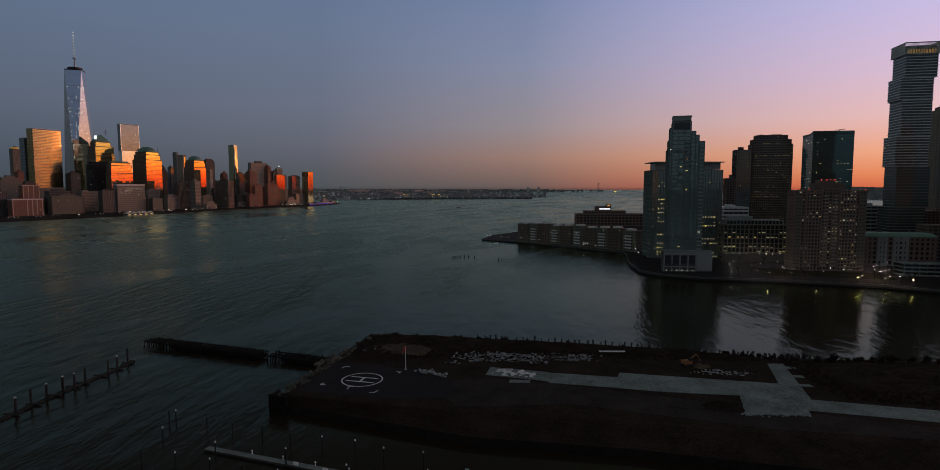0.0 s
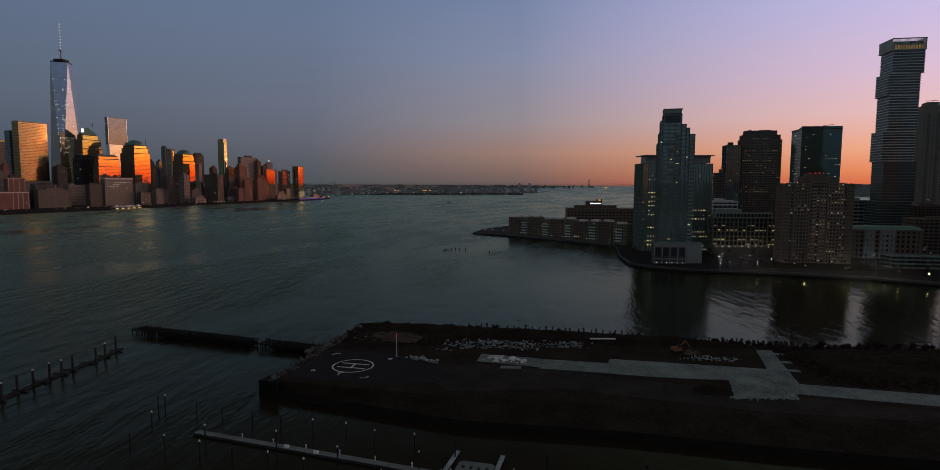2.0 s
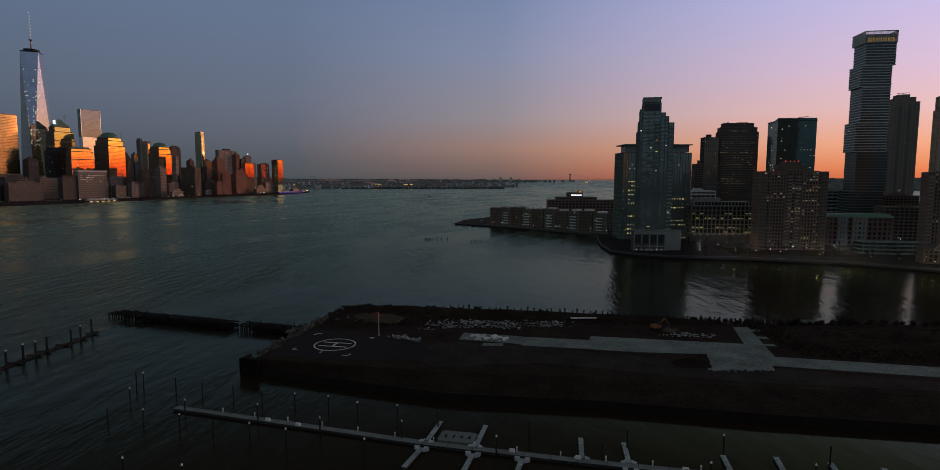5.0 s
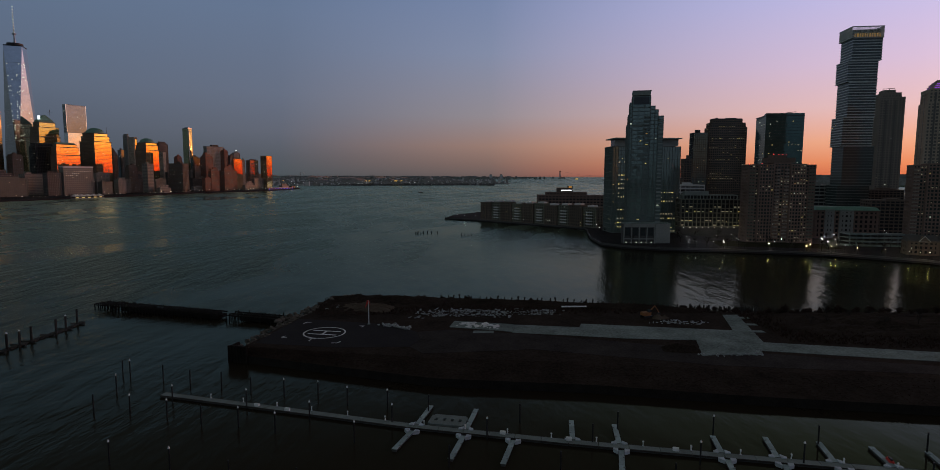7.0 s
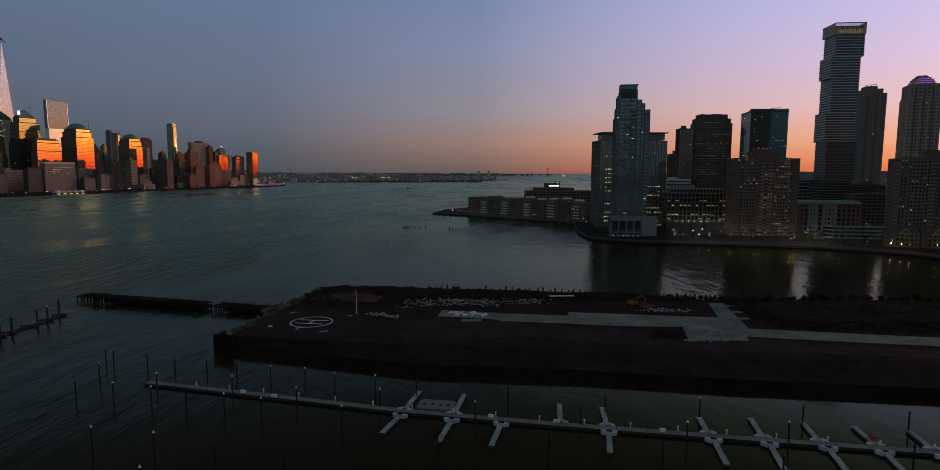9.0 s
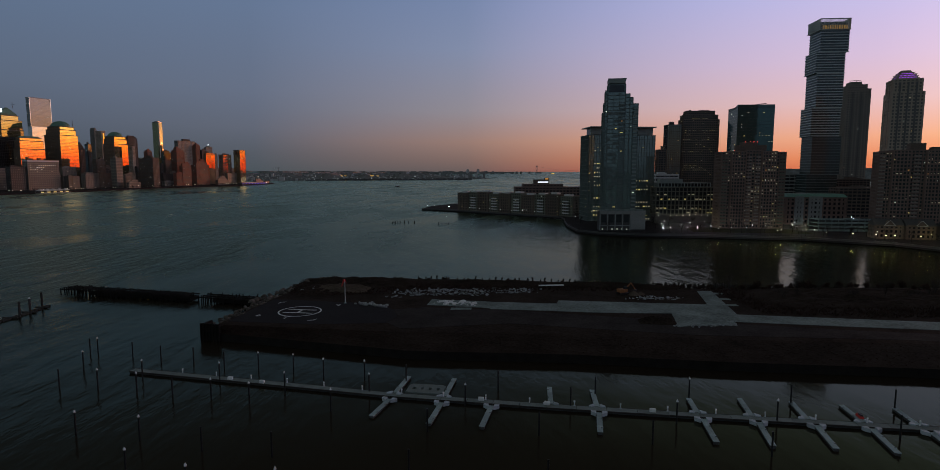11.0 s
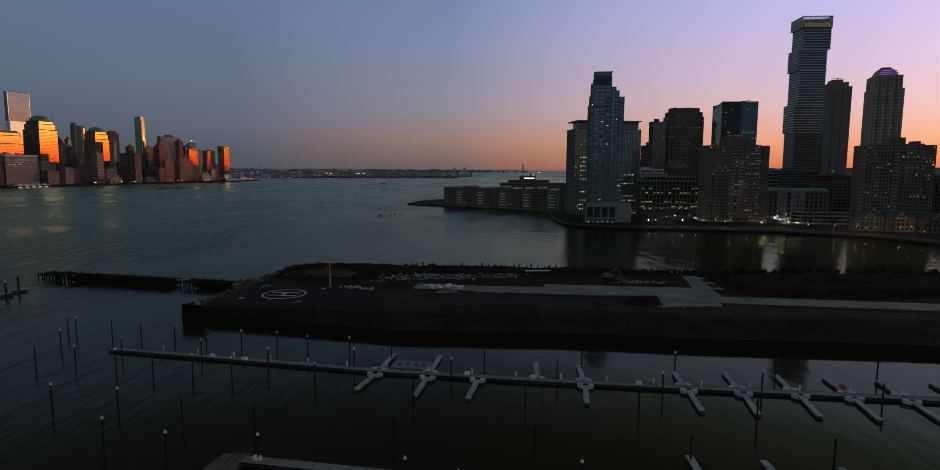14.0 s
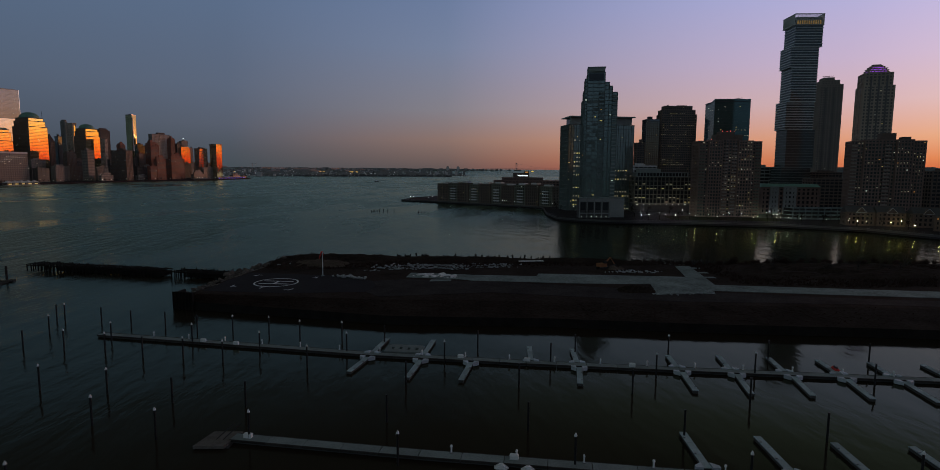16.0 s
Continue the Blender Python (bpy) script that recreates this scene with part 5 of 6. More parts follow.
lamps([(254, 613), (224, 542), (201, 470), (212, 490), (194, 448), (214, 461), (228, 475), (246, 485), (231, 443), (241, 431), (342, 518),
       (306, 456), (294, 431), (301, 435), (375, 518), (365, 501), (410, 524), (399, 507), (406, 491), (378, 443), (299, 444), (295, 431),
       (185, 428), (193, 433), (206, 432), (216, 436), (235, 454), (315, 466), (336, 485), (309, 443), (292, 407), (367, 472), (275, 442), (268, 448), (252, 429)],
      "white globe street lamp in the waterfront park", LAMP, 4.3, 0.19, 2.0, "park lamps")
lamps([(210, 423), (226, 423), (241, 417), (269, 411), (286, 408), (261, 403), (277, 399), (290, 391), (303, 382), (312, 372), (316, 368), (321, 366), (336, 362), (333, 340), (338, 326), (349, 330), (353, 372), (345, 312)],
      "bright white lamp on the promenade edge", LAMP_WARM, 4.3, 0.2, 2.0, "promenade lamps")
lamps([(155, 589), (149, 554), (164, 542)] + [(4 + 4.5 * k, 742 - 2.9 * k + 2 * (k % 3)) for k in range(8)] + [(44 + 11 * k, 716 - 1.12 * (6 + 11 * k)) for k in range(8)],
      "white lamp along the jetty promenade", LAMP, 4.0, 0.15, 2.0, "jetty lamps")

r4 = random.Random(5)
shore = []
for (x0, y0), (x1, y1) in zip(MANHATTAN[1:8], MANHATTAN[2:9]):
    n = int(math.hypot(x1 - x0, y1 - y0) / 11)
    for i in range(n):
        k = (i + r4.random() * 0.8) / n
        shore.append((x0 + (x1 - x0) * k - r4.choice((3, 6, 12, 30)), y0 + (y1 - y0) * k))
lamps(shore, "lamp on the island esplanade", LAMP_FAR, 5.0, 0.32, 3.0, "esplanade lamps")

g = Geo()
for i in range(11):
    g.box(-652 + i * 4.6, 2060 + i * 20, 4, -650 + i * 4.6, 2063 + i * 20, 7)
terminal = thing("ferry_terminal", "low ferry landing lit with blue lamps", "ferry landing")
part("hall", Geo().prism([(-640, 2070), (-604, 2240), (-616, 2245), (-655, 2074)], 3, 9), STONE_DARK, terminal)
part("roof", Geo().prism([(-639, 2068), (-602, 2242), (-617, 2247), (-657, 2072)], 9, 9.8), METAL_GREY, terminal)
for i in range(9):
    k = i / 8
    part("blue_light", Geo().box(-638 + 35 * k, 2072 + 168 * k, 5, -636.6 + 35 * k, 2079 + 168 * k, 6.6), GLOW_BLUE, terminal)

ferry = thing("ferry_pavilion", "white tent-roofed ferry landing moored at the esplanade", "ferry landing", -840, 1330, 0, 72)
part("pontoon", Geo().box(0, 0, 0, 75, 14, 1.6), STONE_GREY, ferry)
for i in range(5):
    part("canopy", Geo().prism([(i * 15, 0), (i * 15 + 14, 0), (i * 15 + 14, 14), (i * 15, 14)], 6, 10.5, [(i * 15 + 6, 6), (i * 15 + 8, 6), (i * 15 + 8, 8), (i * 15 + 6, 8)]), PANEL_WHITE, ferry)
    for a, b in ((0.6, 0.6), (13, 0.6), (0.6, 13), (13, 13)):
        part("post", Geo().tube(i * 15 + a, b, 1.6, 6.1, 0.25, 0.25, 6), METAL_GREY, ferry)
    part("lit_window", Geo().box(i * 15 + 2, -0.1, 2.2, i * 15 + 9, 0.1, 4.2), WIN_WARM, ferry)


# ---- trees and shrubs ----
def branches(g, p, way, length, r, depth, rng):
    q = p + way * length
    g.bar(p, q, r, r * 0.65, 3 if depth < 3 else 5)
    if depth == 0:
        return
    for _ in range(rng.choice((2, 3, 3))):
        side = Vector((rng.uniform(-1, 1), rng.uniform(-1, 1), rng.uniform(-0.1, 0.9)))
        branches(g, p.lerp(q, rng.uniform(0.55, 1.0)), (way * 0.8 + side * 0.75).normalized(), length * rng.uniform(0.6, 0.8), r * 0.55, depth - 1, rng)


def bare_tree(seed, tall, name="tree", label="bare winter street tree by the promenade"):
    rng = random.Random(seed)
    root = tagged(new(name), label, "tree", "promenade trees")
    part("trunk", Geo().tube(0, 0, 0, tall * 0.32, tall * 0.025, tall * 0.017, 7), TWIG, root)
    g = Geo()
    for _ in range(5):
        branches(g, Vector((0, 0, tall * rng.uniform(0.24, 0.32))), Vector((rng.uniform(-0.7, 0.7), rng.uniform(-0.7, 0.7), 1)).normalized(), tall * 0.26, tall * 0.011, 4, rng)
    part("crown", g, TWIG, root, kind="stuff")
    return root


trees = [bare_tree(i, 9.0) for i in range(3)]
spots = [(150, 452), (192, 432), (203, 436), (216, 430), (228, 436), (238, 427), (250, 432), (258, 420), (266, 428), (278, 412), (287, 418), (296, 402), (303, 408), (311, 396), (318, 404), (326, 398),
         (334, 392), (322, 376), (333, 366), (340, 352), (196, 470), (205, 500), (222, 505), (240, 498), (262, 458), (300, 470), (320, 470), (340, 480), (145, 520), (152, 560), (340, 425), (360, 420)]
for i, (x, y) in enumerate(spots):
    m = pose(x, y, 2, 0, 0, i * 47)
    if i < 3:
        trees[i].matrix_basis = m
    else:
        copy_thing(trees[i % 3], m)


def shrub(seed, tall, wide):
    """A dry leafless shrub: many thin stems with small curled leaves."""
    rng, g = random.Random(seed), Geo()
    for _ in range(46):
        a, k = rng.uniform(0, 6.3), rng.uniform(0.2, 1.0)
        foot = Vector((math.cos(a) * wide * 0.3 * k, math.sin(a) * wide * 0.3 * k, 0))
        tip = Vector((math.cos(a) * wide * k, math.sin(a) * wide * k, tall * rng.uniform(0.55, 1.0) * (1.1 - 0.5 * k)))
        g.bar(foot, tip, 0.045, 0.012, 3)
        for _ in range(5):
            c = foot.lerp(tip, rng.uniform(0.35, 1.0)) + Vector((rng.uniform(-0.25, 0.25), rng.uniform(-0.25, 0.25), rng.uniform(-0.1, 0.25)))
            u = Vector((rng.uniform(-1, 1), rng.uniform(-1, 1), rng.uniform(-1, 1))).normalized() * 0.22
            v = u.cross(Vector((rng.uniform(-1, 1), rng.uniform(-1, 1), rng.uniform(-1, 1)))).normalized() * 0.14
            g.add([c - u, c + v, c + u, c - v], [(0, 1, 2, 3)])
    return g.mesh("shrub", SCRUB)


# ---- the filled pier with the helipad ----
TOP = 3.7
OUTER = [(-61.2, 169), (0, 146.5), (42, 140.5), (79, 132), (121, 124.5), (200, 108), (420, 62), (420, 175), (260, 212), (175, 219), (118, 221), (97, 226), (52, 237.5), (2, 247), (-38, 252), (-48, 235), (-54.5, 210), (-57, 194)]
INNER = [(-58.0, 172), (-3, 160), (46, 154), (86, 146), (132, 140), (205, 123), (418, 80), (418, 165), (258, 202), (172, 209), (116, 212), (95, 217), (50, 228), (2, 238), (-33, 243), (-43, 230), (-50, 208), (-54, 193)]
g = Geo().prism(OUTER, -3, 2.3)
solid("pier_bulkhead", g, BULKHEAD, "dark weathered bulkhead round the filled pier", "bulkhead", "structure")
solid("pier_ground", Geo().prism(OUTER, 2.3, TOP, INNER), DIRT, "rough brown dirt fill of the old pier", "ground", "structure")


def over(name, outline, lift, mat, label, category, kind="structure"):
    return solid(name, Geo().prism(outline, TOP - 0.3, TOP + lift), mat, label, category, kind)


over("asphalt_apron", [(-56, 175.5), (-30, 170.2), (-7.5, 170.4), (-4.6, 178), (-6.2, 187.4), (-14, 197), (-28, 200.4), (-50, 206), (-53, 193)], 0.04, ASPHALT, "dark asphalt apron round the helipad", "apron")
over("gravel_road", [(-7.3, 170.4), (-3, 163.5), (30, 167), (80, 151), (132, 143), (205, 127), (205, 133), (130, 152), (84, 166), (34, 183), (4, 190), (-6, 187.4), (-4.4, 178)], 0.05, GRAVEL, "worn grey-brown gravel road along the pier", "road")
over("concrete_road", [(28.3, 196.0), (49.8, 192.2), (51.5, 197.0), (101.6, 187.2), (108.3, 209.2), (114, 209.4), (104.4, 172.8), (137, 165), (200, 150), (420, 98), (420, 88), (196, 141), (130, 156.5), (97.6, 164.5), (84, 175.8), (61.4, 178.3), (43.4, 182.4), (25.8, 185.8)][::1], 0.10, CONCRETE, "pale worn concrete road slab", "road")
rim, base = [], [(78.7, 159.4), (84, 160.2), (95.0, 160.0), (99, 163.4), (97, 165), (84, 175.4)]
for (x0, y0), (x1, y1) in zip(base, base[1:] + base[:1]):
    for k in range(8):   # a crumbled edge
        u = k / 8
        x, y = x0 + (x1 - x0) * u, y0 + (y1 - y0) * u
        rim.append((x + 0.9 * noise.noise((x * 0.7, y * 0.7, 2.0)), y + 0.9 * noise.noise((x * 0.7, y * 0.7, 9.0))))
over("concrete_apron", rim, 0.16, CONCRETE, "broken pale concrete patch with a crumbled edge", "slab")
for (a, b), (c, d) in (((111.5, 205), (116, 204.5)), ((108.5, 195.4), (113.6, 194.8)), ((106.2, 186), (111.4, 185.6))):
    over("concrete_stub", [(a, b - 1.2), (c, d - 1.2), (c, d + 1.0), (a, b + 1.0)], 0.13, CONCRETE, "short concrete stub beside the road", "slab")
over("concrete_pad", [(4.7, 193.4), (22.3, 188.4), (25.9, 186.8), (28.2, 195.9), (25, 197.4), (6.5, 201.9)], 0.09, CONCRETE, "worn concrete pad under debris", "slab")
over("concrete_strip", [(12.5, 185.6), (19.5, 185.4), (19.8, 188.2), (13, 188.6)], 0.07, CONCRETE, "short concrete strip", "slab")
g = Geo()
for x in (9, 10.6):
    g.slab((x, 198.4), (x + 3.4, 199.2), 0.5, TOP + 0.09, TOP + 0.12)
g.slab((9.0, 199.2), (14.2, 199.8), 0.55, TOP + 0.09, TOP + 0.12)
g.slab((14.2, 200.0), (11.8, 195.2), 0.55, TOP + 0.09, TOP + 0.12)
solid("painted_mark", g, PAINT_MARK, "bold white painted mark on the concrete pad", "marking", "structure")

# helipad
PAD = Vector((-36.9, 187.0))
pad = thing("helipad", "round white helipad marking with a large letter on asphalt", "helipad", PAD.x, PAD.y, TOP + 0.04, 0)
ring, n = Geo(), 64
for i in range(n):
    a, b = 2 * math.pi * i / n, 2 * math.pi * (i + 1) / n
    q = [(ro * math.cos(t), ro * math.sin(t)) for ro, t in ((6.5, a), (7.0, a), (7.0, b), (6.5, b))]
    ring.prism(q, 0, 0.03)
part("ring", ring, PAINT_MARK, pad)
disc = Geo()
disc.tube(0, 0, 0, 0.012, 6.49, 6.49, 48)
part("dark_disc", disc, ASPHALT, pad)
h = Geo()
hx, hy = Vector((0.98, -0.2)), Vector((0.2, 0.98))


def on_pad(u, v):
    q = hx * u + hy * v
    return (q.x, q.y)


for v in (-2.1, 2.1):
    h.prism([on_pad(-4.9, v - 0.34), on_pad(4.9, v - 0.34), on_pad(4.9, v + 0.34), on_pad(-4.9, v + 0.34)], 0.012, 0.035)
h.prism([on_pad(-0.38, -1.76), on_pad(0.38, -1.76), on_pad(0.38, 1.76), on_pad(-0.38, 1.76)], 0.012, 0.035)
part("letter", h, PAINT_MARK, pad)
for (x, y), (ax, ay), (bx, by) in (((-46.2, 200.9), (1, 0.05), (-0.45, -1)), ((-49.6, 181.6), (0.45, 1), (1, -0.02)), ((-30.4, 174.9), (-1, 0.02), (0.45, 1)), ((-25.0, 195.6), (-0.45, -1), (-1, 0.02))):
    g = Geo()
    o = Vector((x, y)) - PAD
    g.slab(o, o + Vector((ax, ay)) * 1.7, 0.2, 0, 0.03).slab(o, o + Vector((bx, by)) * 1.7, 0.2, 0.001, 0.031)
    part("corner_mark", g, PAINT_MARK, pad)
g = Geo()
o = Vector((-39.8, 177.4)) - PAD
g.slab(o, o + Vector((0.4, 2.4)), 0.15, 0, 0.03).slab(o + Vector((-0.6, 2.4)), o + Vector((1.6, 2.6)), 0.15, 0.001, 0.031)
part("arrow_mark", g, PAINT_MARK, pad)

ws = thing("windsock", "red windsock hanging on a white pole", "windsock", -23.7, 197.9, TOP)
part("pole", Geo().tube(0, 0, 0, 8.6, 0.14, 0.08, 8), PAINT_WHITE, ws)
part("foot", Geo().tube(0, 0, 0, 0.3, 0.6, 0.5, 8), CONCRETE, ws)
sock = Geo()
for i in range(6):
    a = 0.34 - 0.04 * i
    sock.tube(-0.3 - 0.16 * i, 0, 8.5 - 0.42 * (i + 1), 8.5 - 0.42 * i, a - 0.04, a, 8)
sock.bar((0, 0, 8.5), (0.5, 0, 7.1), 0.1)
part("sock", sock, PAINT_RED, ws)


def mound(name, cx, cy, rx, ry, h, yaw, mat, label, seed, n=30, rough=0.75):
    """A heap of earth with an uneven surface."""
    verts, faces = [], []
    c, s = math.cos(radians(yaw)), math.sin(radians(yaw))
    for j in range(n + 1):
        for i in range(n + 1):
            u, v = 2 * i / n - 1, 2 * j / n - 1
            k = max(0.0, 1 - u * u) * max(0.0, 1 - v * v)
            z = h * (k ** 0.7) * (1 + rough * noise.noise((u * 5 + seed, v * 5, seed)) + rough * 0.6 * noise.noise((u * 14 + seed, v * 14, seed)))
            verts.append((cx + rx * u * c - ry * v * s, cy + rx * u * s + ry * v * c, TOP - 0.25 + z))
    for j in range(n):
        for i in range(n):
            a = j * (n + 1) + i
            faces.append((a, a + 1, a + n + 2, a + n + 1))
    return solid(name, Geo().add(verts, faces), mat, label, "mound")


mound("earth_mound", -22, 235, 26, 11, 1.7, -6, DIRT, "low brown earth mound with dry grass", 2.0)
mound("earth_mound", -38, 224, 9, 14, 1.0, 15, DIRT, "brown earth bank beside the shore rocks", 4.0)
mound("earth_mound", 30, 231, 32, 7, 1.1, -10, DIRT, "long brown berm along the pier edge", 6.0)
mound("earth_mound", 78, 221.5, 26, 5, 1.4, -13, DIRT, "long low berm of dark soil", 8.0)
mound("earth_mound", 164, 194, 44, 17, 2.0, -4, DIRT, "dark overgrown earth bank", 9.0)
mound("earth_mound", 75, 165.5, 6, 3.2, 1.6, -10, DIRT, "small dark heap of soil by the concrete", 11.0)
mound("earth_mound", 300, 160, 100, 26, 2.0, -16, DIRT, "dark overgrown land behind the pier road", 12.0)

DIRT_PALE = material("pale_sandy_soil", (0.10, 0.08, 0.064), 0.95, 0, 0.5, 5, 0.6, 0.5, spec=0.02)
mound("earth_mound", -28.5, 224, 12, 8, 1.5, -8, DIRT_PALE, "low heap of pale sandy soil near the windsock", 15.0, 18)
# rocks along the shore end
stones = []
for k in range(6):
    bm = bmesh.new()
    bmesh.ops.create_icosphere(bm, subdivisions=2, radius=1.0)
    for v in bm.verts:
        v.co *= 1 + 0.45 * noise.noise(v.co * 1.3 + Vector((k * 9, 0, 0)))
        v.co.z *= 0.7
    me = bpy.data.meshes.new("rock")
    bm.to_mesh(me); bm.free()
    me.materials.append(ROCK)
    stones.append(me)


def scatter(parent, meshes, name, line, n, spread, size, z, rng, tilt=0.5):
    for _ in range(n):
        k = rng.random() * (len(line) - 1)
        i = min(int(k), len(line) - 2)
        p = Vector(line[i]).lerp(Vector(line[i + 1]), k - i)
        s = rng.uniform(*size)
        ob = part(name, rng.choice(meshes), None, parent)
        ob.matrix_local = Matrix.LocRotScale((p.x + rng.uniform(-spread, spread), p.y + rng.uniform(-spread, spread), z + rng.uniform(-0.2, 0.4) * s),
                                             Euler((rng.uniform(-tilt, tilt), rng.uniform(-tilt, tilt), rng.uniform(0, 6.3))), (s * rng.uniform(0.8, 1.4), s, s * rng.uniform(0.7, 1.1)))


r5 = random.Random(21)
riprap = thing("riprap", "tumbled pale and brown shore rocks at the pier end", "rocks")
scatter(riprap, stones, "rock", [(-58.5, 172), (-55.5, 193), (-52, 209), (-46, 230), (-36, 247)], 280, 2.2, (0.22, 0.8), 3.2, r5)
scatter(riprap, stones, "rock", [(-56, 205), (-50, 226), (-43, 243), (-37, 249)], 70, 1.8, (0.4, 1.1), 3.3, r5)
riprap2 = thing("riprap", "dark shore rocks along the far pier edge", "rocks")
scatter(riprap2, stones, "rock", [(-44, 240), (-36, 248), (2, 243), (50, 233), (95, 222), (117, 217)], 180, 2.2, (0.3, 0.9), 2.8, r5)

# rubble heaps of pale broken blocks
shards, boards = [], []
for k in range(5):
    g = Geo()
    a, b, c = ((1.0, 0.6, 0.35), (1.5, 0.3, 0.25), (0.8, 0.8, 0.2), (2.2, 0.25, 0.2), (0.7, 0.5, 0.5))[k]
    g.prism([(-a, -b), (a * 0.9, -b * 0.8), (a, b), (-a * 0.8, b * 0.9)], -c, c, [(-a * 0.9, -b * 0.7), (a * 0.8, -b * 0.8), (a * 0.85, b * 0.9), (-a * 0.8, b * 0.7)])
    shards.append(g.mesh("block", RUBBLE))
    boards.append(g.mesh("board", PAINT_WHITE))
pale_stones = []
for me in stones[:3]:
    me = me.copy()
    me.materials.clear()
    me.materials.append(RUBBLE)
    pale_stones.append(me)
for line, n, spread, size, label in (
        ([(-8, 209), (6, 214), (16, 213), (28, 211)], 260, 5.0, (0.15, 0.55), "wide spread of pale broken concrete and stacked stone"),
        ([(30, 213), (47, 214)], 100, 3.6, (0.15, 0.5), "pale stacked stone and planks near the berm"),
        ([(-19, 198), (-10, 191.5)], 46, 1.8, (0.2, 0.62), "small line of pale boulders beside the apron"),
        ([(8, 196), (21, 192)], 70, 2.2, (0.2, 0.6), "white debris and boards on the concrete pad"),
        ([(9, 197.5), (20, 193)], 12, 2.0, (0.8, 1.25), "larger pale slabs and crates on the concrete pad"),
        ([(78, 199), (96, 197)], 60, 3.2, (0.2, 0.6), "scattered pale scrap in the fenced yard"),
        ([(78.5, 160), (86, 159.6), (96, 160), (98, 164)], 60, 1.0, (0.12, 0.45), "broken lumps along the crumbled concrete patch"),
        ([(-6, 216), (12, 218), (30, 216), (44, 217)], 90, 3.0, (0.25, 0.7), "dark and pale stacked stone behind the rubble"),
        ([(-44, 222), (-34, 226)], 24, 2.0, (0.3, 0.8), "few pale stones on the mound")):
    heap = thing("rubble_heap", label, "rubble", group="rubble on the pier")
    white = "concrete pad" in label
    boulder = "boulders" in label
    scatter(heap, pale_stones if boulder else boards if white else shards, "boulder" if boulder else "board" if white else "block", line, n // 2 if white else n, spread, size, TOP + 0.2, r5, 0.15)
bar = thing("pipe_rack", "long pale pipes lying on low trestles", "pipes", 49, 220.4, TOP)
for k in range(3):
    part("pipe", Geo().bar((0, k * 0.5, 0.8), (10, k * 0.5 + 0.2, 0.8), 0.18, n=6), PAINT_WHITE, bar)
for k in (1, 5, 9):
    part("trestle", Geo().box(k, -0.3, 0, k + 0.25, 1.5, 0.62), TIMBER, bar)


def digger(x, y, yaw, label):
    root = thing("excavator", label, "excavator", x, y, TOP, yaw)
    for s in (-1, 1):
        part("track", Geo().prism([(-1.9, s * 1.1 - 0.3), (1.9, s * 1.1 - 0.3), (1.9, s * 1.1 + 0.3), (-1.9, s * 1.1 + 0.3)], 0, 0.8), METAL_DARK, root)
    # orange paint is brightened to carry the orange glow over the yard
    part("body", Geo().box(-1.9, -1.2, 0.9, 1.3, 1.2, 2.1), ORANGE_GLOW_PAINT, root)
    part("cab", Geo().box(0.1, -1.2, 2.1, 1.3, -0.1, 3.0), GLASS_BLACK, root)
    part("boom", Geo().bar((1.2, 0.3, 1.8), (4.0, 0.3, 4.0), 0.25).bar((4.0, 0.3, 4.0), (6.0, 0.3, 1.4), 0.2), ORANGE_GLOW_PAINT, root)
    part("bucket", Geo().prism([(5.6, -0.3), (6.6, -0.3), (6.6, 0.9), (5.6, 0.9)], 0.4, 1.3, [(5.8, -0.3), (6.3, -0.3), (6.3, 0.9), (5.8, 0.9)]), METAL_DARK, root)


digger(78, 206, 20, "orange excavator in the yard, its paint brightened for a glow")
heap = thing("gravel_pile", "rust-brown heap of soil in the yard", "pile", 82, 205, TOP - 0.05)
part("mass", Geo().tube(0, 0, 0, 1.4, 2.6, 0.4, 10).tube(2.8, 0.6, 0, 0.9, 1.8, 0.3, 9), DIRT_PALE, heap)

# shrubs along the far edge, and scrub on the banks
bushes = [shrub(40 + k, 1.7 + 0.3 * k, 0.9 + 0.15 * k) for k in range(4)]
r6 = random.Random(9)
back = [(0, 247.0), (52, 237.2), (97, 225.8), (118, 220.8), (130, 220.2)]
stump = Geo().tube(0, 0, -2.5, 1.1, 0.26, 0.2, 7).prism([(-0.2, -0.2), (0.2, -0.2), (0.22, 0.22), (-0.2, 0.2)], 1.05, 1.7, [(0.02, -0.3), (0.34, -0.24), (0.3, 0.22), (0.04, 0.26)]).mesh("edge_pile", TIMBER)
n = 76
for i in range(n):
    k = (i + r6.uniform(-0.25, 0.25) + 0.3) / n * (len(back) - 1)
    j = min(int(k), len(back) - 2)
    p = Vector(back[j]).lerp(Vector(back[j + 1]), k - j)
    b = tagged(new("edge_pile", stump), "weathered timber pile along the pier edge", "pile", "piles along the pier edge")
    s = r6.uniform(0.95, 1.45)
    b.matrix_world = Matrix.LocRotScale((p.x, p.y + r6.uniform(-0.3, 0.3), 2.2), Euler((r6.uniform(-0.12, 0.12), r6.uniform(-0.12, 0.12), r6.uniform(0, 6))), (s, s, s))
verge = [(-44, 238), (-36, 246), (0, 243), (52, 233), (97, 222), (122, 217)]
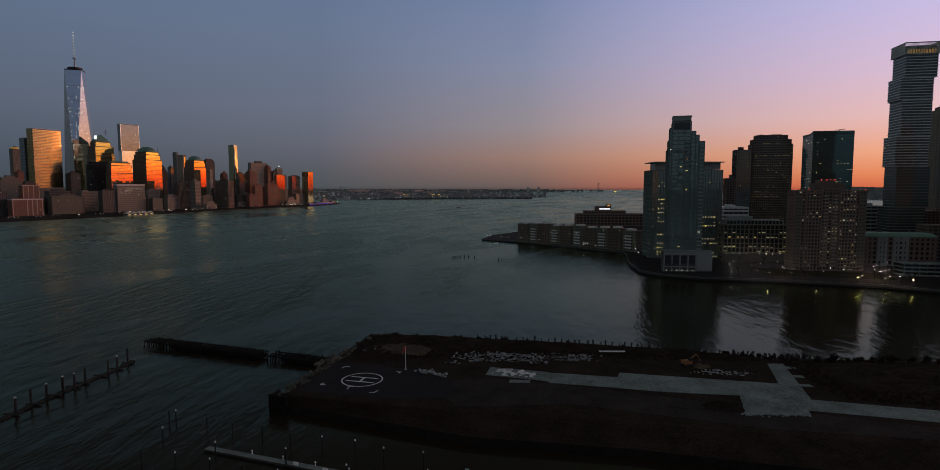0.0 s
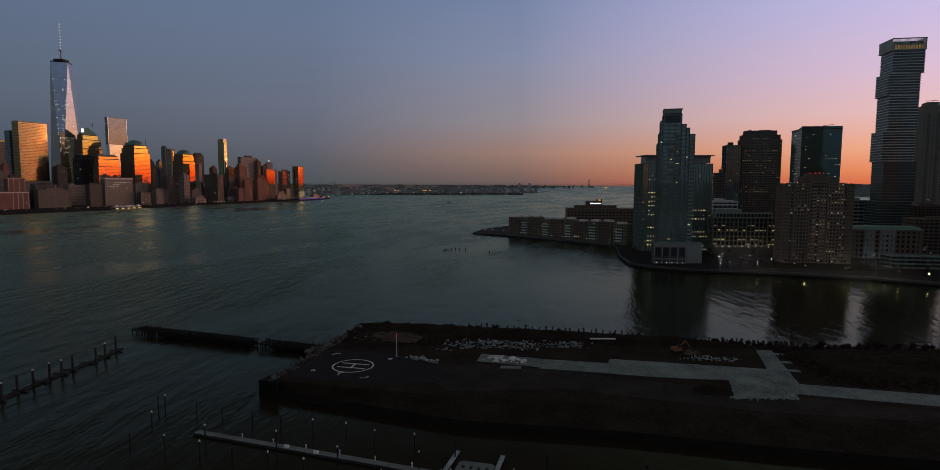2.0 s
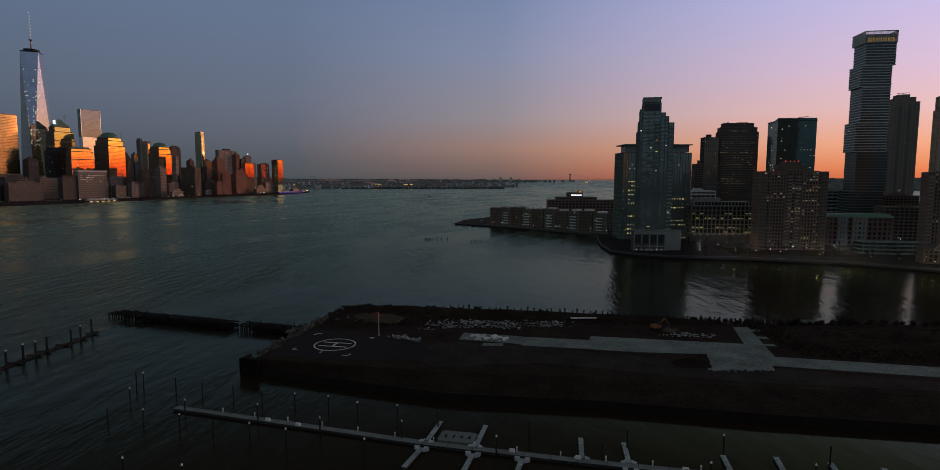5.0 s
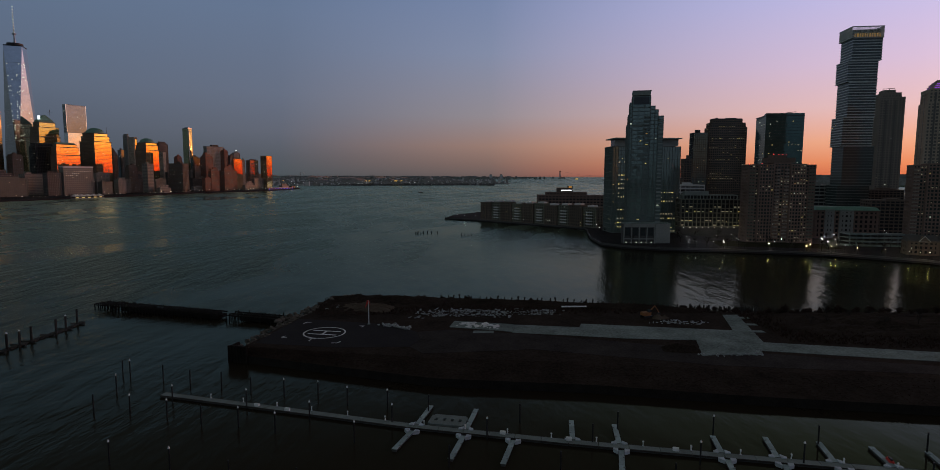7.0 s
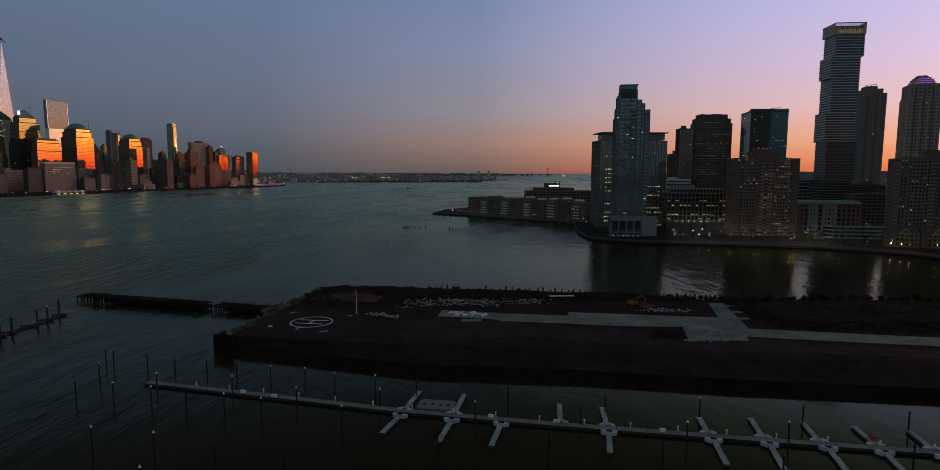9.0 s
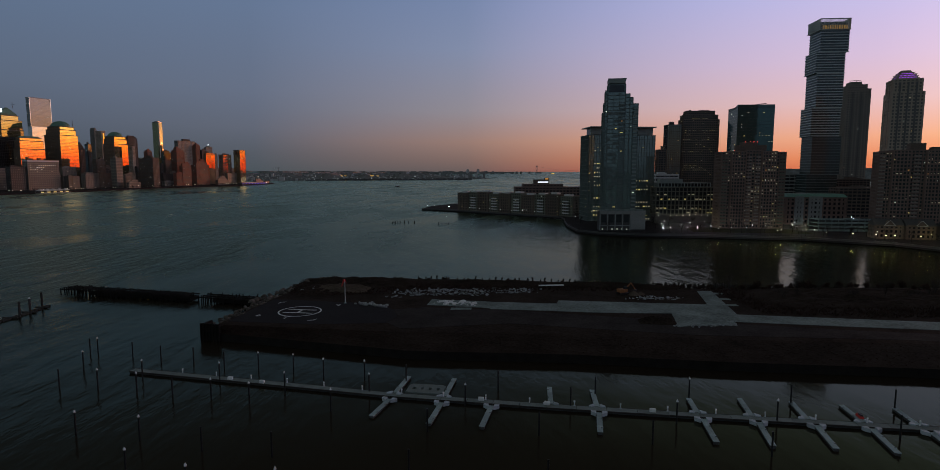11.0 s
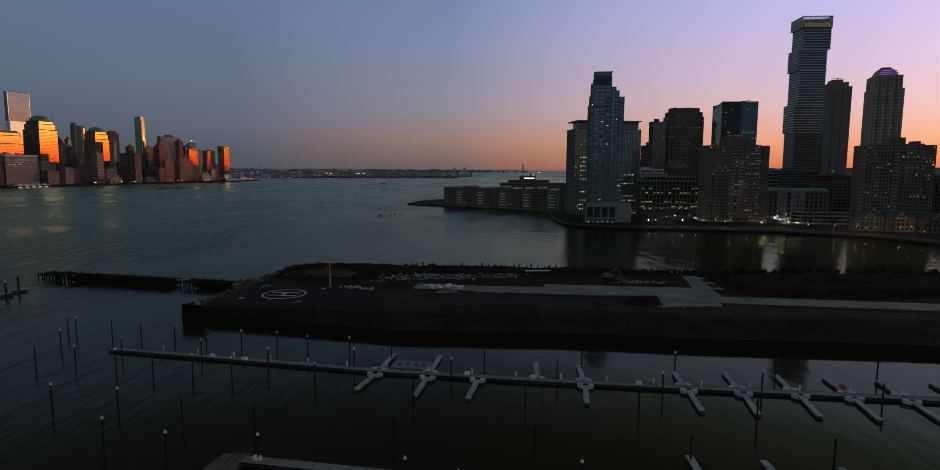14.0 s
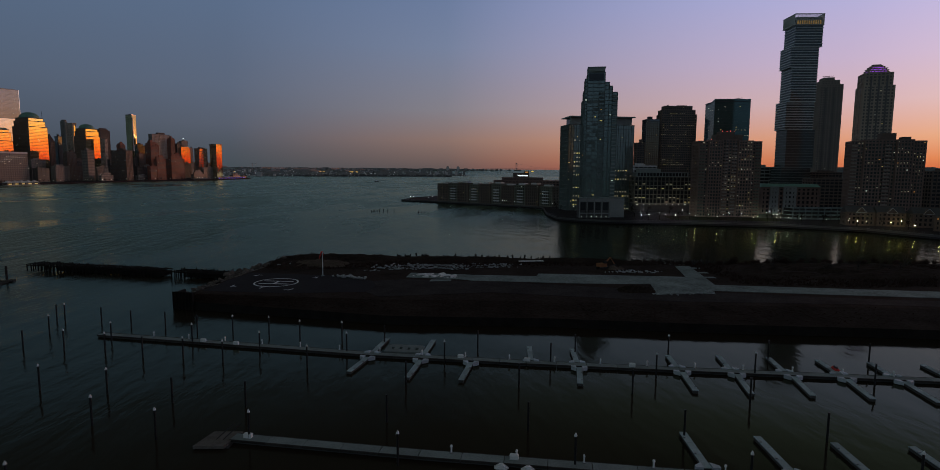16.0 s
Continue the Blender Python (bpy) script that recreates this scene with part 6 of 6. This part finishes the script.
for i in range(96):
    k = (i + r6.random() * 0.9) / 96 * (len(verge) - 1)
    j = min(int(k), len(verge) - 2)
    p = Vector(verge[j]).lerp(Vector(verge[j + 1]), k - j)
    b = tagged(new("shrub", r6.choice(bushes)), "low dry tuft of weeds on the pier's far verge", "shrub", "weeds on the far verge")
    s = r6.uniform(0.35, 0.85)
    b.matrix_world = Matrix.LocRotScale((p.x, p.y + r6.uniform(-2.5, 1), 3.1), Euler((0, 0, r6.uniform(0, 6))), (s * 1.5, s * 1.5, s))
line = [(128, 216), (172, 215), (256, 207), (300, 196)]
for i in range(70):
    k = (i + r6.random() * 0.7) / 70 * (len(line) - 1)
    j = min(int(k), len(line) - 2)
    p = Vector(line[j]).lerp(Vector(line[j + 1]), k - j)
    b = tagged(new("shrub", r6.choice(bushes)), "dry leafless shrub on the pier edge", "shrub", "shrubs along the pier edge")
    s = r6.uniform(0.7, 1.35)
    b.matrix_world = Matrix.LocRotScale((p.x, p.y + r6.uniform(-4, 1), 3.2), Euler((0, 0, r6.uniform(0, 6))), (s, s, s))

g = Geo()
FRONT_OUT, FRONT_IN = OUTER[:7], INNER[:7]
for _ in range(9000):
    k = r6.random() ** 1.4 * 6
    j = min(int(k), 5)
    v = r6.random()
    p = Vector(FRONT_OUT[j]).lerp(Vector(FRONT_OUT[j + 1]), k - j).lerp(Vector(FRONT_IN[j]).lerp(Vector(FRONT_IN[j + 1]), k - j), v)
    z = 2.25 + (TOP - 2.3) * v
    t, a = r6.uniform(0.06, 0.22), r6.uniform(0, 6.3)
    c, s = 0.28 * math.cos(a), 0.28 * math.sin(a)
    lx, ly = r6.uniform(-0.4, 0.4), r6.uniform(-0.4, 0.4)
    g.add([(p.x - c, p.y - s, z), (p.x + c, p.y + s, z), (p.x + lx, p.y + ly, z + t)], [(0, 1, 2)])
for _ in range(12000):
    x, y = (r6.uniform(106, 230), r6.uniform(165, 214)) if r6.random() < 0.6 else (r6.uniform(-48, 106), r6.uniform(212, 246))
    if y > 251 - 0.155 * (x + 40) - 8 or (x < 114 and 170 < y < 212) or y < 166 - 0.25 * (x - 120) + 6:
        continue
    t, a = r6.uniform(0.0, 0.5) if x > 106 else r6.uniform(0.0, 0.3), r6.uniform(0, 6.3)
    c, s = 0.3 * math.cos(a), 0.3 * math.sin(a)
    lx, ly = r6.uniform(-0.6, 0.6), r6.uniform(-0.6, 0.6)
    g.add([(x - c, y - s, TOP), (x + c, y + s, TOP), (x + lx, y + ly, TOP + t + 0.5)], [(0, 1, 2)])
solid("scrub", g, SCRUB, "dry reddish-brown scrub on the banks", "scrub", "stuff")

wild = [bare_tree(60 + i, 5.0, "bush", "bare winter bush on the overgrown pier end") for i in range(2)]
for i in range(34):
    x = 122 + i * 4.6 + r6.uniform(-2, 2)
    m = pose(x, 214 - 0.06 * (x - 120) - r6.uniform(1, 26), TOP - 0.2, 0, 0, i * 71) @ Matrix.Diagonal((1.25, 1.25, r6.uniform(0.6, 1.1), 1) if i % 5 else (1.4, 1.4, 1.7, 1))
    if i < 2:
        wild[i].matrix_basis = m
        tagged(wild[i], group="bushes on the pier")
    else:
        b = copy_thing(wild[i % 2], m)
        b.matrix_basis = m
        b["group"] = "bushes on the pier"

corner = thing("bulkhead_wall", "raised dark timber wall at the pier corner", "wall")
part("wall", Geo().slab((-61.4, 168.8), (-55.5, 166.8), 0.35, -1, 5.0), BULKHEAD, corner)
part("return_wall", Geo().slab((-61.3, 169.2), (-60.4, 174), 0.35, -1, 4.6), BULKHEAD, corner)
for i in range(7):
    part("post", Geo().tube(-61.6 + i * 1.0, 168.3 - i * 0.34, -2, 5.1, 0.18, 0.18, 6), BULKHEAD, corner)

# ---- old timber pier ----
old = thing("ruined_pier", "ruined dark timber pier on many piles", "pier")
r7 = random.Random(4)
pile_mesh = Geo().tube(0, 0, -2, 3.6, 0.24, 0.2, 7).mesh("pile", BULKHEAD)
plank_mesh = Geo().box(-0.14, -3.2, -0.06, 0.14, 3.2, 0.06).mesh("plank", BULKHEAD)
for p, q, keep in (((-141, 240), (-84, 221.5), 1.0), ((-80.5, 221), (-55, 213.5), 0.75)):
    p, q = Vector(p), Vector(q)
    way = (q - p).normalized()
    side = Vector((-way.y, way.x))
    long = (q - p).length
    for i in range(int(long / 1.5)):
        for s in (-3, 0, 3):
            if r7.random() < keep:
                c = p + way * (i * 1.5) + side * (s + r7.uniform(-0.3, 0.3))
                ob = part("pile", pile_mesh, None, old)
                ob.matrix_local = pose(c.x, c.y, r7.uniform(-1.2, -0.3), r7.uniform(-3, 3), r7.uniform(-3, 3), 0)
    deck = Geo()
    for s in (-3, 0, 3):
        deck.bar((*(p + side * s), 2.3), (*(q + side * s), 2.3 if keep == 1 else 1.9), 0.28)
    deck.slab(p.lerp(q, 0.22), q, 2.6, 0.5, 1.8)
    part("beam", deck, BULKHEAD, old)
    n = int(long / 0.42)
    for i in range(n):
        if r7.random() < keep * 0.92 and i % 2 == 0:
            c = p + way * (i * 0.42)
            ob = part("plank", plank_mesh, None, old)
            ob.matrix_local = pose(c.x, c.y, (2.62 if keep == 1 else 2.0) + r7.uniform(-0.05, 0.12), r7.uniform(-3, 3), 0, math.degrees(math.atan2(way.y, way.x)) + r7.uniform(-4, 4)) @ Matrix.Diagonal((1.5, r7.uniform(0.8, 1.05), 1, 1))
stub_mesh = Geo().tube(0, 0, -2, 2.0, 0.42, 0.34, 7).mesh("pile_stump", BULKHEAD)
for i in range(12):
    x, y = ((-29, 555), (-27.6, 556), (-26, 555), (-24, 557), (-22, 561), (-18, 561), (-14, 561), (-8, 560), (15, 538), (18, 538), (21, 539), (24, 538))[i]
    ob = tagged(new("pile_stump", stub_mesh), "old timber pile stump standing in the river", "pile", "pile stumps")
    ob.matrix_world = pose(x, y, -0.4 + 0.3 * (i % 3), 3, -4, 0)

# ---- marina ----
DECK = 0.6


def pile(x, y, label="dark mooring pile with a white cone cap", tall=5.0, capped=True):
    root = thing("mooring_pile", label, "pile", x, y, 0, 0, "marina piles")
    part("shaft", PILE_SHAFT, None, root)
    if capped:
        part("cap", PILE_CAP, None, root)


PILE_SHAFT = Geo().tube(0, 0, -2, 4.6, 0.17, 0.16, 10).mesh("shaft", METAL_DARK)
PILE_CAP = Geo().tube(0, 0, 4.55, 4.7, 0.22, 0.22, 10).tube(0, 0, 4.7, 5.1, 0.22, 0.02, 10).mesh("cap", PAINT_WHITE)
for x, y in ((-61, 106), (-81, 144), (-84, 156), (-70, 130), (-44, 90), (-60, 127), (-48, 103), (-63, 136), (-32, 84), (-42, 122), (-44, 133), (-33, 119), (-37, 140), (-18, 82), (-27, 125), (-28, 138), (-20, 134), (-15, 114), (-10, 132), (-8, 123),
             (4, 73), (13, 115), (28, 70), (54, 103), (62, 115), (74, 102), (49, 63), (71, 61), (-43, 69)):
    pile(x, y)
for x, y in ((-79, 131), (-86, 156), (-73, 152), (-64, 148), (-51, 124), (-55, 146), (-35, 98), (-46, 142), (-22, 95), (0, 129), (2, 87), (5, 103), (21, 123), (26, 100), (24, 82), (35, 112), (42, 118), (46, 95), (47, 77), (65, 89), (82, 110), (68, 74), (102, 106), (93, 94)):
    pile(x, y, "dark mooring pile without a cap", capped=False)


def float_dock(points, half, label, unit=6.0):
    """A jointed floating walkway: deck sections with edge timbers on floats."""
    root = thing("floating_dock", label, "dock")
    for p, q in zip(points, points[1:]):
        p, q = Vector(p), Vector(q)
        n = max(1, round((q - p).length / unit))
        way = (q - p).normalized()
        side = Vector((-way.y, way.x))
        for i in range(n):
            a, b = p.lerp(q, i / n) + way * 0.05, p.lerp(q, (i + 1) / n) - way * 0.05
            sec = part("deck_section", Geo().slab(a, b, half, DECK - 0.14, DECK), CONCRETE_DOCK, root)
            part("float", Geo().slab(a, b, half - 0.15, -0.3, DECK - 0.14), STONE_DARK, sec)
            part("edge_timber", Geo().slab(a + side * (half + 0.06), b + side * (half + 0.06), 0.06, DECK - 0.3, DECK + 0.03).slab(a - side * (half + 0.06), b - side * (half + 0.06), 0.06, DECK - 0.3, DECK + 0.03), TIMBER, sec)
    return root


def gusset(root, at, way, half):
    """The white triangular corner frames where a finger meets the walkway."""
    at, way = Vector(at), Vector(way).normalized()
    side = Vector((-way.y, way.x))
    for s in (-1, 1):
        tri = [at + side * s * 0.6 - way * 0.35, at + side * s * 1.65 - way * 0.35, at + way * 0.25 + side * s * 1.65, at + way * 1.1 + side * s * 0.6]
        if s < 0:
            tri = tri[::-1]
        tri = tri if (tri[1] - tri[0]).cross(tri[2] - tri[0]) > 0 else tri[::-1]
        part("gusset", Geo().prism([tuple(t) for t in tri], 0.1, DECK + 0.22), GUSSET, root)


def finger(root_at, tip, half=0.55):
    p, q = Vector(root_at), Vector(tip)
    root = thing("finger_dock", "narrow floating finger pier with white corner frames", "dock", group="finger piers")
    n = 3
    for i in range(n):
        a, b = p.lerp(q, i / n), p.lerp(q, (i + 1) / n - 0.006)
        sec = part("deck_section", Geo().slab(a, b, half, DECK - 0.12, DECK - 0.01), DOCK_PALE, root)
        part("float", Geo().slab(a, b, half - 0.1, -0.3, DECK - 0.12), STONE_DARK, sec)
    gusset(root, p, q - p, half)
    way = (q - p).normalized()
    side = Vector((-way.y, way.x))
    for k in (0.35, 0.8):
        c = p.lerp(q, k) + side * (half - 0.12)
        part("cleat", Geo().box(c.x - 0.2, c.y - 0.06, DECK, c.x + 0.2, c.y + 0.06, DECK + 0.16), METAL_GREY, root)


MAIN = [(-68, 141.4), (-33, 130.4), (-3, 120.8), (30, 112.3), (60, 105.5), (100, 96.7), (160, 83.4)]
float_dock(MAIN, 1.0, "long grey floating walkway of the marina")
for a, b in (((-2.4, 121.2), (0.6, 132.3)), ((8.6, 118.6), (11.4, 130)), ((31, 113.0), (32.8, 123)), ((40.4, 111), (42.0, 120.6)), ((60.0, 106.6), (61.6, 114.4)), ((70.2, 104.4), (72.6, 113.5)),
             ((80.4, 102.2), (82.7, 111)), ((90.4, 100.0), (92.2, 108.6)), ((100.2, 98), (102.2, 106.2)), ((110.6, 95.8), (112.3, 103.8)), ((121, 93.6), (122.6, 101.6))):
    finger(a, b)
for a, b in (((-3.2, 118.4), (-6.3, 109.8)), ((8, 115.6), (5.2, 105.4)), ((18.4, 113.2), (15.4, 103.2)), ((40, 108.2), (37.6, 99.4)), ((59.8, 103.8), (57.6, 94)), ((70.0, 101.6), (67.0, 91.8)),
             ((80.4, 99.4), (77.6, 90)), ((90, 97.2), (87.2, 87.6)), ((100, 95), (97.6, 85)), ((110.4, 92.8), (108, 83))):
    finger(a, b)
plat = thing("floating_platform", "grey floating platform with square openings", "dock")
g = Geo()
o, ux, uy = Vector((0.6, 122.4)), Vector((7.6, -1.7)), Vector((1.0, 4.2))
for i in range(5):
    g.slab(o + ux * (i / 4) * 0.94, o + ux * (i / 4) * 0.94 + uy, 0.55, 0, DECK)
for j in (0.12, 0.9):
    g.slab(o + uy * j, o + uy * j + ux * 0.94, 0.95, 0, DECK + 0.01)
part("frame", g, CONCRETE_DOCK, plat)

SECOND = [(-20.5, 82.8), (7, 75.1), (36, 67.8), (60, 61.9), (100, 52)]
float_dock(SECOND, 1.02, "near grey floating walkway with a landing at its end")
land = thing("gangway_landing", "wooden landing stage at the dock end", "landing")
g = Geo()
o, ux, uy = Vector((-25.4, 80.4)), Vector((4.4, -0.4)), Vector((1.6, 4.6))
for i in range(12):
    a = o + uy * (i / 12)
    g.slab(a, a + ux, 0.2, 0.1, DECK - 0.05 + 0.01 * (i % 2))
part("deck_plank", g, DRIFTWOOD, land)
part("float", Geo().slab(o + uy * 0.5, o + uy * 0.5 + ux, 2.2, -0.3, 0.1), STONE_DARK, land)
part("ramp", Geo().bar((-21.6, 81.6, 0.7), (-20.0, 85.0, 1.6), 0.07).bar((-22.6, 81.8, 0.7), (-21.0, 85.2, 1.6), 0.07), METAL_DARK, land)
for a, b in (((45.6, 67.4), (47.3, 78.2)), ((56.2, 64.9), (57.9, 75.8)), ((66.2, 62.6), (68.1, 72.8)), ((77, 60), (78.7, 70.6)), ((87.6, 57.4), (89.2, 68))):
    finger(a, b)


def pedestal(x, y, yaw=0):
    root = thing("power_pedestal", "small white power pedestal on the dock", "pedestal", x, y, DECK, yaw, "dock pedestals")
    part("column", Geo().box(-0.09, -0.09, 0, 0.09, 0.09, 0.95), PAINT_WHITE, root)
    part("hood", Geo().prism([(-0.19, -0.14), (0.19, -0.14), (0.19, 0.14), (-0.19, 0.14)], 0.95, 1.2, [(-0.1, -0.1), (0.1, -0.1), (0.1, 0.1), (-0.1, 0.1)]), PAINT_WHITE, root)
    part("foot", Geo().box(-0.22, -0.2, 0, 0.22, 0.2, 0.12), METAL_GREY, root)


def along(points, step, start, shift):
    out, want = [], start
    run = 0.0
    for p, q in zip(points, points[1:]):
        p, q = Vector(p), Vector(q)
        long = (q - p).length
        way = (q - p) / long
        while want < run + long:
            c = p + way * (want - run) + Vector((-way.y, way.x)) * shift
            out.append((c.x, c.y))
            want += step
        run += long
    return out


for i, (x, y) in enumerate(along(MAIN, 9.4, 14, 0.7) + along(SECOND, 9.2, 33, 0.7)):
    pedestal(x, y, i * 31)
for i, (x, y) in enumerate(((-41.5, 132.8), (-33.4, 129.9), (16.5, 116.2), (30.2, 112.9), (51, 107.7), (-18.2, 82.2), (20, 72.2))):
    box = thing("dock_box", "white fibreglass dock box", "dock box", x, y, DECK, -15, "dock boxes")
    part("chest", Geo().prism([(-0.6, -0.3), (0.6, -0.3), (0.6, 0.3), (-0.6, 0.3)], 0, 0.5), PAINT_WHITE, box)
    part("lid", Geo().prism([(-0.64, -0.34), (0.64, -0.34), (0.64, 0.34), (-0.64, 0.34)], 0.5, 0.7, [(-0.55, -0.2), (0.55, -0.2), (0.55, 0.2), (-0.55, 0.2)]), PAINT_WHITE, box)
for x, y in ((18, 70.8), (21.5, 69.8)):
    kay = thing("dinghy", "pale upturned dinghy beside the dock", "dinghy", x, y, 0.1, -14)
    hull = Geo()
    for k in range(4):
        a, b = 1.0 - 0.22 * k, 0.5 - 0.1 * k
        hull.prism([(-a, -b * 0.6), (-a * 0.6, -b), (a * 0.7, -b), (a, 0), (a * 0.7, b), (-a * 0.6, b), (-a, b * 0.6)], 0.16 * k, 0.16 * (k + 1))
    part("hull", hull, PAINT_WHITE, kay)
red = thing("jet_ski", "small red watercraft on a finger pier", "watercraft", 91.6, 102.6, DECK, 75)
part("hull", Geo().prism([(-1.3, -0.45), (0.8, -0.45), (1.4, 0), (0.8, 0.45), (-1.3, 0.45)], 0, 0.4, [(-1.2, -0.3), (0.6, -0.3), (1.0, 0), (0.6, 0.3), (-1.2, 0.3)]), PAINT_RED, red)
part("seat", Geo().box(-1.0, -0.2, 0.4, 0.2, 0.2, 0.7), METAL_DARK, red)

# breakwater dock with stout piles
BREAK = [(-138.6, 146), (-137.4, 170), (-136, 190), (-134.2, 206), (-134.6, 217)]
brk = thing("breakwater_dock", "dark floating breakwater with cross timbers", "dock")
for p, q in zip(BREAK, BREAK[1:]):
    p, q = Vector(p), Vector(q)
    n = round((q - p).length / 4)
    for i in range(n):
        a, b = p.lerp(q, i / n), p.lerp(q, (i + 0.92) / n)
        part("float", Geo().slab(a, b, 0.9, -0.3, 0.45), TIMBER, brk)
        if i % 2 == 0:
            part("cross_timber", Geo().slab(a + Vector((-2.6, 0.3)), a + Vector((2.6, -0.1)), 0.35, 0.2, 0.62), TIMBER, brk)
for i, (x, y) in enumerate(((-136.2, 152), (-136.4, 162.1), (-137.9, 169.8), (-136.5, 174.5), (-136.5, 181.6), (-134.8, 184.8), (-135.1, 190.5), (-133.5, 200.3), (-133.3, 205.2), (-135.9, 215.6))):
    root = thing("breakwater_pile", "stout dark pile of the breakwater with a pale cap", "pile", x, y, 0, 0, "breakwater piles")
    part("shaft", Geo().tube(0, 0, -2, 5.4, 0.38, 0.36, 10), TIMBER, root)
    if i in (1, 3, 4, 5, 8):
        part("cap", Geo().tube(0, 0, 5.4, 5.9, 0.42, 0.05, 10), PAINT_WHITE, root)

# far boats
boat = thing("motor_boat", "small pale boat out on the river", "boat", -95, 1900, 0, 20)
part("hull", Geo().prism([(-7, -2), (5, -2), (8, 0), (5, 2), (-7, 2)], 0, 1.8, [(-7, -2.2), (5, -2.2), (9, 0), (5, 2.2), (-7, 2.2)]), STONE_DARK, boat)
part("cabin", Geo().box(-4, -1.4, 1.8, 2, 1.4, 4.2), PAINT_WHITE, boat)
part("mast", Geo().tube(-1, 0, 4.2, 7, 0.12, 0.08, 6), METAL_DARK, boat)
ferry_boat = thing("ferry", "distant ferry with amber deck lights", "ferry", 980, 4520, 24, 10)
part("hull", Geo().prism([(-20, -6), (16, -6), (24, 0), (16, 6), (-20, 6)], 0, 6), STONE_DARK, ferry_boat)
part("upper_deck", Geo().box(-16, -5, 6, 12, 5, 11), PANEL_WHITE, ferry_boat)
part("deck_light", Geo().box(-12, -5.6, 6.5, 9, -5.05, 10), LAMP_DECK, ferry_boat)
